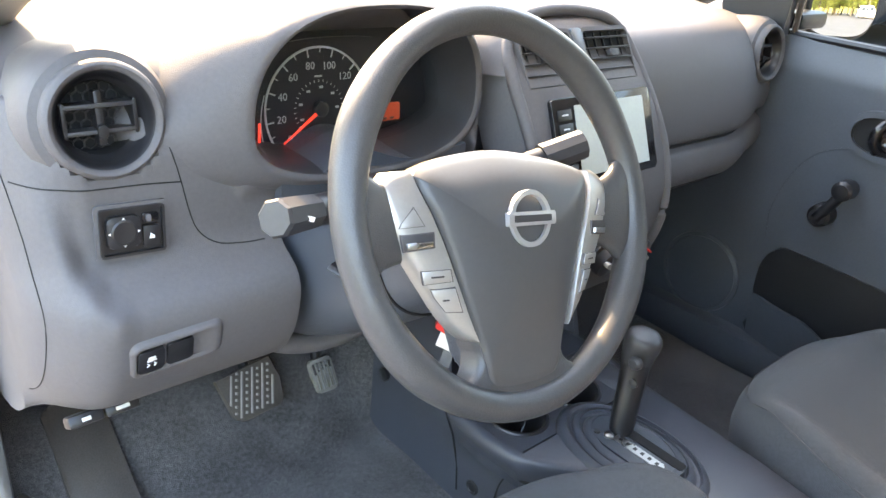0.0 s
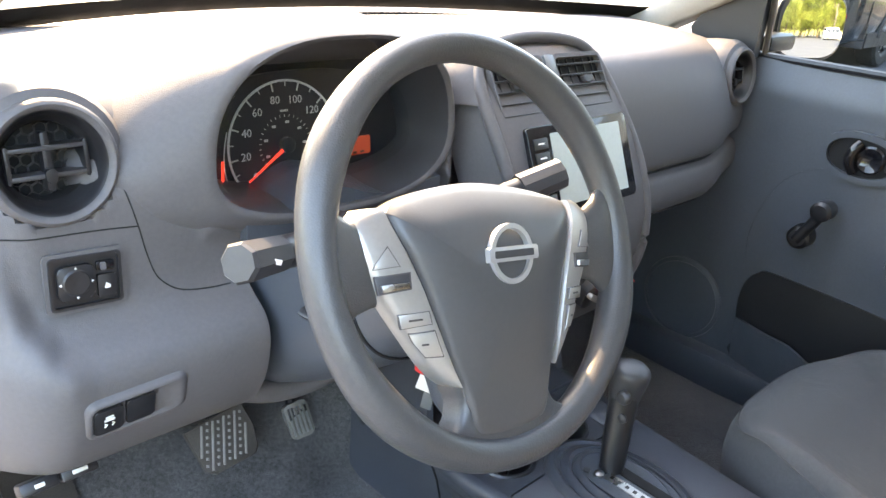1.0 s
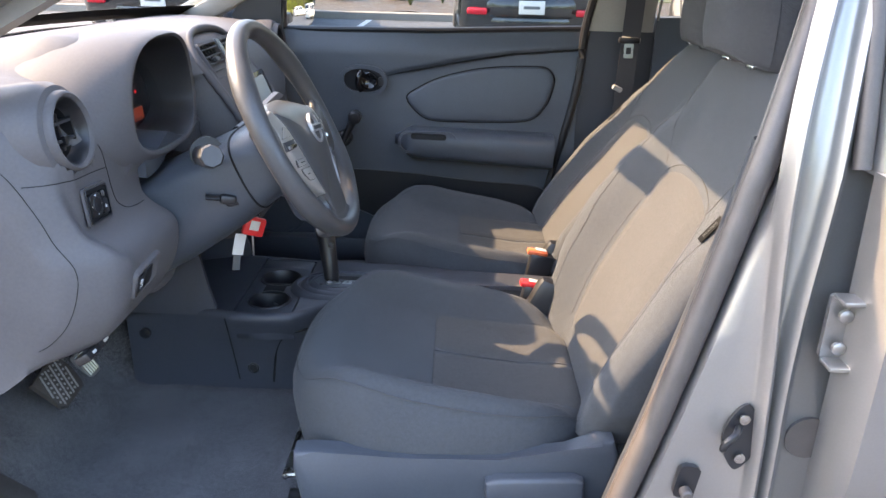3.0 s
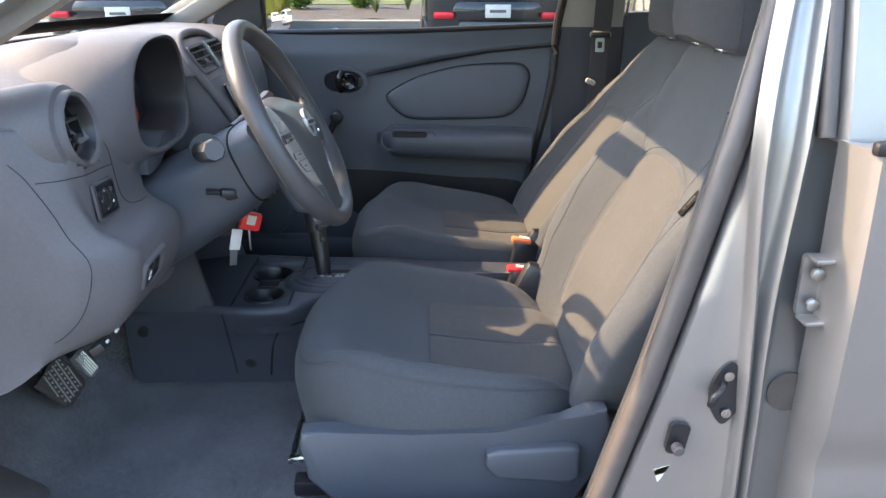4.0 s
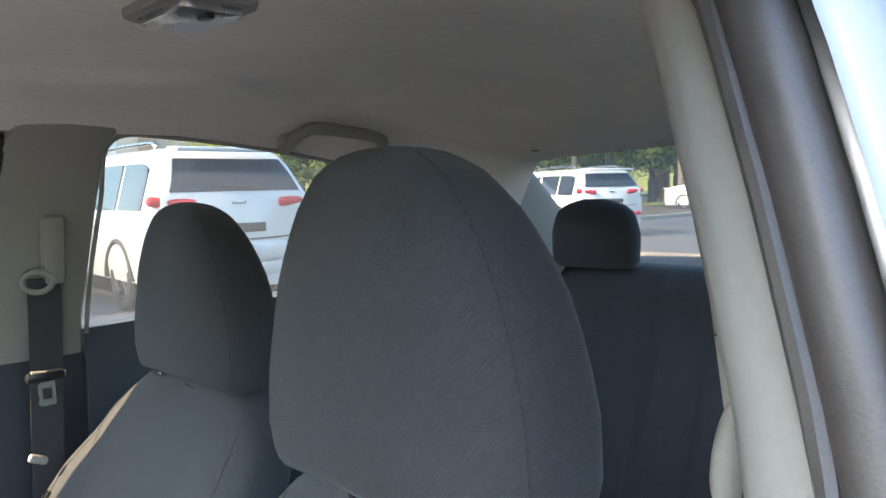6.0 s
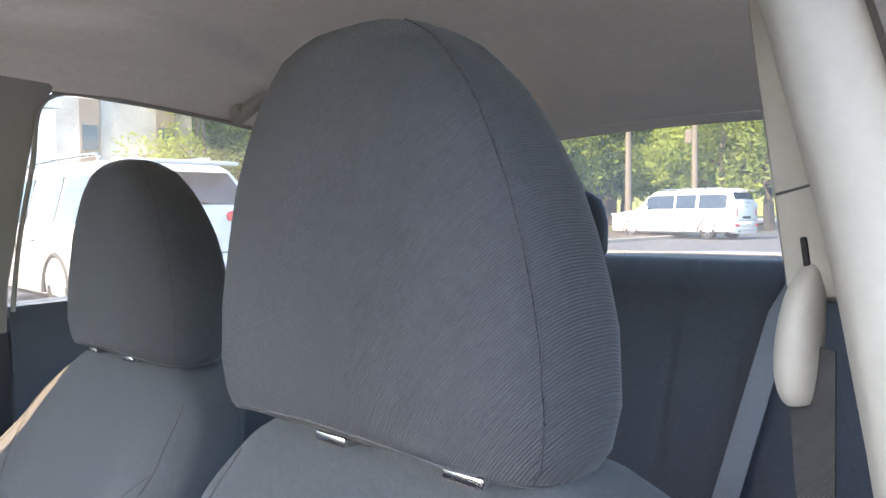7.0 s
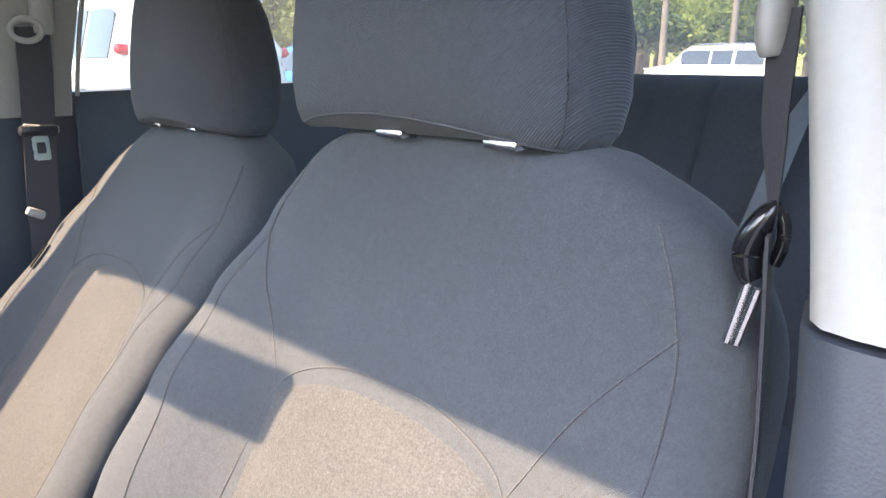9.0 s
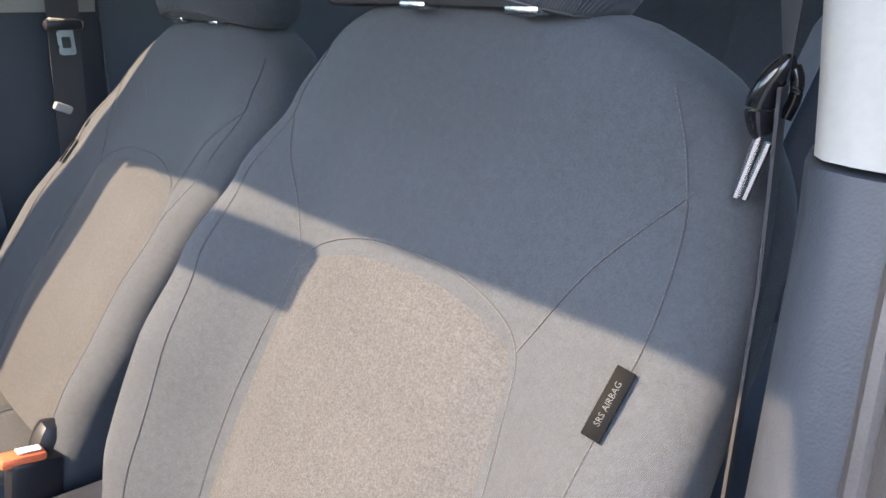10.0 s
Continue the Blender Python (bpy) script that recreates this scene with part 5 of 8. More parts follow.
# foot rest for the left foot
fr = thing("foot_rest", "worn dark carpeted foot rest by the pedals", "foot rest", at=(-0.60, 0.52, 0.27))
part("pad", slab(rrect(0.085, 0.20, 0.012), basis((-0.605, 0.545, 0.335), (1, 0, 0), (0, 0.62, 0.40)), 0.022, 0.006), M_FOOTREST, fr)
part("wedge", rbox((-0.605, 0.585, 0.30), (0.08, 0.14, 0.09), 0.01), M_CARPET, fr)


# ---- front seats ----
def front_seat(name, label, cx, back_c, slope, dz, cy, cdz, outer, trim, hy):
    """A front seat. back_c, slope: the backrest's front plane y = back_c - slope * z; cy, cdz: the cushion's shift; outer: which side faces the door."""
    st = thing(name, label, "car seat", "front seats", at=(cx, -0.3 + cy, 0.27))
    z0, z1 = 0.44 + dz, 1.029 + dz
    top_shift = hy + 0.030 - (back_c - slope * (1.02 + dz))

    def wid(z):
        h = z - dz
        low = table(h, [(0.44, 0.222), (0.52, 0.256), (0.66, 0.272), (0.80, 0.267)])
        return low if h < 0.80 else 0.267 * max(0.02, 1 - ((h - 0.80) / 0.238) ** 2.8) ** 0.435

    def front(xr, z):
        w = wid(z)
        q = min(1.0, abs(xr) / w)
        d = table(z - dz, [(0.44, 0.055), (0.6, 0.062), (0.9, 0.060), (0.98, 0.055), (1.015, 0.043), (1.035, 0.02)])
        deep = table(z - dz, [(0.44, 0.050), (0.54, 0.092), (0.62, 0.108), (0.71, 0.110), (0.79, 0.090), (0.86, 0.052), (0.93, 0.014), (0.98, 0.0)]) * (0.84 if outer < 0 else 0.78)
        flatter = table(z - dz, [(0.44, 0.036), (0.56, 0.066), (0.72, 0.062), (0.84, 0.032), (0.92, 0.010), (1.0, 0.0)])
        rnd = 2.7 if xr * outer > 0 else 3.4
        bol = flatter if xr * outer > 0 else deep          # the bolster by the door is worn flatter
        y = back_c - slope * z - d + d * (1 - q ** rnd) ** (1 / rnd) + bol * ease(0.43, 0.92, q)
        y += 0.012 * math.exp(-((z - dz - 0.60) / 0.10) ** 2) * (1 - q ** 2) + top_shift * ease(0.90, 1.035, z - dz)
        return y, d, bol

    rings = []
    for i in range(49):
        z = z0 + (z1 - z0) * (1 - (1 - i / 48) ** 1.25)
        w = wid(z)
        ring = []
        for j in range(72):
            a = 2 * math.pi * j / 72
            c, s = math.cos(a), math.sin(a)
            xr = w * math.copysign(abs(c) ** 0.60, c)
            yf, d, bol = front(xr, z)
            if s >= 0:
                y = yf
            else:
                y = back_c - slope * z + top_shift * ease(0.90, 1.035, z - dz) - d - (d + 0.012) * abs(s) ** 0.6 + bol * ease(0.43, 0.92, abs(xr) / w) * (1 - abs(s)) ** 2
            ring.append((cx + xr, y, z))
        rings.append(ring)
    bm = skin(rings)
    back = part("backrest", bm, M_SEAT, st, "charcoal cloth backrest with side bolsters", sharp=80)

    def on(xr, z, lift=0.0008):
        return Vector((cx + xr, front(xr, z)[0] + lift, z))

    # insert panel, laid a little proud of the cover
    zt = 0.835 + dz

    def insert(u, v):
        z = 0.50 + dz + (zt - 0.50 - dz) * v
        half = 0.135 + 0.012 * math.sin(v * 3.14)
        xr = (-1 + 2 * u) * half
        drop = 0.032 * abs(-1 + 2 * u) ** 2.5
        z2 = z - drop * v
        edge = 1 - (1 - min(1.0, 5.5 * min(u, 1 - u), 6 * (1 - v))) ** 2
        return on(xr, z2, -0.004 + 0.013 * edge)
    part("insert", sheet(insert, 36, 40), M_KNIT, back, "knitted centre panel", sharp=80)
    seam = [[(-0.136, 0.50), (-0.147, 0.66), (-0.136, 0.77), (-0.128, 0.803), (-0.10, 0.824), (-0.05, 0.838), (0, 0.840), (0.05, 0.838), (0.10, 0.824), (0.128, 0.803), (0.136, 0.77), (0.147, 0.66), (0.136, 0.50)]]
    for s in (-1, 1):
        seam.append([(s * 0.128, 0.803), (s * 0.165, 0.868), (s * 0.212, 0.924)])
        seam.append([(s * 0.180, 0.985), (s * 0.197, 0.955), (s * 0.210, 0.918), (s * 0.222, 0.86), (s * 0.218, 0.815), (s * 0.212, 0.75), (s * 0.205, 0.62), (s * 0.198, 0.52)])
    for pts in seam:
        sm = spline([(x, 0, z + dz) for x, z in pts], 8)
        part("seam", tube([on(p.x, p.z, 0.0001) for p in sm], 0.0009, 6), M_SEAM, back)
        fine = spline([(x, 0, z + dz) for x, z in pts], 40)
        run, row = 0.0, []
        for p, q in zip(fine, fine[1:]):
            run += (q - p).length
            if run > 0.0042:
                d = (q - p).normalized() * 0.0015
                row.append(tube([on(p.x - d.x, p.z - d.z, 0.0011), on(p.x + d.x, p.z + d.z, 0.0011)], 0.00055, 4))
                run = 0.0
        part("stitching", join(*row), M_THREAD, back, "row of grey stitches")

    # head restraint
    hr = part("head_restraint", bmesh.new(), M_HEAD, st, "smooth cloth-covered head restraint with side seams")
    hx = 0.009 * -outer + (0.023 if outer < 0 else 0.006)
    prof = [(0.0, 0.130, 0.052), (0.02, 0.138, 0.058), (0.06, 0.143, 0.062), (0.15, 0.146, 0.068), (0.30, 0.143, 0.070), (0.45, 0.135, 0.068), (0.60, 0.123, 0.064), (0.73, 0.108, 0.057), (0.84, 0.090, 0.049), (0.92, 0.070, 0.040), (0.97, 0.049, 0.029), (0.995, 0.024, 0.014), (1.0, 0.004, 0.004)]
    rings, hts = [], []
    for t in [0.0, 0.01, 0.02, 0.04, 0.06, 0.1, 0.15, 0.2, 0.3, 0.4, 0.5, 0.6, 0.68, 0.76, 0.82, 0.88, 0.92, 0.95, 0.975, 0.99, 0.9985]:
        w = 1.09 * line(t, [(a, b) for a, b, _ in prof])
        d = line(t, [(a, c) for a, _, c in prof])
        z = 1.040 + dz + 0.252 * t
        lean = hy + 0.008 - 0.03 * t + 0.03 * t * t
        ring = []
        for j in range(64):
            a = 2 * math.pi * j / 64
            c, s = math.cos(a), math.sin(a)
            x = w * math.copysign(abs(c) ** 0.54, c)
            ring.append((cx + hx + x, lean + d * math.copysign(abs(s) ** 0.72, s) * (1.0 if s > 0 else 0.95) - 0.014 * (x / 0.136) ** 2, z - 0.018 * (x / 0.136) ** 2 * (1 - t)))
        rings.append(ring)
    hb = skin(rings)
    if st in WORLD:
        hb.transform(WORLD[st].inverted())
    bmesh.ops.recalc_face_normals(hb, faces=hb.faces)
    hb.to_mesh(hr.data)
    hb.free()
    hr.data.polygons.foreach_set("use_smooth", [True] * len(hr.data.polygons))
    for j in (5, 27):
        q = [Vector(r[j]) + Vector((0.0002 * (1 if j == 5 else -1), 0.0003, 0)) for r in rings[1:-2]]
        part("side_seam", tube(q, 0.0007, 6), M_STITCH, hr)
    part("base_seam", tube([Vector(r) + Vector((0, 0, -0.0005)) for r in rings[1]], 0.0010, 6, closed=True), M_SEAM, hr)
    for s in (-1, 1):
        px = cx + s * 0.056 - (0.019 if outer < 0 else 0.0)
        part("post", tube([(px, hy - 0.004, 0.99 + dz), (px, hy - 0.006, 1.06 + dz)], 0.006, 12), M_CHROME, hr, "chrome post")
        part("post_sleeve", rbox((px, hy + 0.030, 1.026 + dz), (0.030, 0.030, 0.007), 0.002), M_CHROME, back, "bright post sleeve")

    # cushion
    ym, hl, hw = -0.225 + cy, 0.272, 0.250
    zc = 0.471 + cdz

    def plan(a, f):
        c, s = math.cos(a), math.sin(a)
        x = hw * f * math.copysign(abs(c) ** 0.62, c) * (1 - 0.10 * ease(0.2, 1, s))
        y = ym + hl * f * math.copysign(abs(s) ** 0.66, s)
        return x, y

    def bolster(x, y):
        return 0.036 * ease(0.60, 0.86, abs(x) / hw) * (1 - 0.7 * ease(ym + 0.10, ym + 0.27, y)) + 0.010 * ease(ym + 0.02, ym + 0.16, y)

    rings = []
    for f, h in ((0.86, -0.155), (0.93, -0.150), (0.96, -0.12), (0.985, -0.08), (1.0, -0.045), (0.995, -0.02), (0.97, 0.002), (0.93, 0.016), (0.87, 0.023), (0.78, 0.022), (0.66, 0.016), (0.5, 0.010), (0.34, 0.007), (0.18, 0.006), (0.03, 0.006)):
        ring = []
        for j in range(80):
            x, y = plan(2 * math.pi * j / 80, f)
            top = ease(-0.02, 0.01, h)
            tilt = 0.155 * (y - ym)
            nose = -0.035 * ease(ym + 0.17, ym + 0.29, y) * top + bolster(x, y) * top
            ring.append((cx + x, y, zc + h + tilt * (0.4 + 0.6 * top) + nose))
        rings.append(ring)
    cu = part("cushion", skin(rings), M_SEAT, st, "charcoal cloth seat cushion", sharp=80)

    def top_z(x, y):
        """The cushion's height at an offset from its middle."""
        q = max((abs(x) / hw) ** 3.0 + (abs(y - ym) / hl) ** 3.0, 1e-6) ** (1 / 3.0)
        h = line(q, [(0.03, 0.006), (0.5, 0.010), (0.66, 0.016), (0.78, 0.022), (0.87, 0.023), (0.93, 0.016), (0.97, 0.002), (1.0, -0.04)])
        return zc + h + 0.155 * (y - ym) - 0.035 * ease(ym + 0.17, ym + 0.29, y) + bolster(x, y)
    fy = -0.208 + cy
    part("cushion_insert", sheet(lambda u, v: (cx - 0.152 + 0.304 * u, fy - 0.26 * v, top_z(-0.152 + 0.304 * u, fy - 0.26 * v) + 0.0035 * min(1, 12 * min(u, 1 - u), 14 * v + 0.02) ** 0.5 - 0.001 - 0.004 * math.exp(-((u - 0.5) / 0.03) ** 2)), 40, 30), M_KNIT, cu, "knitted seat panel", sharp=80)
    for pts in (((-0.152, fy), (0.152, fy)), ((-0.152, fy), (-0.156, fy - 0.13), (-0.15, fy - 0.27)), ((0.152, fy), (0.156, fy - 0.13), (0.15, fy - 0.27)), ((0, fy), (0, fy - 0.26))):
        sm = spline([(x, y, 0) for x, y in pts], 12)
        part("seam", tube([(cx + p.x, p.y, top_z(p.x, p.y) + 0.0008) for p in sm], 0.0008, 6), M_SEAM, cu)
    edge = [plan(2 * math.pi * j / 80, 0.965) for j in range(80)]
    part("edge_seam", tube([(cx + x, y, zc + 0.0045 + 0.155 * (y - ym) - 0.035 * ease(ym + 0.17, ym + 0.29, y) + bolster(x, y)) for x, y in edge], 0.0010, 6, closed=True), M_SEAM, cu)
    # frame and rails under the cushion
    for s in (-1, 1):
        part("rail", rbox((cx + s * 0.20, ym - 0.02, 0.285), (0.035, 0.56, 0.03), 0.005), M_BLACK, st)
        part("riser", rbox((cx + s * 0.20, ym - 0.02, 0.33), (0.02, 0.44, 0.09), 0.005), M_BLACK, st)
    part("pan", rbox((cx, ym - 0.02, 0.345 + cdz), (0.40, 0.44, 0.03), 0.01), M_BLACK, st)
    part("adjuster_bar", tube(spline([(cx - 0.17, ym + 0.20, 0.33), (cx - 0.17, ym + 0.262, 0.318), (cx - 0.14, ym + 0.27, 0.312), (cx + 0.14, ym + 0.27, 0.312), (cx + 0.17, ym + 0.262, 0.318), (cx + 0.17, ym + 0.20, 0.33)], 4), 0.006, 8), M_STEEL, st)
    part("hinge_cover", rbox((cx - outer * 0.215, -0.46 + cy, 0.47 + cdz), (0.04, 0.13, 0.12), 0.025, (25, 0, 0)), M_BLACK, st)
    if trim:
        side = [(0.235, 0.405), (0.232, 0.43), (0.20, 0.433), (0.05, 0.427), (-0.10, 0.430), (-0.20, 0.445), (-0.255, 0.470), (-0.275, 0.470), (-0.285, 0.44), (-0.27, 0.36), (-0.23, 0.285), (0.12, 0.285), (0.19, 0.30), (0.225, 0.34)]
        TM = basis((cx + outer * 0.248, ym, 0), (0, 1, 0), (0, 0, 1)) if outer > 0 else basis((cx - 0.248, ym, 0), (0, -1, 0), (0, 0, 1))
        pts = side if outer > 0 else [(-a, b) for a, b in side][::-1]
        part("side_cover", slab(pts, TM @ pose(0, 0, -0.02), 0.034, 0.008, 3), M_DOOR, st, "dark plastic side cover")
        lev = [(0.0, 0.372), (0.0, 0.398), (-0.02, 0.405), (-0.14, 0.412), (-0.155, 0.405), (-0.158, 0.352), (-0.14, 0.340), (-0.02, 0.350)]
        lp = lev if outer > 0 else [(-a, b) for a, b in lev][::-1]
        part("height_lever", slab([(a * 1.0 + (-0.075 if outer > 0 else 0.075), b) for a, b in lp], TM @ pose(0, 0, 0.012), 0.022, 0.007, 3), M_DOOR, st, "height adjusting lever")
    part("recliner_lever", rbox((cx + outer * 0.262, -0.40 + cy, 0.36), (0.018, 0.10, 0.03), 0.008, (12, 0, 0)), M_DOOR, st)
    # airbag tag sewn into the outer seam
    tz = 0.815 + dz
    a, b = on(outer * 0.224, tz + 0.020, 0.004), on(outer * 0.218, tz - 0.030, 0.004)
    up = (a - b).normalized()
    sidev = Vector((outer * -1.0, 0.35, 0)).normalized()
    TG = basis((a + b) / 2, up, sidev) if outer < 0 else basis((a + b) / 2, up, sidev)
    tb = rbox((0, 0.004, 0), (0.046, 0.0125, 0.0018), 0.0006)
    tb.transform(TG)
    tg = part("airbag_tag", tb, M_TAG, st, "small black sewn airbag tag")
    fl = 0 if (TG.to_3x3() @ Vector((0, 0, 1))).y > 0 else 180
    tm = text_bm("SRS AIRBAG", 0.0055, TG @ pose(0, 0.004, 0, 0, fl, 0) @ pose(0, 0, 0.0013))
    part("tag_lettering", tm, M_LETTER, tg)
    return st


front_seat("front_seat", "charcoal cloth driver's seat half in sun", -0.338, -0.268, 0.45, 0.0, 0.0, 0.0, -1, True, -0.724)
front_seat("front_seat", "charcoal cloth passenger seat set further back", 0.352, -0.199, 0.66, -0.043, -0.045, -0.012, 1, False, -0.866)

# ---- rear seat ----
rear = thing("rear_bench", "dark blue-grey cloth rear bench with head restraints", "rear seat", at=(0, -1.7, 0.3))


def rear_back(u, v):
    x = -0.62 + 1.24 * u
    z = 0.45 + 0.615 * v
    y = -1.60 - 0.42 * (z - 0.45) + 0.03 * math.cos((x - 0.33) * 9) * (1 - v) - 0.035 * ease(0.93, 1, v)
    for gx in (-0.13, 0.13, 0.0):
        y -= 0.012 * math.exp(-((x - gx) / 0.008) ** 2)
    return (x, y, z)


part("backrest", sheet(rear_back, 90, 30, (0, -0.10, 0)), M_REAR, rear, sharp=80)
part("cushion", sheet(lambda u, v: (-0.64 + 1.28 * u, -1.05 - 0.55 * v, 0.50 - 0.07 * (1 - ease(0, 0.2, v)) - 0.03 * v), 40, 20, (0, 0, -0.2)), M_REAR, rear, sharp=80)
for hx in (-0.33, 0.33):
    rings = []
    for t in (0, 0.03, 0.1, 0.25, 0.5, 0.7, 0.82, 0.91, 0.97, 1.0):
        w = line(t, [(0, 0.105), (0.1, 0.12), (0.5, 0.122), (0.8, 0.108), (0.93, 0.08), (1, 0.03)])
        d = line(t, [(0, 0.035), (0.3, 0.045), (0.8, 0.038), (1, 0.01)])
        rings.append([(hx + w * math.copysign(abs(math.cos(a)) ** 0.6, math.cos(a)), -1.885 + d * math.copysign(abs(math.sin(a)) ** 0.8, math.sin(a)), 1.062 + 0.165 * t) for a in [2 * math.pi * j / 40 for j in range(40)]])
    part("head_restraint", skin(rings), M_REAR, rear, sharp=80)
for bx in (-0.232, 0.42):
    b = thing("rear_seat_belt", "pale grey rear seat belt across the backrest", "seat belt", "rear belts", at=(bx, -1.75, 0.7))
    part("webbing", strap([(bx, -1.90, 1.075), (bx, -1.858, 1.062), (bx + 0.03, -1.800, 0.98), (bx + 0.08, -1.655, 0.64), (bx + 0.10, -1.610, 0.52)], 0.047, 0.0016, (0.15, 1, 0.4)), M_GREYBELT, b)
    part("belt_guide", rbox((bx, -1.895, 1.076), (0.075, 0.05, 0.012), 0.005), M_BLACK, b, "black shelf guide")
    part("buckle_tongue", rbox((bx + 0.098, -1.612, 0.535), (0.05, 0.008, 0.03), 0.003), M_BLACK, b)

# ---- centre console ----
con = thing("centre_console", "black plastic centre console between the seats", "console", at=(0, 0, 0.27))
rings = []
# stations: y, wall at the floor, rim on the driver's side, rim on the passenger's side, rim height, height inside the rim
for y, xb, xl, xr, zt, zf in ((0.46, -0.150, -0.152, 0.150, 0.44, 0.44), (0.36, -0.150, -0.155, 0.150, 0.456, 0.456), (0.30, -0.150, -0.166, 0.150, 0.464, 0.464), (0.250, -0.150, -0.180, 0.148, 0.467, 0.467), (0.222, -0.150, -0.187, 0.146, 0.467, 0.467), (0.218, -0.150, -0.188, 0.146, 0.467, 0.40), (0.15, -0.149, -0.192, 0.136, 0.467, 0.40), (0.098, -0.147, -0.184, 0.128, 0.467, 0.40), (0.094, -0.147, -0.183, 0.127, 0.467, 0.468),
                              (0.06, -0.140, -0.160, 0.122, 0.468, 0.470), (0.03, -0.126, -0.138, 0.118, 0.470, 0.472), (0.0, -0.112, -0.118, 0.114, 0.471, 0.473), (-0.12, -0.098, -0.100, 0.105, 0.472, 0.474), (-0.24, -0.092, -0.092, 0.096, 0.466, 0.468), (-0.40, -0.090, -0.090, 0.092, 0.462, 0.464), (-0.56, -0.090, -0.090, 0.092, 0.455, 0.457), (-0.60, -0.088, -0.088, 0.090, 0.44, 0.44)):
    left = [(xb, 0.262), (xb, 0.33), (xb + (xl - xb) * 0.25, zt - 0.075), (xb + (xl - xb) * 0.75, zt - 0.035), (xl, zt - 0.016), (xl + 0.001, zt - 0.006), (xl + 0.006, zt), (xl + 0.016, zt), (xl + 0.020, zf)]
    right = [(xr - 0.020, zf), (xr - 0.016, zt), (xr - 0.006, zt), (xr - 0.001, zt - 0.006), (xr, zt - 0.016), (xr + 0.001, zt - 0.035), (xr + 0.002, zt - 0.075), (xr + 0.003, 0.33), (xr + 0.003, 0.262)]
    rings.append([(q, y, z) for q, z in left] + [((xl + xr) / 2, y, zf)] + [(q, y, z) for q, z in right])
part("console_body", skin(rings), M_CONSOLE, con, sharp=60)
for sx, x0 in ((-1, 0.166), (1, 0.152)):
    part("console_shoulder", sheet(lambda u, v: (sx * (x0 - (x0 - 0.122) * v * v), 0.255 + 0.055 * v + 0.30 * u, 0.452 + 0.185 * v - 0.012 * math.sin(u * 3.0) * v), 14, 10, (-sx * 0.012, 0, 0)), M_CONSOLE, con, "side panel rising into the dash")
part("console_arch", tube(spline([(-0.149, 0.150, 0.285), (-0.152, 0.140, 0.36), (-0.160, 0.118, 0.405), (-0.165, 0.085, 0.420), (-0.150, 0.050, 0.425)], 6), 0.0025, 6), M_VOID, con)
part("console_gap", tube([(-0.186, 0.236, 0.455), (-0.164, 0.236, 0.40), (-0.1505, 0.232, 0.34), (-0.1505, 0.225, 0.29)], 0.0016, 6), M_VOID, con)
part("cover_screw", lathe([(0.013, 0), (0.013, 0.004), (0.010, 0.005), (0.008, 0.003), (0.0, 0.003)], basis((-0.1475, 0.193, 0.318), (0, -1, 0), (0, 0, 1)), 20), M_BLACK, con)
part("trim_clip", lathe([(0.012, 0), (0.012, 0.006), (0.0, 0.008)], basis((-0.155, 0.42, 0.40), (0, -1, 0), (0, 0, 1)), 16), M_BLACK, con)


def square_to_round(cx, cy, w, h, r, n=40):
    """Outlines of a rectangle and of a circle in it, point by point."""
    sq, ci = [], []
    for k in range(n):
        a = 2 * math.pi * k / n
        c, q = math.cos(a), math.sin(a)
        f = min(w / 2 / max(abs(c), 1e-6), h / 2 / max(abs(q), 1e-6))
        sq.append((cx + c * f, cy + q * f))
        ci.append((cx + r * c, cy + r * q))
    return sq, ci


tray = part("cup_tray", join(frame_slab(*square_to_round(-0.112, 0.158, 0.124, 0.120, 0.041), pose(0, 0, 0.458), 0.008), frame_slab(*square_to_round(0.008, 0.158, 0.116, 0.120, 0.043), pose(0, 0, 0.458), 0.008),
                             rbox((0.096, 0.158, 0.462), (0.060, 0.120, 0.008), 0.003)), M_CONSOLE, con, "tray with two round cup wells")
for cx, cy, r in ((-0.112, 0.158, 0.041), (0.008, 0.158, 0.043)):
    # Same plastic as the tray; black because the wells' shade is in the colour.
    part("cup_well", lathe([(r + 0.007, 0.0075), (r + 0.005, 0.0105), (r + 0.001, 0.0105), (r - 0.002, 0.004), (r - 0.005, -0.055), (0.0, -0.056)], pose(cx, cy, 0.458), 36, caps=False), M_BLACK, tray)
# A flat black plate, not a notch: its colour stands for shade.
part("well_link_shade", rbox((-0.052, 0.160, 0.4668), (0.056, 0.046, 0.003), 0.001), M_VOID, tray, "black plate in place of the shaded notch between the wells")
card = thing("folded_card", "small pale folded card standing in the cup well", "card", at=(-0.118, 0.150, 0.405))
part("sheet", rbox((-0.116, 0.148, 0.432), (0.026, 0.002, 0.055), 0.0008, (12, 10, 35)), M_SCREEN_OFF, card)

GX = -0.040
gate = part("selector_gate", join(*[lathe([(r + 0.004, -0.012), (r, 0), (r - 0.004, 0.006), (r - 0.010, 0.008), (r - 0.0125, 0.004)], pose(GX, 0.006, 0.472 + 0.0035 * k) @ Matrix.Diagonal((0.88, 1.32, 1, 1)), 48) for k, r in enumerate((0.090, 0.074, 0.060))]), M_CONSOLE, con, "stepped oval gear selector surround")
# Lighter plastic than the surround: the plate's sheen is put into its colour.
part("gate_plate", slab(oval(0.084, 0.150, 36, p=2.6), pose(GX + 0.004, 0.004, 0.482), 0.004, 0.001), M_DOOR, gate)
part("gate_slot", slab(rrect(0.017, 0.120, 0.006), pose(GX + 0.014, -0.008, 0.4855), 0.002, 0), M_VOID, gate)
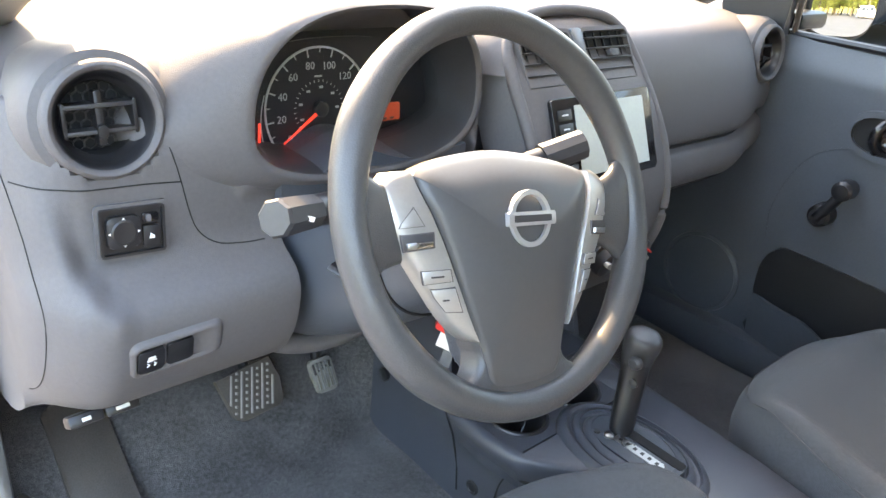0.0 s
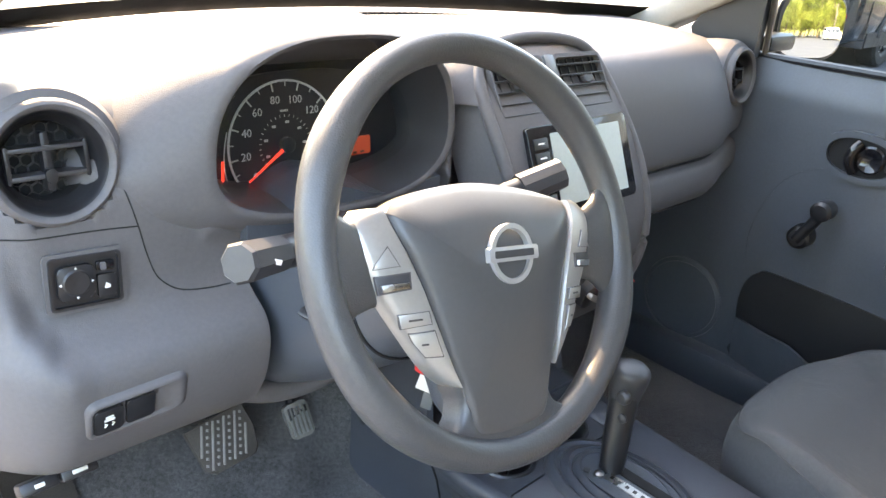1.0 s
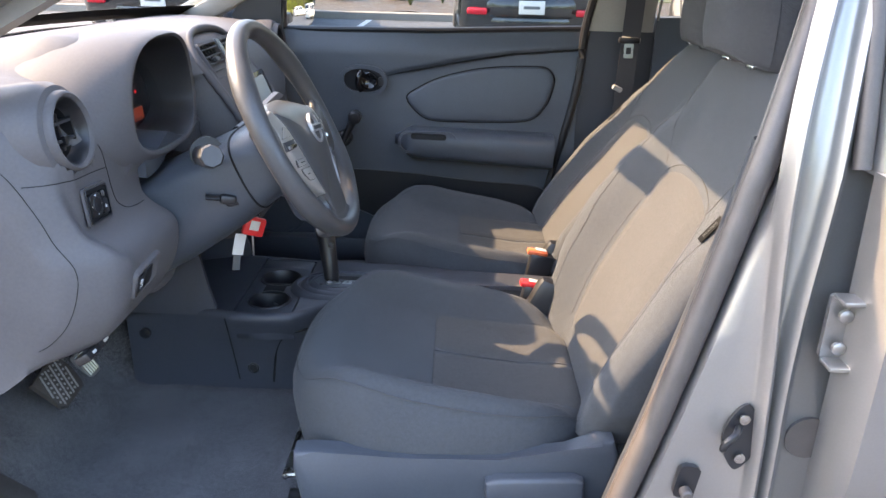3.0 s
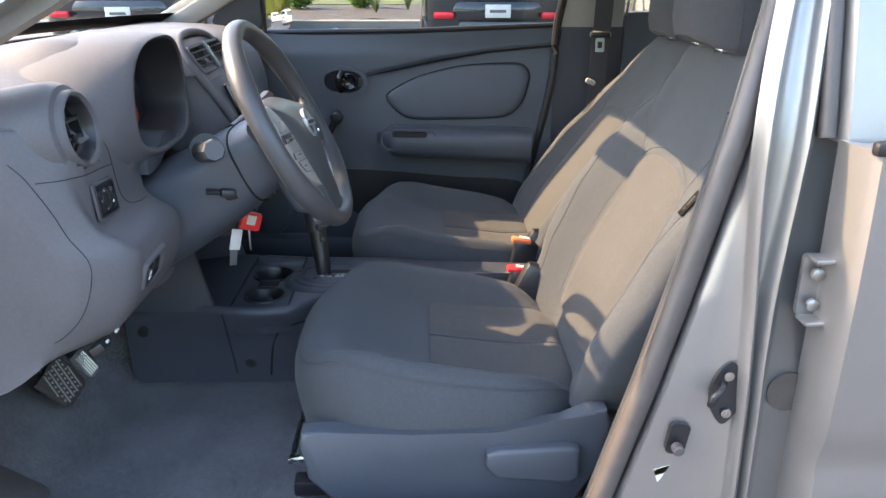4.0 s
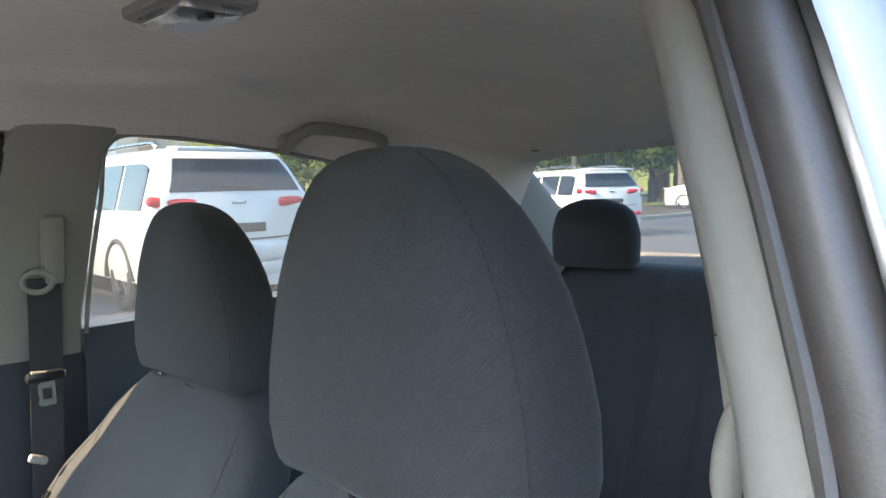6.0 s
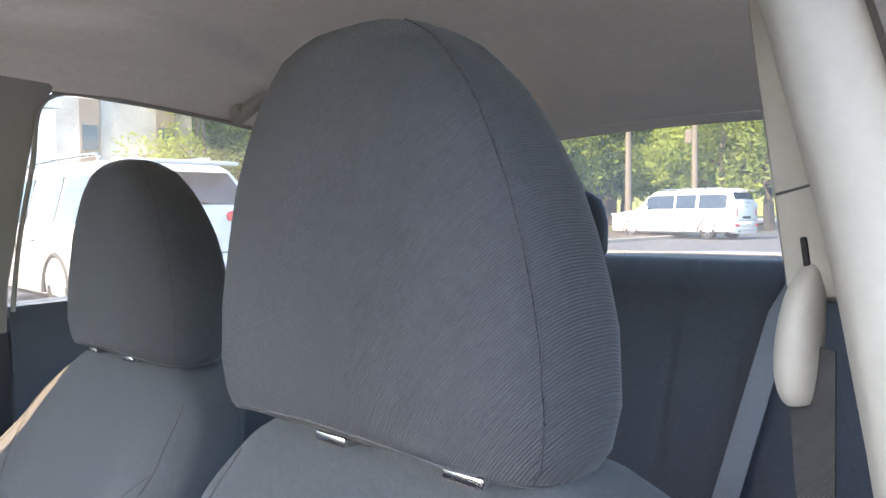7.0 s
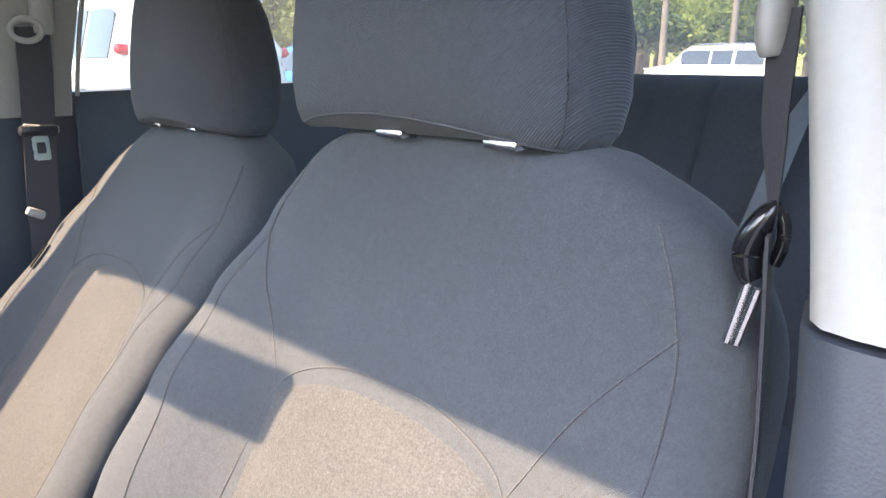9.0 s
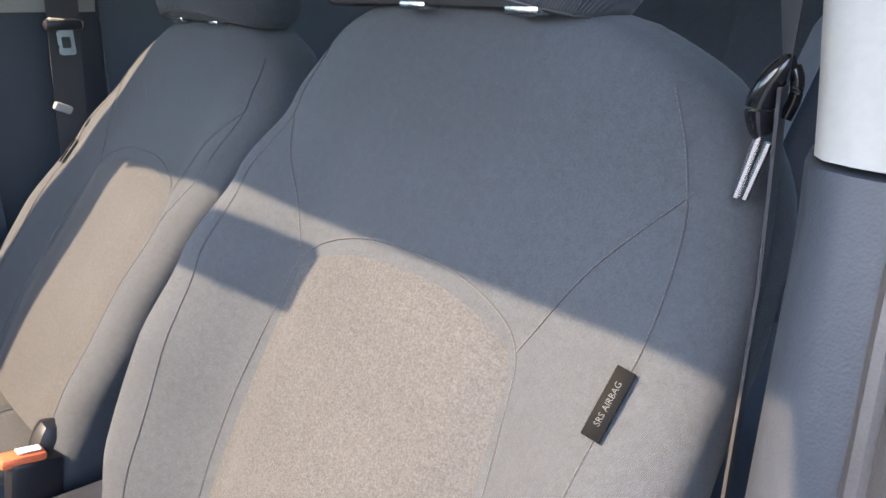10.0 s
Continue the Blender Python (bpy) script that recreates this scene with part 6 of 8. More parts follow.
part("gate_window", slab(rrect(0.015, 0.080, 0.003), pose(GX - 0.010, -0.010, 0.4855), 0.002, 0), M_STEEL, gate, "silver position strip")
for k in range(6):
    part("position_mark", slab(rrect(0.006, 0.005, 0.0008), pose(GX - 0.010, 0.020 - 0.012 * k, 0.4872), 0.0008, 0), M_BLACK, gate)
part("gate_screw", lathe([(0.005, 0), (0.005, 0.003), (0, 0.004)], pose(GX - 0.024, 0.052, 0.4855), 12), M_STALK, gate)
part("release_cap", lathe([(0.007, 0), (0.007, 0.004), (0.004, 0.006), (0, 0.006)], pose(GX - 0.018, 0.036, 0.4855), 14), M_STEEL, gate)
lever = part("gear_lever", tube(spline([(-0.031, 0.034, 0.476), (-0.026, 0.038, 0.51), (-0.015, 0.045, 0.555), (-0.008, 0.049, 0.588)], 5), lambda t: 0.0165 + 0.004 * t, 18), M_BLACK, con, "automatic gear lever")
part("lever_knob", join(tube(spline([(-0.009, 0.048, 0.570), (-0.007, 0.050, 0.585), (-0.004, 0.051, 0.60), (-0.002, 0.050, 0.615), (-0.001, 0.049, 0.628), (-0.001, 0.0485, 0.633)], 4), lambda t: (0.018 + 0.0085 * math.sin(t * 2.2)) * (1 - max(0, (t - 0.62) / 0.385) ** 2) ** 0.5, 28)), M_STALK, lever, "rounded black knob")
part("knob_button", lathe([(0.010, 0), (0.010, 0.007), (0.007, 0.010), (0, 0.0105)], basis((-0.026, 0.038, 0.598), (0.6, -0.8, 0), (0, 0, 1)) @ pose(0, 0, 0, 0, -40, 0), 18), M_STALK, lever)
part("knob_button", lathe([(0.007, 0), (0.007, 0.004), (0, 0.006)], basis((-0.028, 0.034, 0.567), (0.6, -0.8, 0), (0, 0, 1)) @ pose(0, 0, 0, 0, -40, 0), 14), M_STALK, lever)
# hand brake and coin trays
part("tray", frame_slab(rrect(0.075, 0.19, 0.012), rrect(0.055, 0.17, 0.008), pose(-0.045, -0.33, 0.463), 0.012), M_DASH, con, "open tray in the console")
# Shallow floor, coloured near-black for the shade of a deeper tray.
part("tray_floor", slab(rrect(0.055, 0.17, 0.008), pose(-0.045, -0.33, 0.4635), 0.002, 0), M_VOID, con)

# ---- pedals ----
brake = thing("brake_pedal", "worn ribbed rubber brake pedal", "pedal", at=(-0.36, 0.53, 0.39))
PB = basis((-0.360, 0.515, 0.392), (1, 0.05, 0.05), (0, 0.62, 0.78))
part("pad", slab([(-0.052, 0.034), (0.050, 0.040), (0.052, 0.0), (0.048, -0.034), (0.036, -0.044), (-0.030, -0.044), (-0.044, -0.034)], PB, 0.010, 0.003), M_FOOTREST, brake)
for k in range(-4, 5):
    c, run = 0.0095 * k, []
    for h in np.linspace(-0.036, 0.032, 15):
        if abs(c + 0.42 * h) < 0.043 - 0.10 * max(0.0, -h - 0.02):
            run.append((c + 0.42 * h, h))
    if k % 2:
        for px, py in run[1::2]:
            part("stud", tube([PB @ Vector((px - 0.0008, py - 0.0018, 0.0105)), PB @ Vector((px + 0.0008, py + 0.0018, 0.0105))], 0.0022, 6), M_RIBBED, brake)
    elif len(run) > 2:
        part("rib", tube([PB @ Vector((px, py, 0.0105)) for px, py in (run[0], run[-1])], 0.0020, 6), M_RIBBED, brake)
part("arm", tube(spline([(-0.355, 0.53, 0.40), (-0.35, 0.58, 0.46), (-0.34, 0.60, 0.60)], 5), 0.009, 8), M_BLACK, brake)
acc = thing("accelerator_pedal", "narrow ribbed rubber accelerator pedal", "pedal", at=(-0.205, 0.54, 0.35))
PA = basis((-0.205, 0.540, 0.345), (1, 0.0, 0.0), (0, 0.55, 0.83))
part("pad", slab(rrect(0.046, 0.062, 0.008), PA, 0.010, 0.003), M_RIBBED, acc)
for k in range(5):
    part("rib", tube([PA @ Vector((-0.016 + 0.008 * k, -0.024, 0.0105)), PA @ Vector((-0.016 + 0.008 * k, 0.024, 0.0105))], 0.0022, 6), M_STEEL, acc)
part("arm", tube(spline([(-0.205, 0.56, 0.36), (-0.205, 0.60, 0.46), (-0.21, 0.62, 0.58)], 5), 0.008, 8), M_BLACK, acc)


# ---- passenger door ----
door = thing("front_door", "closed passenger door with dark plastic lining", "car door", at=(0.68, -0.1, 0.3))


def crease_z(y):
    return line(y, [(-0.60, 0.932), (-0.40, 0.915), (-0.25, 0.890), (-0.056, 0.850), (0.05, 0.822)])


def door_x(y, z):
    x = 0.670 + 0.022 * ease(0.90, 0.985, z)
    fade = 1 - ease(-0.10, 0.06, y)
    c = crease_z(y)
    x += fade * (0.012 * (1 - ease(c - 0.004, c + 0.008, z)) * ease(c - 0.16, c - 0.01, z))
    arm = (1 - ease(-0.08, -0.02, y)) if y > -0.3 else 1.0
    x -= 0.008 * math.exp(-((z - 0.62) / 0.05) ** 2) * arm
    # front swell towards the dash
    x -= 0.012 * ease(0.10, 0.34, y) * ease(0.5, 0.8, z)
    return x


def sill_z(y):
    return line(y, [(-0.60, 0.988), (-0.165, 0.971), (0.295, 0.966), (0.45, 0.963)])


part("lining", sheet(lambda u, v: (door_x(0.44 - 1.035 * u, 0.30 + (sill_z(0.44 - 1.035 * u) - 0.30) * v), 0.44 - 1.035 * u, 0.30 + (sill_z(0.44 - 1.035 * u) - 0.30) * v), 110, 90, (0.06, 0, 0)), M_DOOR, door, sharp=60)
part("sill_strip", tube([(0.688, 0.44 - 1.035 * k / 20, sill_z(0.44 - 1.035 * k / 20) + 0.002) for k in range(21)], 0.008, 8), M_BLACK, door)
part("outer_panel", sheet(lambda u, v: (0.80 - 0.02 * (2 * v - 1) ** 2, 0.46 - 1.10 * u, 0.30 + 0.66 * v), 12, 12, (0.01, 0, 0)), M_PAINT, door)
part("door_cap", sheet(lambda u, v: (0.695 + 0.10 * v, 0.46 - 1.08 * u, sill_z(0.46 - 1.08 * u) - 0.012 - 0.01 * v), 12, 3, (0, 0, -0.02)), M_BLACK, door)
part("window_glass", sheet(lambda u, v: (0.705 - 0.125 * v ** 1.2, 0.40 - 1.05 * u, 0.95 + 0.42 * v), 10, 8), M_GLASS, door).visible_shadow = False
part("mirror_sail", slab([(0.275, 0.965), (0.40, 0.965), (0.415, 1.005), (0.385, 1.05), (0.29, 1.095), (0.272, 1.08)], basis((0.662, 0, 0), (0, 1, 0), (0, 0.10, 1)) @ pose(0, 0, -0.02), 0.03, 0.006), M_BLACK, door, "black mirror corner cover")
part("window_post", tube([(0.688, 0.272, 0.965), (0.655, 0.265, 1.09), (0.64, 0.258, 1.12)], 0.006, 8), M_RUBBER, door)
# padded inset
INS = [(p.x, p.y) for p in spline([(-0.084, 0.777, 0), (-0.12, 0.808, 0), (-0.182, 0.838, 0), (-0.27, 0.862, 0), (-0.356, 0.874, 0), (-0.45, 0.878, 0), (-0.500, 0.874, 0), (-0.522, 0.845, 0), (-0.515, 0.80, 0), (-0.497, 0.758, 0), (-0.458, 0.722, 0), (-0.38, 0.713, 0), (-0.25, 0.711, 0), (-0.171, 0.712, 0), (-0.125, 0.728, 0)], 4, closed=True)]


def on_door(pts, lift):
    return [(door_x(y, z) - lift, y, z) for y, z in pts]


icx, icz = -0.31, 0.80
ins_r = [on_door([(icx + (y - icx) * f, icz + (z - icz) * f) for y, z in INS], h) for f, h in ((1.0, -0.004), (0.985, 0.003), (0.96, 0.006), (0.90, 0.007), (0.7, 0.007), (0.4, 0.007), (0.05, 0.007))]
part("inset_panel", skin(ins_r), M_DOOR, door, "smooth inset panel", sharp=70)
# Near-black cords draw the shade along the inset's edge and the crease.
part("inset_groove", tube(on_door(INS, 0.001), 0.0026, 6, closed=True), M_VOID, door)
part("inset_groove", tube(on_door([(y, crease_z(y) - 0.002) for y in np.linspace(-0.59, 0.0, 30)], 0.0), lambda t: 0.004 * (1 - ease(0.8, 1, t)) + 0.0005, 6), M_VOID, door)
# armrest with its pull cup
arm = []
for k in range(29):
    t = k / 28
    y = -0.052 - 0.475 * t
    grow = ease(0, 0.10, t)
    zt = 0.694 - 0.014 * t
    zb = 0.606 - 0.03 * t
    dep = 0.064 * grow + 0.006
    zc = (zt + zb) / 2 + 0.004
    hh = (zt - zb) / 2 * (0.35 + 0.65 * ease(0, 0.12, t))
    arm.append([(0.678 - (dep + 0.014) * max(0, math.cos(a)) ** 0.42 if math.cos(a) > 0 else 0.678, y, zc + hh * math.copysign(abs(math.sin(a)) ** 0.6, math.sin(a))) for a in [2 * math.pi * j / 24 for j in range(24)]])
ar = part("armrest", skin(arm), M_DOOR, door, "moulded armrest with a pull cup", sharp=60)
part("pull_surround", frame_slab(rrect(0.172, 0.066, 0.028, cx=-0.152, cy=0.660), rrect(0.160, 0.054, 0.024, cx=-0.152, cy=0.660), basis((0.6010, 0, 0.0), (0, -1, 0), (0, 0, 1)) @ Matrix.Diagonal((-1, 1, 1, 1)), 0.004), M_DOOR, ar)
# Flat near-black slab: the shade inside the pull cup, done by colour.
part("pull_cup", slab(rrect(0.105, 0.018, 0.008), basis((0.5998, -0.155, 0.676), (0, -1, -0.02), (0.55, 0, 1)), 0.004, 0.001), M_VOID, ar)
# inner handle
HM = basis((0.672, 0.043, 0.826), (0, 1, 0.04), (0, -0.04, 1)) @ pose(0, 0, 0, 0, 180, 0)
hd = part("handle_bezel", frame_slab(oval(0.142, 0.092, 40, p=2.3), oval(0.118, 0.068, 40, p=2.3), HM, 0.012, 0.004), M_DOOR, door, "oval handle bezel")
# Recess floor in near-black, its shade put into the colour.
part("handle_recess", slab(oval(0.118, 0.068, 40, p=2.3), HM, 0.003, 0), M_VOID, hd)
part("handle_lever", tube(spline([HM @ Vector(p) for p in ((-0.006, -0.028, 0.006), (-0.014, -0.012, 0.016), (-0.014, 0.010, 0.018), (-0.006, 0.027, 0.010))], 6), lambda t: 0.010, 12), M_GLOSSY, hd, "glossy black door lever")
part("handle_dish", lathe([(0.026, 0.002), (0.026, 0.007), (0.022, 0.009), (0.014, 0.004), (0.0, 0.003)], HM @ pose(0.016, 0, 0), 24), M_GLOSSY, hd)
part("lock_tab", slab(rrect(0.016, 0.024, 0.004), HM @ pose(0.052, 0, 0.003), 0.009, 0.003), M_BLACK, hd)
# window crank
cr = part("window_crank", tube([(0.640, 0.104, 0.650), (0.640, 0.066, 0.722)], 0.013, 14, flat=0.8), M_BLACK, door, "black window winder")
part("crank_hub", lathe([(0.024, 0), (0.022, 0.030), (0.016, 0.036), (0, 0.037)], basis((0.672, 0.102, 0.654), (0, 1, 0), (0, 0, -1)) @ pose(0, 0, 0, 0, 0, 0), 24), M_BLACK, cr)
part("crank_knob", tube([(0.640, 0.065, 0.724), (0.628, 0.065, 0.725), (0.605, 0.064, 0.726), (0.600, 0.064, 0.726)], lambda t: 0.019 - 0.006 * (t > 0.9), 20), M_BLACK, cr)
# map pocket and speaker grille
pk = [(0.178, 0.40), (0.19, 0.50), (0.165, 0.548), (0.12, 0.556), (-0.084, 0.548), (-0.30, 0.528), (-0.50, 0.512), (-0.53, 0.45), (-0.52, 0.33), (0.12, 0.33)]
# No hollow here: a black slab carries the shade of the pocket's opening.
part("pocket_shade", slab([(p.x, p.y) for p in spline([(a, b, 0) for a, b in pk], 4, closed=True)], basis((0.676, 0, 0), (0, 1, 0), (0, 0, 1)) @ pose(0, 0, -0.012), 0.012, 0.002), M_BLACK, door, "black slab in place of the map pocket's shaded opening")
part("pocket_wall", sheet(lambda u, v: (0.662 - 0.028 * math.sin(min(1, u * 6, (1 - u) * 6) * math.pi / 2) + 0.006 * (1 - v), 0.185 - 0.72 * u, 0.31 + (0.125 - 0.035 * ease(0.15, 0.30, u) + 0.02 * ease(0.5, 1, u)) * v), 40, 8, (0.008, 0, 0)), M_DOOR, door, "raised pocket wall")
sp = part("speaker_grille", lathe([(0.096, 0), (0.094, 0.006), (0.086, 0.009), (0.084, 0.006), (0.0, 0.010)], basis((0.672, 0.318, 0.425), (0, 1, 0), (0, 0, -1)), 40), M_DOOR, door, "round speaker grille")
part("contour_line", tube(on_door([(p.x, p.y) for p in spline([(-0.005, 0.80, 0), (0.10, 0.79, 0), (0.17, 0.74, 0), (0.205, 0.64, 0), (0.20, 0.56, 0)], 6)], 0.0), 0.0011, 6), M_DOOR, door)
# door mirror outside
mir = part("door_mirror", bmesh.new(), M_BLACK, door, "black outside mirror")
MM = basis((0.905, 0.285, 1.018), (1, -0.50, 0), (0, 0.08, 1))
mr = [[MM @ Vector((x, y, -h)) for x, y in oval(w, hh, 40, p=3.2)] for w, hh, h in ((0.172, 0.138, -0.004), (0.182, 0.148, 0.0), (0.180, 0.146, 0.03), (0.15, 0.12, 0.07), (0.08, 0.07, 0.09), (0.01, 0.01, 0.095))]
mb = skin(mr)
mb.transform(WORLD[door].inverted())
bmesh.ops.recalc_face_normals(mb, faces=mb.faces)
mb.to_mesh(mir.data)
mb.free()
MG = basis((0.905, 0.285, 1.018), (1, -0.54, 0), (0, 0.085, 1)) @ pose(0, 0, 0.007)
part("mirror_glass", skin([[MG @ Vector((x * f, y * f, 0.0036 - 1.8 * ((x * f) ** 2 + (y * f) ** 2) * 0.36)) for x, y in oval(0.164, 0.130, 40, p=3.4)] for f in (0.02, 0.2, 0.4, 0.6, 0.8, 0.92, 1.0)]), M_MIRROR, mir, "convex mirror glass", sharp=80)
part("mirror_arm", rbox((0.80, 0.31, 0.985), (0.12, 0.05, 0.035), 0.012), M_BLACK, mir)

# ---- inner rear-view mirror ----
rvm = thing("rear_view_mirror", "dark rear-view mirror at the windscreen top", "mirror", at=(0, 0.06, 1.30))
part("housing", rbox((0.052, 0.048, 1.306), (0.285, 0.030, 0.084), 0.012, (-12, 0, 8)), M_BLACK, rvm)
part("reflector", rbox((0.049, 0.0325, 1.3045), (0.272, 0.002, 0.070), 0.001, (-12, 0, 8)), M_MIRROR, rvm)
part("stem", tube([(0.03, 0.062, 1.312), (0.01, 0.11, 1.345), (0, 0.145, 1.356)], 0.010, 10), M_BLACK, rvm)

# ---- roof fittings ----
for gy0, gy1, gz in ((-0.295, -0.528, 1.392), (-1.160, -1.372, 1.380)):
    gh = thing("grab_handle", "beige folding grab handle over the door", "grab handle", "roof handles", at=(0.53, (gy0 + gy1) / 2, gz))
    def by_roof(a, y, d):
        p = Vector(liner_pt((a + 1) / 2, (0.04 - y) / 1.86))
        return tuple(p + Vector((-0.55, 0, -0.83)) * d)
    part("handle_bar", tube(spline([by_roof(0.99, gy0, 0.006), by_roof(0.955, gy0 - 0.002, 0.014), by_roof(0.905, gy0 - 0.010, 0.018), by_roof(0.88, gy0 - 0.032, 0.018), by_roof(0.875, (gy0 + gy1) / 2, 0.018), by_roof(0.88, gy1 + 0.032, 0.018), by_roof(0.905, gy1 + 0.010, 0.018), by_roof(0.955, gy1 + 0.002, 0.014), by_roof(0.99, gy1, 0.006)], 6), 0.0125, 12), M_TRIM, gh, sharp=80)
    for yy in (gy0, gy1):
        part("handle_mount", rbox(by_roof(0.965, yy, 0.004), (0.030, 0.036, 0.030), 0.010, (0, 40, 0)), M_TRIM, gh)
dome = thing("dome_lamp", "roof lamp with a clear ribbed lens, off", "roof lamp", at=(-0.05, -0.68, 1.43))
part("lamp_base", slab(rrect(0.13, 0.085, 0.015), pose(-0.062, -0.678, 1.4405, 180, 0, 0), 0.012, 0.004), M_TRIM, dome)
part("lens", slab(rrect(0.105, 0.062, 0.010), pose(-0.062, -0.678, 1.430, 180, 0, 0), 0.008, 0.003), M_STEEL, dome, "ribbed clear lens")
part("lamp_switch", slab(rrect(0.018, 0.010, 0.002), pose(-0.095, -0.678, 1.422, 180, 0, 0), 0.004, 0.001), M_BLACK, dome)
visor = thing("sun_visor", "beige sun visor folded against the roof", "sun visor", at=(-0.33, -0.08, 1.39))
part("visor_board", slab(rrect(0.36, 0.17, 0.03), pose(-0.33, -0.10, 1.402, 188, 0, 0), 0.014, 0.005), M_LINER, visor)
part("coat_clip", lathe([(0.010, 0), (0.010, 0.003), (0, 0.005)], pose(0.36, -1.70, 1.344, 180, 0, 0), 14), M_TRIM, body)

# ---- front seat belts ----
pb = thing("seat_belt", "black passenger seat belt hanging at the centre pillar", "seat belt", "front belts", at=(0.6, -0.70, 0.6))
part("height_adjuster", rbox((0.590, -0.735, 1.175), (0.024, 0.036, 0.115), 0.010, (0, -8, 0)), M_TRIM, pb, "cream belt height adjuster")
part("guide_ring", tube([(0.588 + 0.004 * math.cos(k * math.pi / 12), -0.708 + 0.022 * math.cos(k * math.pi / 12), 1.125 + 0.017 * math.sin(k * math.pi / 12)) for k in range(24)], 0.005, 8, closed=True, up=(1, 0, 0)), M_TRIM, pb, "cream guide loop")
part("webbing", strap([(0.590, -0.718, 1.13), (0.600, -0.720, 1.06), (0.622, -0.722, 0.97), (0.640, -0.722, 0.85), (0.655, -0.72, 0.60), (0.66, -0.72, 0.36)], 0.052, 0.003, (1, 0.05, 0.1)), M_BELT, pb, "black webbing")
part("tongue_cover", rbox((0.594, -0.712, 0.968), (0.020, 0.060, 0.018), 0.007), M_BLACK, pb)
part("tongue_plate", frame_slab(rrect(0.026, 0.040, 0.004), rrect(0.014, 0.018, 0.002), basis((0.590, -0.712, 0.940), (0, -1, 0), (0.1, 0, 1)), 0.002), M_STEEL, pb, "chrome belt tongue")
part("tongue_pin", tube([(0.592, -0.69, 0.974), (0.592, -0.742, 0.968)], 0.006, 8), M_TRIM, pb)
db = thing("seat_belt", "black driver's seat belt with a chrome tongue", "seat belt", "front belts", at=(-0.6, -0.72, 0.6))
part("height_adjuster", rbox((-0.572, -0.748, 1.205), (0.046, 0.034, 0.155), 0.010, (0, 8, 0)), M_TRIM, db, "cream belt height adjuster")
part("guide_cover", tube(spline([(-0.572, -0.738, 1.144), (-0.570, -0.732, 1.130), (-0.569, -0.728, 1.112), (-0.569, -0.726, 1.096), (-0.570, -0.727, 1.085)], 5), lambda t: 0.0110 * (math.sin(0.30 + t * 2.5) ** 0.5) * (0.78 + 0.22 * t), 20, flat=1.3, up=(0, 1, 0)), M_TRIM, db, "cream rounded belt guide", sharp=80)
part("adjuster_slot", rbox((-0.570, -0.7312, 1.150), (0.003, 0.003, 0.014), 0.001, (0, 8, 0)), M_VOID, db)
part("adjuster_gap", rbox((-0.5735, -0.7312, 1.180), (0.034, 0.002, 0.0012), 0.0005, (0, 14, 0)), M_STALK, db)
part("webbing", sheet(lambda u, v: (line(v, [(0, -0.573), (0.5, -0.580), (1, -0.590)]) + (u - 0.5) * line(v, [(0, 0.026), (0.6, 0.021), (1, 0.011)]), line(v, [(0, -0.728), (0.5, -0.712), (1, -0.700)]) - (u - 0.5) * 0.02, 1.11 - 0.115 * v), 4, 14, (0, -0.002, 0)), M_BELT, db, "grey-black webbing")
part("webbing", strap([(-0.590, -0.699, 0.992), (-0.593, -0.698, 0.95), (-0.600, -0.690, 0.88), (-0.612, -0.66, 0.70), (-0.620, -0.63, 0.50), (-0.625, -0.60, 0.36)], 0.040, 0.002, (1, 0.30, 0)), M_BELT, db, "grey-black webbing")
th = part("tongue_head", tube(spline([(-0.595, -0.699, 1.006), (-0.590, -0.697, 1.003), (-0.584, -0.696, 0.993), (-0.580, -0.696, 0.980), (-0.582, -0.696, 0.969), (-0.585, -0.696, 0.964)], 6), lambda t: 0.0045 + 0.0045 * math.sin(t * 2.9), 16, flat=0.9), M_GLOSSY, db, "glossy black tongue head")
part("tongue_loop", tube(spline([(-0.594, -0.699, 1.003), (-0.597, -0.699, 0.996), (-0.597, -0.699, 0.985), (-0.594, -0.698, 0.975)], 6), 0.0038, 12), M_GLOSSY, th)
for dx in (0.0, 0.0055):
    part("tongue_plate", tube([(-0.583 - dx, -0.695, 0.966 - dx), (-0.574 - dx, -0.695, 0.926)], 0.0026, 8), M_CHROME, db, "chrome tongue plate")
for bx, by, bz, mat, lab in ((-0.086, -0.406, 0.516, M_RED, "driver's belt buckle with a red button"), (0.112, -0.438, 0.514, M_ORANGE, "passenger belt buckle with an orange button")):
    bk = thing("belt_buckle", lab, "buckle", "belt buckles", at=(bx, by, 0.40))
    part("buckle_body", rbox((bx, by - 0.009, bz - 0.056), (0.030, 0.060, 0.100), 0.008, (10, 0, 0)), M_BLACK, bk)
    part("release_button", rbox((bx, by - 0.004, bz - 0.004), (0.024, 0.050, 0.014), 0.005, (10, 0, 0)), mat, bk)
    part("tongue_slot", rbox((bx, by - 0.012, bz + 0.0035), (0.014, 0.026, 0.002), 0.0005, (10, 0, 0)), M_LABEL, bk, "pale tongue slot")
    part("stalk", strap([(bx, by - 0.018, bz - 0.10), (bx, by - 0.05, bz - 0.18)], 0.03, 0.006, (1, 0, 0)), M_BLACK, bk)
lap = thing("lap_strap", "black strap end with a chrome tip beside the passenger seat", "strap", at=(0.5, -0.47, 0.42))
part("strap_band", tube(spline([(0.595, -0.438, 0.452), (0.52, -0.462, 0.436), (0.44, -0.490, 0.417), (0.30, -0.50, 0.405)], 6), 0.012, 8, flat=0.6), M_BLACK, lap)
part("strap_tip", tube([(0.605, -0.436, 0.454), (0.555, -0.450, 0.443)], 0.0135, 10, flat=0.6), M_CHROME, lap)
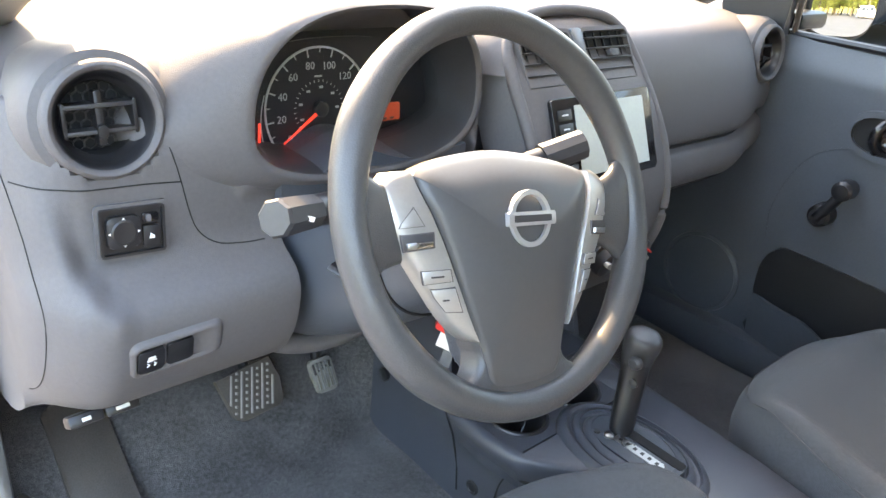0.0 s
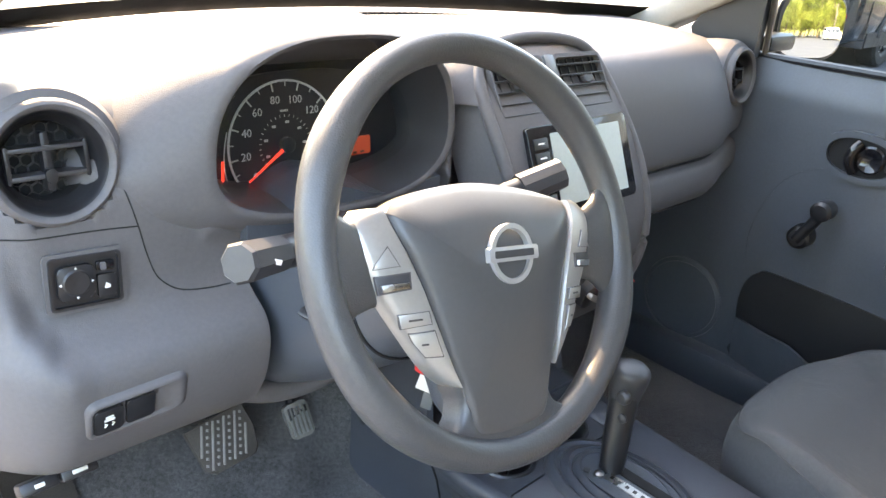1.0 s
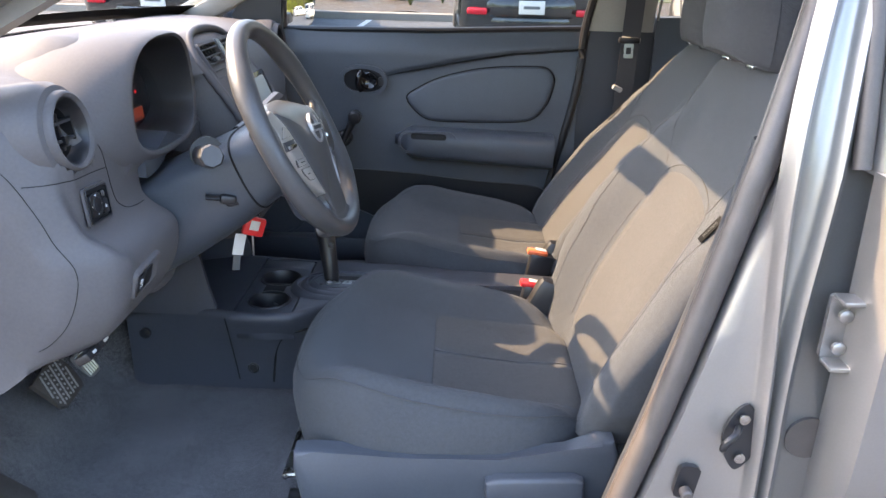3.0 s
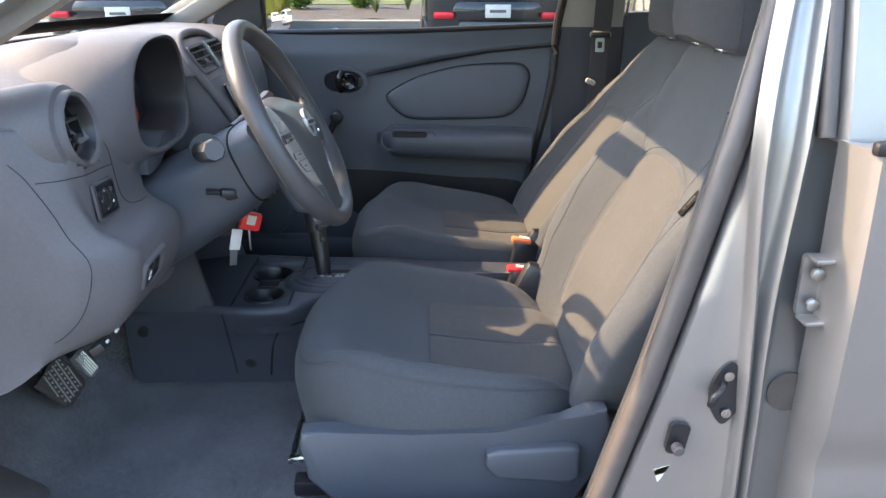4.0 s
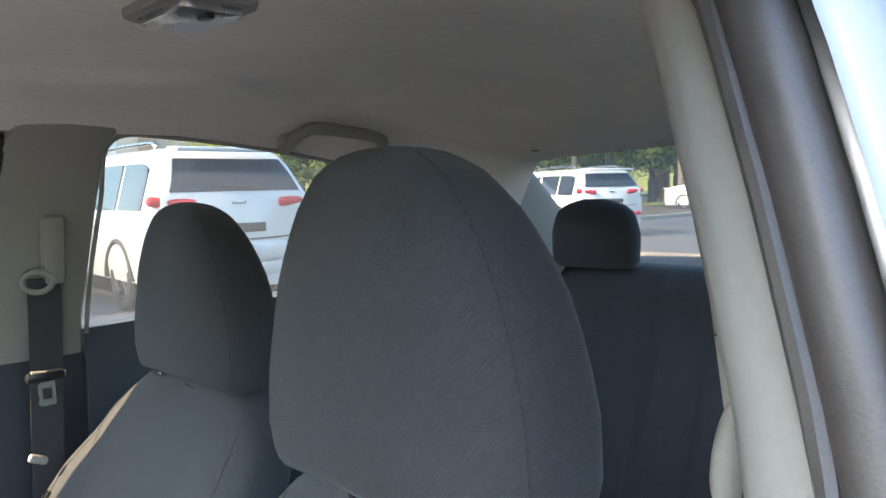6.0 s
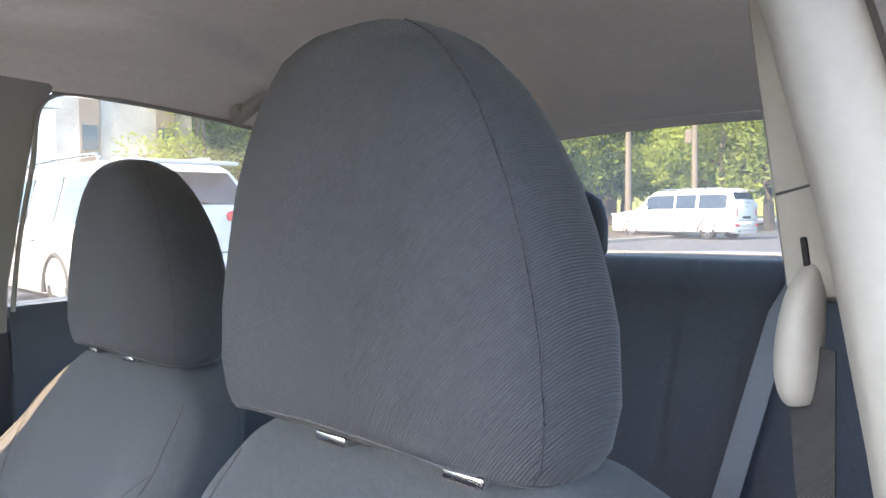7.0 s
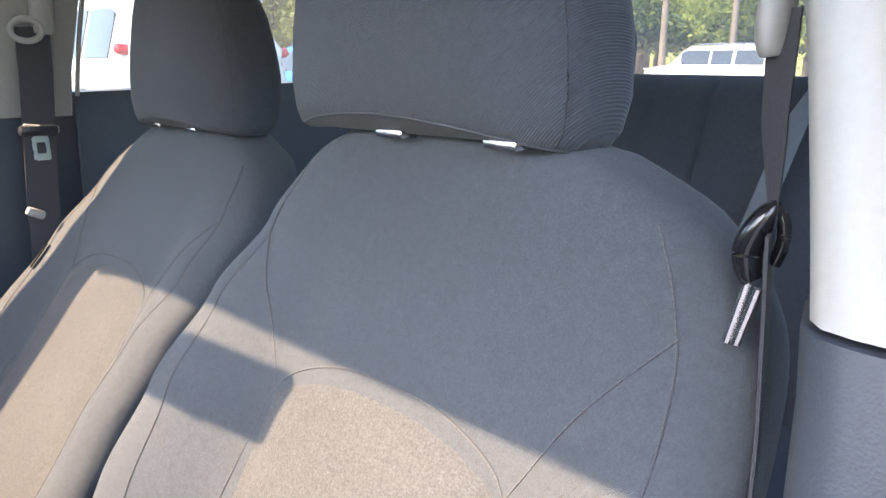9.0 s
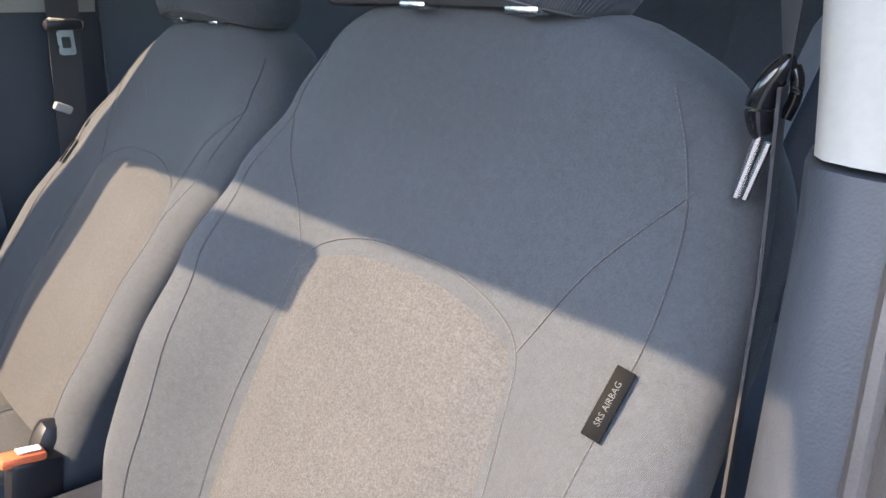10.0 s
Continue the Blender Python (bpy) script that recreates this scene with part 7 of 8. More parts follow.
part("strap_clip", rbox((0.50, -0.469, 0.431), (0.03, 0.03, 0.02), 0.005), M_STEEL, lap)
part("belt_stop", rbox((0.582, -0.690, 0.836), (0.012, 0.030, 0.014), 0.004, (25, -8, 0)), M_TRIM, pb, "small pale belt stop")


# ---- outside: car park, bed, road ----
M_ASPHALT = shader("asphalt", (0.085, 0.090, 0.100), 0.85, var=0.20, scale=0.7, bump=0.6, bscale=90, bdist=0.006, spec=0.35)
M_LINE = shader("road_paint", (0.48, 0.48, 0.47), 0.8, var=0.25, scale=6, bump=0.2)
M_KERB = shader("concrete_kerb", (0.28, 0.26, 0.225), 0.9, var=0.18, scale=3, bump=0.4, bscale=120, bdist=0.003)
M_MULCH = shader("bark_mulch", (0.075, 0.056, 0.042), 1.0, var=0.5, scale=5, bump=1.0, bscale=40, bdist=0.03)
M_GRASS = shader("grass", (0.105, 0.125, 0.040), 1.0, var=0.35, scale=2, bump=0.8, bscale=60, bdist=0.03)
M_LEAF = leaf_mat("yellow_green_leaves", (0.31, 0.36, 0.08), 0.2, 0.25, 0.22)
M_LEAF2 = leaf_mat("green_leaves", (0.21, 0.25, 0.07), 0.2, 0.25, 0.25)
M_SHRUB = leaf_mat("clipped_shrub_leaves", (0.15, 0.29, 0.05), 0.3, 8, 0.4)
M_BARK = shader("bark", (0.12, 0.09, 0.065), 0.95, var=0.4, scale=8, bump=0.8, bscale=40, bdist=0.02)
M_STONE = shader("pale_stone_cladding", (0.42, 0.40, 0.37), 0.9, var=0.25, scale=0.7, bump=0.4, bscale=30, bdist=0.01)
M_PANEL = shader("brown_spandrel", (0.26, 0.21, 0.17), 0.8, var=0.15, scale=1, bump=0.1)
M_PANE = shader("dark_window_pane", (0.05, 0.075, 0.10), 0.10, var=0.1, scale=2, bump=0)
M_WALLW = shader("white_sign_panel", (0.80, 0.80, 0.79), 0.6, var=0.05, bump=0)
M_JEEP = shader("dark_grey_car_paint", (0.018, 0.024, 0.028), 0.22, metal=0.3, var=0.05, bump=0, coat=1.0)
M_CARWHITE = shader("white_car_paint", (0.62, 0.62, 0.61), 0.25, var=0.03, bump=0, coat=0.8)
M_CARTEAL = shader("teal_car_paint", (0.008, 0.055, 0.065), 0.25, metal=0.2, var=0.05, bump=0, coat=0.8)
M_CARBLUE = shader("blue_car_paint", (0.02, 0.20, 0.55), 0.3, metal=0.2, var=0.05, bump=0, coat=0.8)
M_PLAST = shader("bumper_plastic", (0.03, 0.03, 0.032), 0.6, var=0.15, bump=0.1, bscale=200)
M_TYRE = shader("tyre", (0.022, 0.022, 0.022), 0.85, var=0.2, bump=0.3, bscale=100)
M_TAIL = shader("red_tail_lamp", (0.55, 0.015, 0.03), 0.12, var=0.15, scale=20, bump=0.1)
M_CARGLASS = shader("tinted_car_glass", (0.025, 0.035, 0.05), 0.06, var=0.1, bump=0)
M_POLE = shader("weathered_pole", (0.17, 0.14, 0.11), 0.9, var=0.2, bump=0.2)

solo("ground", sheet(lambda u, v: (-400 + 900 * u, -450 + 900 * v, 0.0), 8, 8, (0, 0, -0.2)), M_ASPHALT, "worn grey asphalt of a car park", "asphalt", kind="structure")


def flat(x0, x1, y0, y1, z, nx=10, ny=30, rough=0.0):
    return sheet(lambda u, v: (x0 + (x1 - x0) * u, y0 + (y1 - y0) * v, z + rough * noise.noise(((x0 + (x1 - x0) * u) * 1.7, (y0 + (y1 - y0) * v) * 1.7, 0))), nx, ny, (0, 0, -0.2))


for k, ly in enumerate((4.45, 1.55, -2.75, -5.75, -8.6)):
    ln = rbox((10.6, ly, 0.002), (6.6, 0.11, 0.006), 0.0)
    solo("parking_line", ln, M_LINE, "worn white parking line on the asphalt", "road marking", "parking lines", kind="structure")
solo("kerb", sheet(lambda u, v: (14.0 + 0.16 * v, -40 + 80 * u, 0.15 - 0.02 * (1 - v) ** 4), 40, 5, (0, 0, -0.3)), M_KERB, "pale concrete kerb round the planted bed", "kerb", kind="structure")
solo("planting_bed", flat(14.16, 20.5, -40, 40, 0.15, 40, 200, 0.05), M_MULCH, "brown bark mulch bed behind the kerb", "mulch", kind="structure")
solo("verge", flat(20.5, 25, -60, 80, 0.17, 12, 60, 0.06), M_GRASS, "strip of bright grass beside the road", "grass", kind="structure")
solo("road", flat(25, 44, -120, 160, 0.012, 4, 20), M_KERB, "pale concrete road past the car park", "road", kind="structure")
solo("far_verge", flat(44, 140, -200, 200, 0.2, 20, 40, 0.3), M_GRASS, "far grass beyond the road", "grass", kind="structure")


# ---- foliage ----
def leaf_cloud(bm, c, r, n, size, rng, squash=1.0):
    """Small leaf blades scattered through a clump, thickest near its skin."""
    for _ in range(n):
        d = Vector((rng.gauss(0, 1), rng.gauss(0, 1), rng.gauss(0, 1))).normalized()
        p = Vector(c) + Vector((d.x * r, d.y * r, d.z * r * squash)) * (0.55 + 0.5 * rng.random())
        a = Vector((rng.gauss(0, 1), rng.gauss(0, 1), rng.gauss(0, 1))).normalized()
        b = a.orthogonal().normalized()
        s = size * (0.6 + 0.8 * rng.random())
        v = [bm.verts.new(q) for q in (p - a * s, p + b * s * 0.45, p + a * s, p - b * s * 0.45)]
        bm.faces.new(v)


def shrub(x, y, r, seed):
    rng = random.Random(seed)
    sh = thing("shrub", "round clipped green shrub in the bark bed", "shrub", "bed shrubs", at=(x, y, 0.15))
    bm = bmesh.new()
    leaf_cloud(bm, (x, y, 0.15 + r * 0.95), r * 0.93, 2600, 0.05, rng, 0.98)
    part("leaves", bm, M_SHRUB, sh)
    core = bmesh.new()
    bmesh.ops.create_icosphere(core, subdivisions=3, radius=r * 0.80)
    for v in core.verts:
        v.co *= 1 + 0.10 * noise.noise(v.co * 5)
    core.transform(Matrix.Translation((x, y, 0.15 + r * 0.93)))
    part("inner_twigs", core, M_LEAF2, sh)
    part("stem", tube([(x, y, 0.10), (x, y, 0.5)], 0.04, 8), M_BARK, sh)


shrub(18.3, 2.95, 0.47, 1)
shrub(18.6, 1.40, 0.44, 2)
for k, (x, y) in enumerate(((17.6, 0.2), (18.9, -0.3), (16.4, 0.9), (17.2, 4.3), (15.8, -7.0), (16.5, -9.2))):
    rng = random.Random(40 + k)
    gr = thing("grass_tuft", "pale dry ornamental grass tuft in the bed", "grass tuft", "bed tufts", at=(x, y, 0.15))
    bl = []
    for _ in range(60):
        a, h = rng.random() * 6.28, 0.25 + 0.25 * rng.random()
        q = 0.22 * rng.random() + 0.04
        bl.append(tube([(x, y, 0.12), (x + math.cos(a) * q * 0.4, y + math.sin(a) * q * 0.4, 0.15 + h * 0.7), (x + math.cos(a) * q, y + math.sin(a) * q, 0.15 + h)], lambda t: 0.006 * (1 - t) + 0.001, 3))
    part("blades", join(*bl), M_GRASS, gr)


def tree(x, y, h, mat, seed, spread=0.36):
    rng = random.Random(seed)
    tr = thing("tree", "leafy yellow-green tree behind the car park" if mat is M_LEAF else "dark green leafy tree behind the car park", "tree", "far trees", at=(x, y, 0))
    bend = [(x, y, -0.1), (x + 0.1 * rng.random(), y, h * 0.25), (x + 0.3 * rng.gauss(0, 1), y + 0.3 * rng.gauss(0, 1), h * 0.55), (x, y, h * 0.85)]
    part("trunk", tube(spline(bend, 4), lambda t: h * 0.022 * (1 - 0.8 * t), 8), M_BARK, tr)
    limbs = []
    bm = bmesh.new()
    for k in range(26):
        a = rng.random() * 6.283
        hz = h * (0.22 + 0.72 * rng.random())
        q = h * spread * (0.25 + 0.75 * rng.random()) * math.sin(min(1, hz / h) * 2.6 + 0.3) ** 0.6
        c = (x + math.cos(a) * q, y + math.sin(a) * q, hz)
        if k < 9:
            limbs.append(tube([(x, y, hz * 0.7), ((x + c[0]) / 2, (y + c[1]) / 2, hz * 0.88), c], lambda t: h * 0.008 * (1 - 0.7 * t), 5))
        leaf_cloud(bm, c, h * (0.09 + 0.07 * rng.random()), 210, h * 0.015, rng, 0.8)
    part("limb", join(*limbs), M_BARK, tr)
    part("crown", bm, mat, tr)
    return tr


rng0 = random.Random(9)
protos = [tree(30, -48, 11, M_LEAF, 1), tree(46, -50, 12, M_LEAF, 2), tree(24, -62, 14, M_LEAF2, 3), tree(62, -40, 13, M_LEAF2, 4)]
spots = []
for k in range(24):
    az = 31 + 62 * k / 23 + rng0.gauss(0, 0.8)
    r = 46 + 12 * rng0.random()
    spots.append((r * math.cos(radians(az)), -r * math.sin(radians(az))))
for k in range(26):
    az = 29 + 66 * k / 25 + rng0.gauss(0, 0.8)
    r = 66 + 14 * rng0.random()
    spots.append((r * math.cos(radians(az)), -r * math.sin(radians(az))))
for k in range(34):
    az = -100 + 118 * k / 33
    r = 95 + 25 * rng0.random()
    spots.append((r * math.cos(radians(az)), -r * math.sin(radians(az))))
for k in range(20):
    az = 96 + 160 * k / 19
    r = 50 + 20 * rng0.random()
    spots.append((r * math.cos(radians(az)), -r * math.sin(radians(az))))
for k, (x, y) in enumerate(spots):
    p = protos[(0, 1, 0, 2, 1, 3)[k % 6] if k < 24 else (2, 3, 1, 2)[k % 4]]
    copy_thing(p, pose(x, y, 0, 0, 0, rng0.random() * 360) @ Matrix.Scale(0.85 + 0.4 * rng0.random() + (0.35 if 24 <= k < 50 else 0), 4))

# wooded hill behind the trees
def hill(u, v):
    az = radians(-110 + 300 * u)
    r = 150 + 60 * v
    z = v * (30 + 9 * noise.noise((u * 14, 0, 0)) + 4 * noise.noise((u * 60, v * 5, 0))) + 1.5 * noise.noise((u * 220, v * 30, 2))
    return (r * math.cos(az), -r * math.sin(az), max(-0.5, z))


M_WOODS = shader("far_woods", (0.20, 0.21, 0.06), 0.9, var=0.35, scale=0.12, bump=1.0, bscale=0.9, bdist=1.2)
solo("backdrop", sheet(hill, 400, 30), M_WOODS, "distant wooded hill under the sky", "woods", kind="structure", sharp=180)

# utility poles
for px, py, ph in ((19.5, -37.0, 8.6), (16.7, -39.0, 7.2), (27.5, -38.5, 9.0)):
    po = thing("utility_pole", "weathered wooden utility pole among the trees", "pole", "utility poles", at=(px, py, 0))
    part("mast", tube([(px, py, -0.2), (px, py, ph)], lambda t: 0.20 - 0.06 * t, 10), M_POLE, po)
    part("crossarm", rbox((px, py, ph - 0.5), (1.8, 0.12, 0.14), 0.01, (0, 0, 35)), M_POLE, po)
    part("transformer", tube([(px + 0.3, py, ph - 2.4), (px + 0.3, py, ph - 1.7)], 0.25, 12), M_POLE, po)

# ---- building with tall window strips, and a white sign before it ----
bld = thing("office_building", "pale stone office building with tall window strips", "building", at=(46, -15, 0), turn=0)
BX0, BY0, BX1, BY1, BH = 50.5, -6.0, 43.5, -25.0, 19.0
bd = (Vector((BX1, BY1, 0)) - Vector((BX0, BY0, 0))).normalized()
blen = (Vector((BX1, BY1, 0)) - Vector((BX0, BY0, 0))).length
BB = basis((BX0, BY0, 0), bd, (0, 0, 1))
part("wall", slab([(0, 0), (blen, 0), (blen, BH), (0, BH)], BB @ pose(0, 0, 0, 0, 0, 0), 14.0 if (BB.to_3x3() @ Vector((0, 0, 1))).x > 0 else -14.0, 0), M_STONE, bld)
nsgn = -1 if (BB.to_3x3() @ Vector((0, 0, 1))).x > 0 else 1
for k in range(5):
    sx = 1.6 + k * (blen - 3.2) / 4
    part("window_strip", slab([(sx - 0.55, 1.0), (sx + 0.55, 1.0), (sx + 0.55, BH - 1), (sx - 0.55, BH - 1)], BB @ pose(0, 0, 0), 0.10 * nsgn, 0), M_PANEL, bld)
    for j in range(5):
        z0 = 1.8 + 3.4 * j
        part("window", slab([(sx - 0.42, z0), (sx + 0.42, z0), (sx + 0.42, z0 + 1.5), (sx - 0.42, z0 + 1.5)], BB @ pose(0, 0, 0), 0.16 * nsgn, 0), M_PANE, bld)
part("roof_edge", slab([(-0.3, BH), (blen + 0.3, BH), (blen + 0.3, BH + 0.5), (-0.3, BH + 0.5)], BB, 0.4 * nsgn, 0), M_STONE, bld)
sgn = thing("sign_board", "tall white sign board before the building", "sign", at=(30, -10.3, 0))
SB = basis((29.5, -10.6, 0), bd, (0, 0, 1))
part("board", slab([(-0.95, 2.6), (0.95, 2.6), (0.95, 5.2), (-0.95, 5.2)], SB, 0.3 * nsgn, 0.02), M_WALLW, sgn)
part("board", slab([(-1.15, 5.25), (1.15, 5.25), (1.15, 7.0), (-1.15, 7.0)], SB, 0.35 * nsgn, 0.02), M_WALLW, sgn)
part("post", rbox((29.6, -10.6, 1.3), (0.3, 0.3, 2.8), 0.02), M_POLE, sgn)
wal = thing("low_building", "long grey low building across the road", "building", at=(80, 14, 0))
part("wall", rbox((80, 14, 1.7), (6, 60, 3.4), 0.05), M_STONE, wal)
part("roof", rbox((80, 14, 3.6), (6.6, 60.6, 0.4), 0.05), M_PANEL, wal)


# ---- parked vehicles ----
def vehicle(label, x, y, turn, paint, L, Wd, H, kind, cat, clad=True):
    """A parked car in its own frame: front towards +x, rear bumper at x = 0."""
    o = thing("parked_" + kind, label, cat, "parked vehicles", at=(x, y, 0), turn=turn)
    hw, belt, clear = Wd / 2, H * 0.60, 0.24
    hood = H * 0.60
    if kind == "pickup":
        cab0, cab1, tail = L * 0.40, L * 0.72, H * 0.62
    else:
        cab0, cab1, tail = 0.10, L * 0.70, H

    def sec(px):
        """Belt height, roof height, belt half width, roof half width at a station."""
        roofw = hw * 0.76
        if kind == "pickup":
            up = ease(cab0 - 0.05, cab0 + 0.12, px) * (1 - ease(cab1 - 0.25, cab1 + 0.55, px))
        else:
            up = (0.30 + 0.70 * ease(0.0, 0.55, px) ** 0.5) * (1 - ease(cab1 - 0.45, cab1 + 0.55, px))
        low = belt if px < cab1 else hood * (1 - 0.12 * ease(cab1, L, px) ** 2)
        top = low + (H - low) * up - 0.02 * ease(cab1 * 0.5, 0.0, px) * up
        w = hw * (1 - 0.10 * ease(L * 0.80, L, px) ** 2 - 0.06 * ease(L * 0.12, 0, px) ** 2)
        return low, top, w, roofw * (w / hw) + (1 - up) * w * 0.18
    rings = []
    for px in [0.0, 0.03, 0.08, 0.15, 0.25, 0.4, 0.55, 0.8, 1.1, 1.5, 2.0, L * 0.45, L * 0.55, L * 0.62, L * 0.68, L * 0.72, L * 0.76, L * 0.80, L * 0.86, L * 0.92, L * 0.96, L * 0.985, L]:
        lo, top, w, rw = sec(px)
        e = 1 - 0.55 * max(0, 1 - px / 0.08) ** 2 * 0.25 - 0.5 * max(0, (px - L * 0.96) / (L * 0.04)) ** 2 * 0.3
        half = [(w * 0.80 * e, clear), (w * 0.97 * e, clear + 0.10), (w * e, 0.55), (w * e, 0.80), (w * 0.985 * e, lo - 0.04), (w * 0.955 * e, lo), (rw + (w * 0.955 - rw) * 0.3, lo + (top - lo) * 0.72), (rw * 0.97, top - 0.05), (rw * 0.86, top - 0.01), (0, top)]
        ring = [(px, -a, b) for a, b in half] + [(px, a, b) for a, b in half[-2::-1]]
        rings.append(ring)
    bodyp = part("body", skin(rings), paint, o, local=True, sharp=45)
    # side windows
    spans = {"suv": ((0.35, 1.05), (1.15, 2.05), (2.15, cab1 - 0.15)), "pickup": ((cab0 + 0.15, cab0 + 0.85), (cab0 + 0.95, cab1 - 0.1)), "van": ((0.35, 1.6), (1.75, 2.7), (2.8, cab1 - 0.15))}[kind]
    for s in (-1, 1):
        for a, b in spans:
            def win(u, v, s=s, a=a, b=b):
                px = a + (b - a) * u
                lo, top, w, rw = sec(px)
                t = 0.06 + 0.70 * v
                yy = w * 0.955 + (rw + (w * 0.955 - rw) * 0.3 - w * 0.955) * min(1, t / 0.72)
                return (px, s * (yy + 0.012), lo + (top - lo) * t)
            part("side_window", sheet(win, 8, 6, (0, -s * 0.02, 0)), M_CARGLASS, o, local=True)
        if clad:
            part("sill_cladding", sheet(lambda u, v, s=s: (0.35 + (L - 0.7) * u, s * (hw * 0.985 + 0.012), clear + 0.02 + 0.16 * v), 10, 3, (0, -s * 0.03, 0)), M_PLAST, o, local=True)
        part("door_gap", sheet(lambda u, v, s=s: (L * 0.46 + 0.012 * u, s * (hw + 0.004), 0.42 + (belt - 0.45) * v), 1, 4, (0, -s * 0.01, 0)), M_PLAST, o, local=True)
        part("door_handle", rbox((L * 0.34, s * (hw + 0.012), belt - 0.14), (0.20, 0.03, 0.03), 0.01), paint, o, local=True)
        part("door_mirror", rbox((cab1 - 0.28, s * (hw + 0.10), belt + 0.12), (0.10, 0.20, 0.16), 0.04), paint, o, local=True)
        # lamps
        lz = {"suv": belt + 0.15, "pickup": belt - 0.02, "van": belt - 0.10}[kind]
        part("tail_lamp", rbox((0.050, s * (hw - 0.28), lz - 0.04), (0.12, 0.50, 0.110) if kind == "suv" else (0.10, 0.18, 0.34), 0.045, (s * 5, 0, -s * 9), 4), M_TAIL, o, "red tail lamp", local=True)
        part("reflector", rbox((-0.040, s * (hw - 0.27), 0.585), (0.05, 0.25, 0.08), 0.03, (0, 0, -s * 10)), M_TAIL, o, local=True)
        part("headlamp", rbox((L - 0.12, s * (hw - 0.25), hood - 0.16), (0.16, 0.36, 0.12), 0.04), M_STEEL, o, local=True)
    # rear screen
    def rscr(u, v):
        lo, top, w, rw = sec(0.02 + 0.30 * v)
        yy = (w * 0.80) * (1 - 0.22 * v)
        return (0.016 + 0.22 * v ** 1.4 - 0.012, -yy + 2 * yy * u, belt + (0.22 if kind == "suv" else 0.06) + (H - belt - (0.36 if kind == "suv" else 0.20)) * v)
    if kind != "pickup":
        part("rear_window", sheet(rscr, 10, 8, (0.03, 0, 0)), M_CARGLASS, o, "tinted rear window", local=True)
        part("wiper", rbox((-0.01, -0.05, belt + 0.26), (0.02, 0.5, 0.02), 0.005, (4, 0, 0)), M_PLAST, o, local=True)
        part("tailgate_seam", tube(spline([(-0.004, -hw * 0.70, 0.80), (-0.006, -hw * 0.40, 0.775), (-0.006, hw * 0.40, 0.775), (-0.004, hw * 0.70, 0.80)], 6), 0.008, 6), M_PLAST, o, local=True)
        part("handle_recess", rbox((-0.004, 0, 0.90), (0.02, 0.62, 0.10), 0.02), M_PLAST, o, local=True)
        part("spoiler", rbox((0.16, 0, H - 0.04), (0.30, hw * 1.30, 0.05), 0.02, (0, -4, 0)), paint, o, local=True)
        for s in (-1, 1):
            part("roof_rail", tube(spline([(0.7, s * hw * 0.62, H - 0.02), (0.85, s * hw * 0.64, H + 0.05), (L * 0.55, s * hw * 0.64, H + 0.05), (L * 0.60, s * hw * 0.62, H - 0.02)], 4), 0.025, 8), M_STEEL, o, local=True)
    def bump(z, out):
        """The rear bumper's outline at a height, rounded towards the sides."""
        pts = [(0.30 - (0.30 + out) * (1 - abs(2 * k / 20 - 1) ** 3.2), (2 * k / 20 - 1) * Wd * 0.492, z) for k in range(21)]
        return pts + [(0.34, p[1], z) for p in reversed(pts)]
    part("bumper", skin([bump(z, q) for z, q in ((0.50, -0.02), (0.52, 0.05), (0.58, 0.075), (0.68, 0.07), (0.74, 0.05), (0.76, 0.0))]), paint, o, local=True, sharp=60)
    part("bumper_skirt", skin([bump(z, q) for z, q in ((0.335, -0.06), (0.345, 0.0), (0.38, 0.03), (0.46, 0.05), (0.51, 0.035))]), paint, o, local=True, sharp=60)
    part("valance", skin([bump(z, q) for z, q in ((0.25, -0.12), (0.27, -0.06), (0.32, -0.015), (0.336, -0.02))]), M_PLAST, o, local=True, sharp=60)
    pl = part("number_plate", rbox((-0.082, 0, 0.64 if kind == "suv" else 0.60), (0.02, 0.31, 0.155), 0.004), M_LABEL, o, "pale number plate", local=True)
    part("plate_bar", rbox((-0.0935, 0, 0.64 if kind == "suv" else 0.60), (0.003, 0.20, 0.035), 0.001), M_SCREEN_OFF, pl, local=True)
    part("badge", rbox((-0.006, 0, belt + 0.10), (0.012, 0.16, 0.03), 0.004), M_CHROME, o, local=True)
    part("exhaust", tube([(0.05, hw * 0.58, 0.355), (-0.075, hw * 0.58, 0.350)], 0.048, 12), M_STEEL, o, local=True)
    for wx in (L * 0.19, L * 0.80):
        for s in (-1, 1):
            m = pose(wx, s * (hw - 0.14), 0.36, 90, 0, 0) if s < 0 else pose(wx, s * (hw - 0.14), 0.36, -90, 0, 0)
            wl = part("wheel", lathe([(0.22, -0.11), (0.33, -0.12), (0.36, -0.09), (0.36, 0.09), (0.33, 0.125), (0.24, 0.125), (0.22, 0.10)], m, 32, caps=False), M_TYRE, o, local=True)
            part("wheel_disc", lathe([(0.235, 0.06), (0.225, 0.115), (0.20, 0.10), (0.19, 0.05), (0, 0.05)], m, 32), M_PLAST, wl, local=True)
            part("rim_spokes", join(*[slab([(0.03, -0.028), (0.205, -0.020), (0.205, 0.020), (0.03, 0.028)], m @ pose(0, 0, 0.075, 0, 0, 60 * k), 0.03, 0.006) for k in range(6)]), M_STEEL, wl, "alloy spokes", local=True)
            part("wheel_arch", tube([(wx + 0.42 * math.cos(a), s * (hw - 0.012), 0.36 + 0.42 * math.sin(a)) for a in [math.pi * k / 14 for k in range(15)]], 0.035, 6), M_PLAST, o, local=True)
    return o


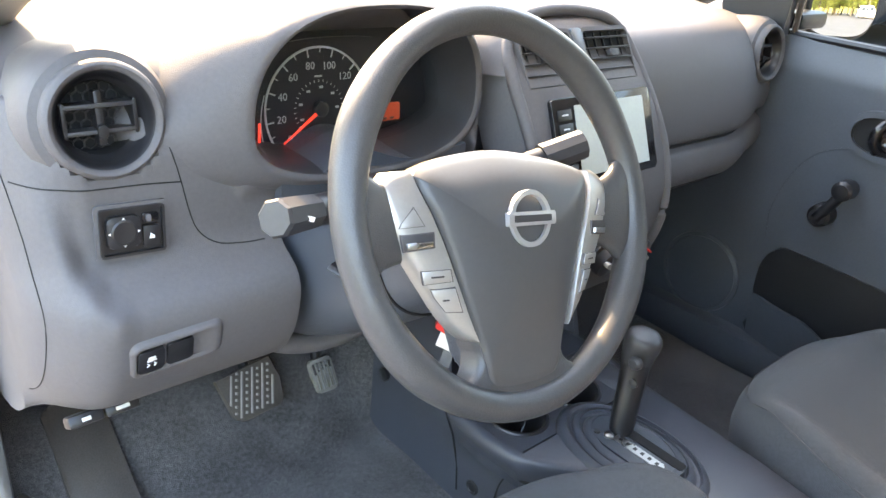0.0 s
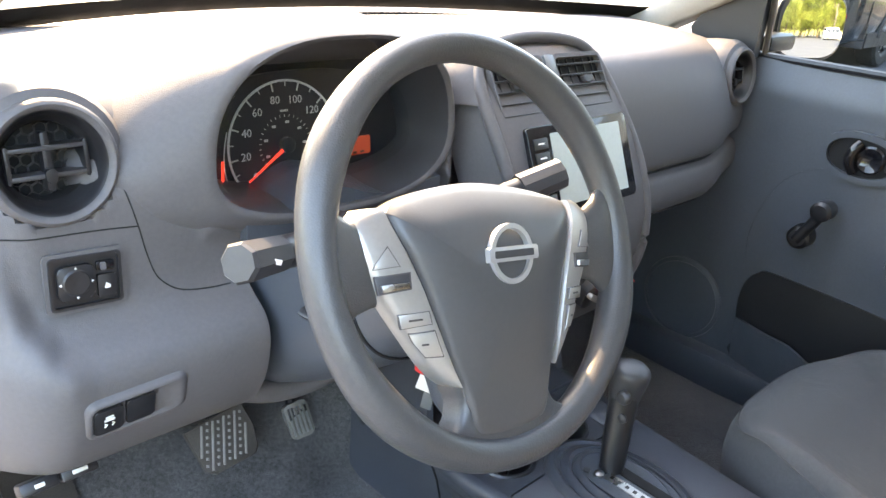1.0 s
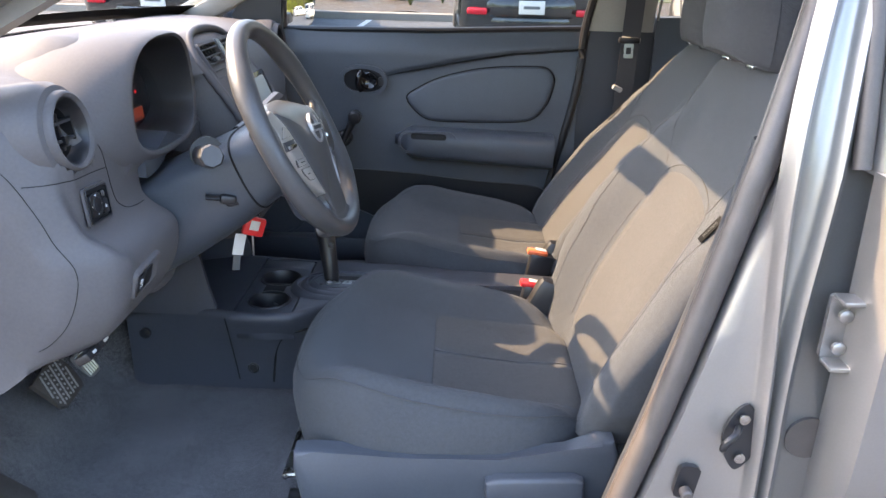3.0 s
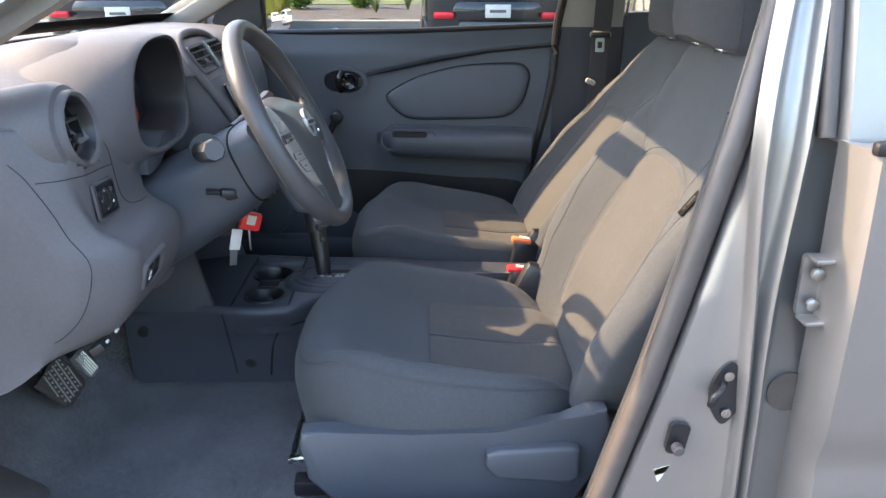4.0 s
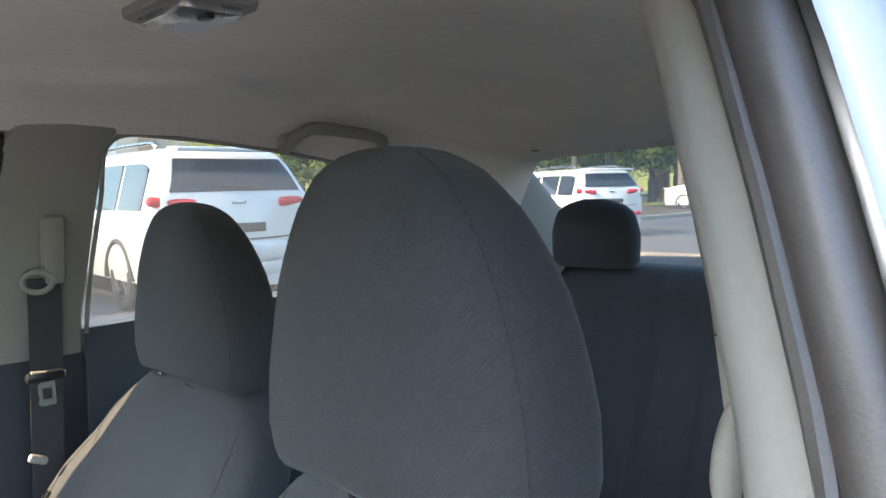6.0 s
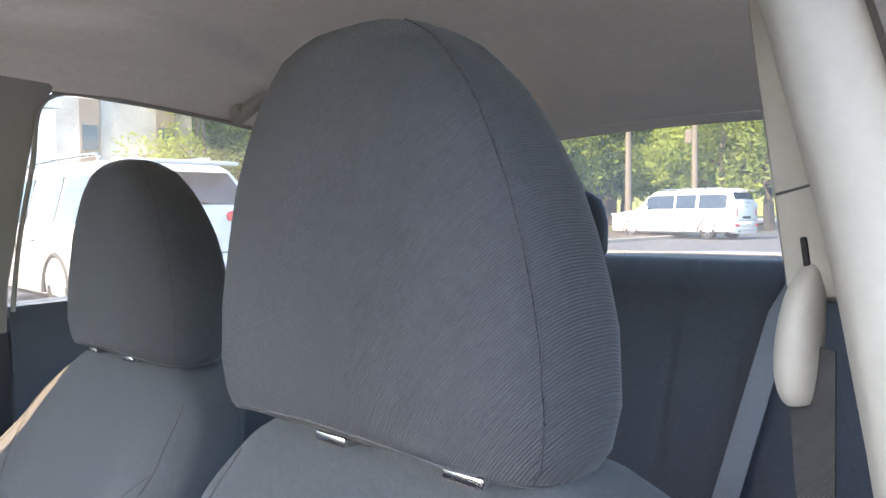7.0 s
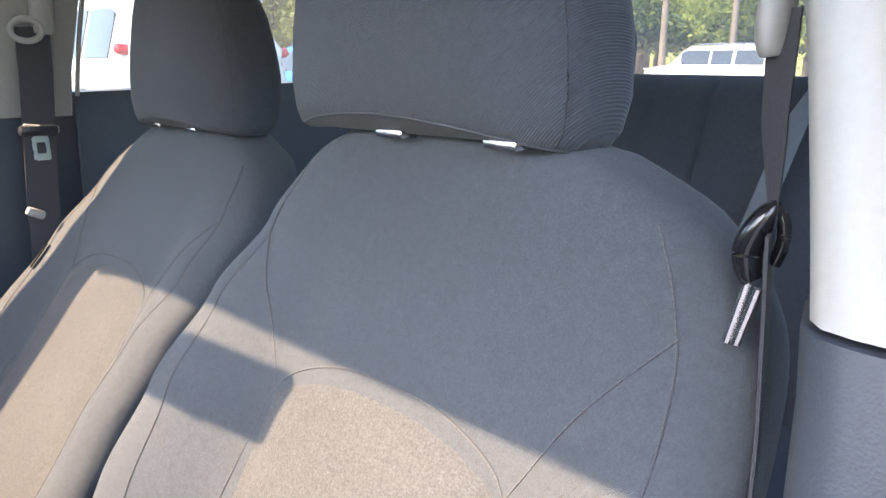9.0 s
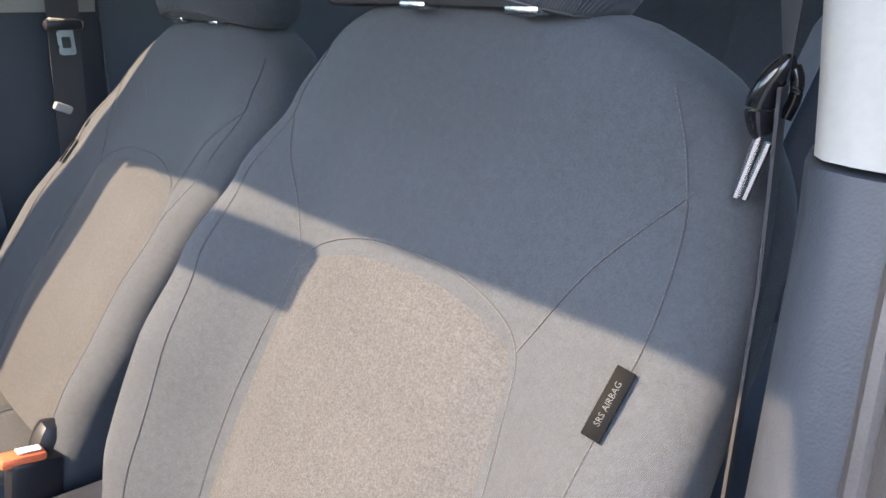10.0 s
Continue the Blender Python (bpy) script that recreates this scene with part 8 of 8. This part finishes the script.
j = vehicle("dark grey sport utility vehicle parked at the kerb", 8.05, -1.10, 0, M_JEEP, 4.62, 1.86, 1.68, "suv", "car")
part("tow_flag", rbox((-0.09, 0.35, 0.27), (0.03, 0.13, 0.17), 0.02, (12, 0, 0)), M_RED, j, "red tow hitch cover", local=True)
vehicle("white sport utility vehicle parked beside a dark grey one", 6.75, -4.42, -3, M_CARWHITE, 5.19, 2.0, 1.80, "suv", "car", clad=False)
vehicle("black pickup truck with side steps at the kerb", 8.3, 3.60, 0, M_JEEP, 5.9, 2.0, 1.92, "pickup", "pickup truck")
vehicle("long white utility vehicle parked across the lot", 11.0, -31.2, -9, M_CARWHITE, 6.2, 2.04, 2.05, "van", "car", clad=False)
vehicle("white family car parked in the next row", 9.6, -15.8, -24, M_CARWHITE, 4.8, 1.9, 1.70, "suv", "car", clad=False)
vehicle("teal sport utility vehicle on the road", 36.0, -0.9, 90, M_CARTEAL, 5.2, 2.0, 2.15, "van", "car", clad=False)
vehicle("bright blue car parked further along the row", 11.5, -10.9, -5, M_CARBLUE, 4.5, 1.8, 1.50, "suv", "car", clad=False)
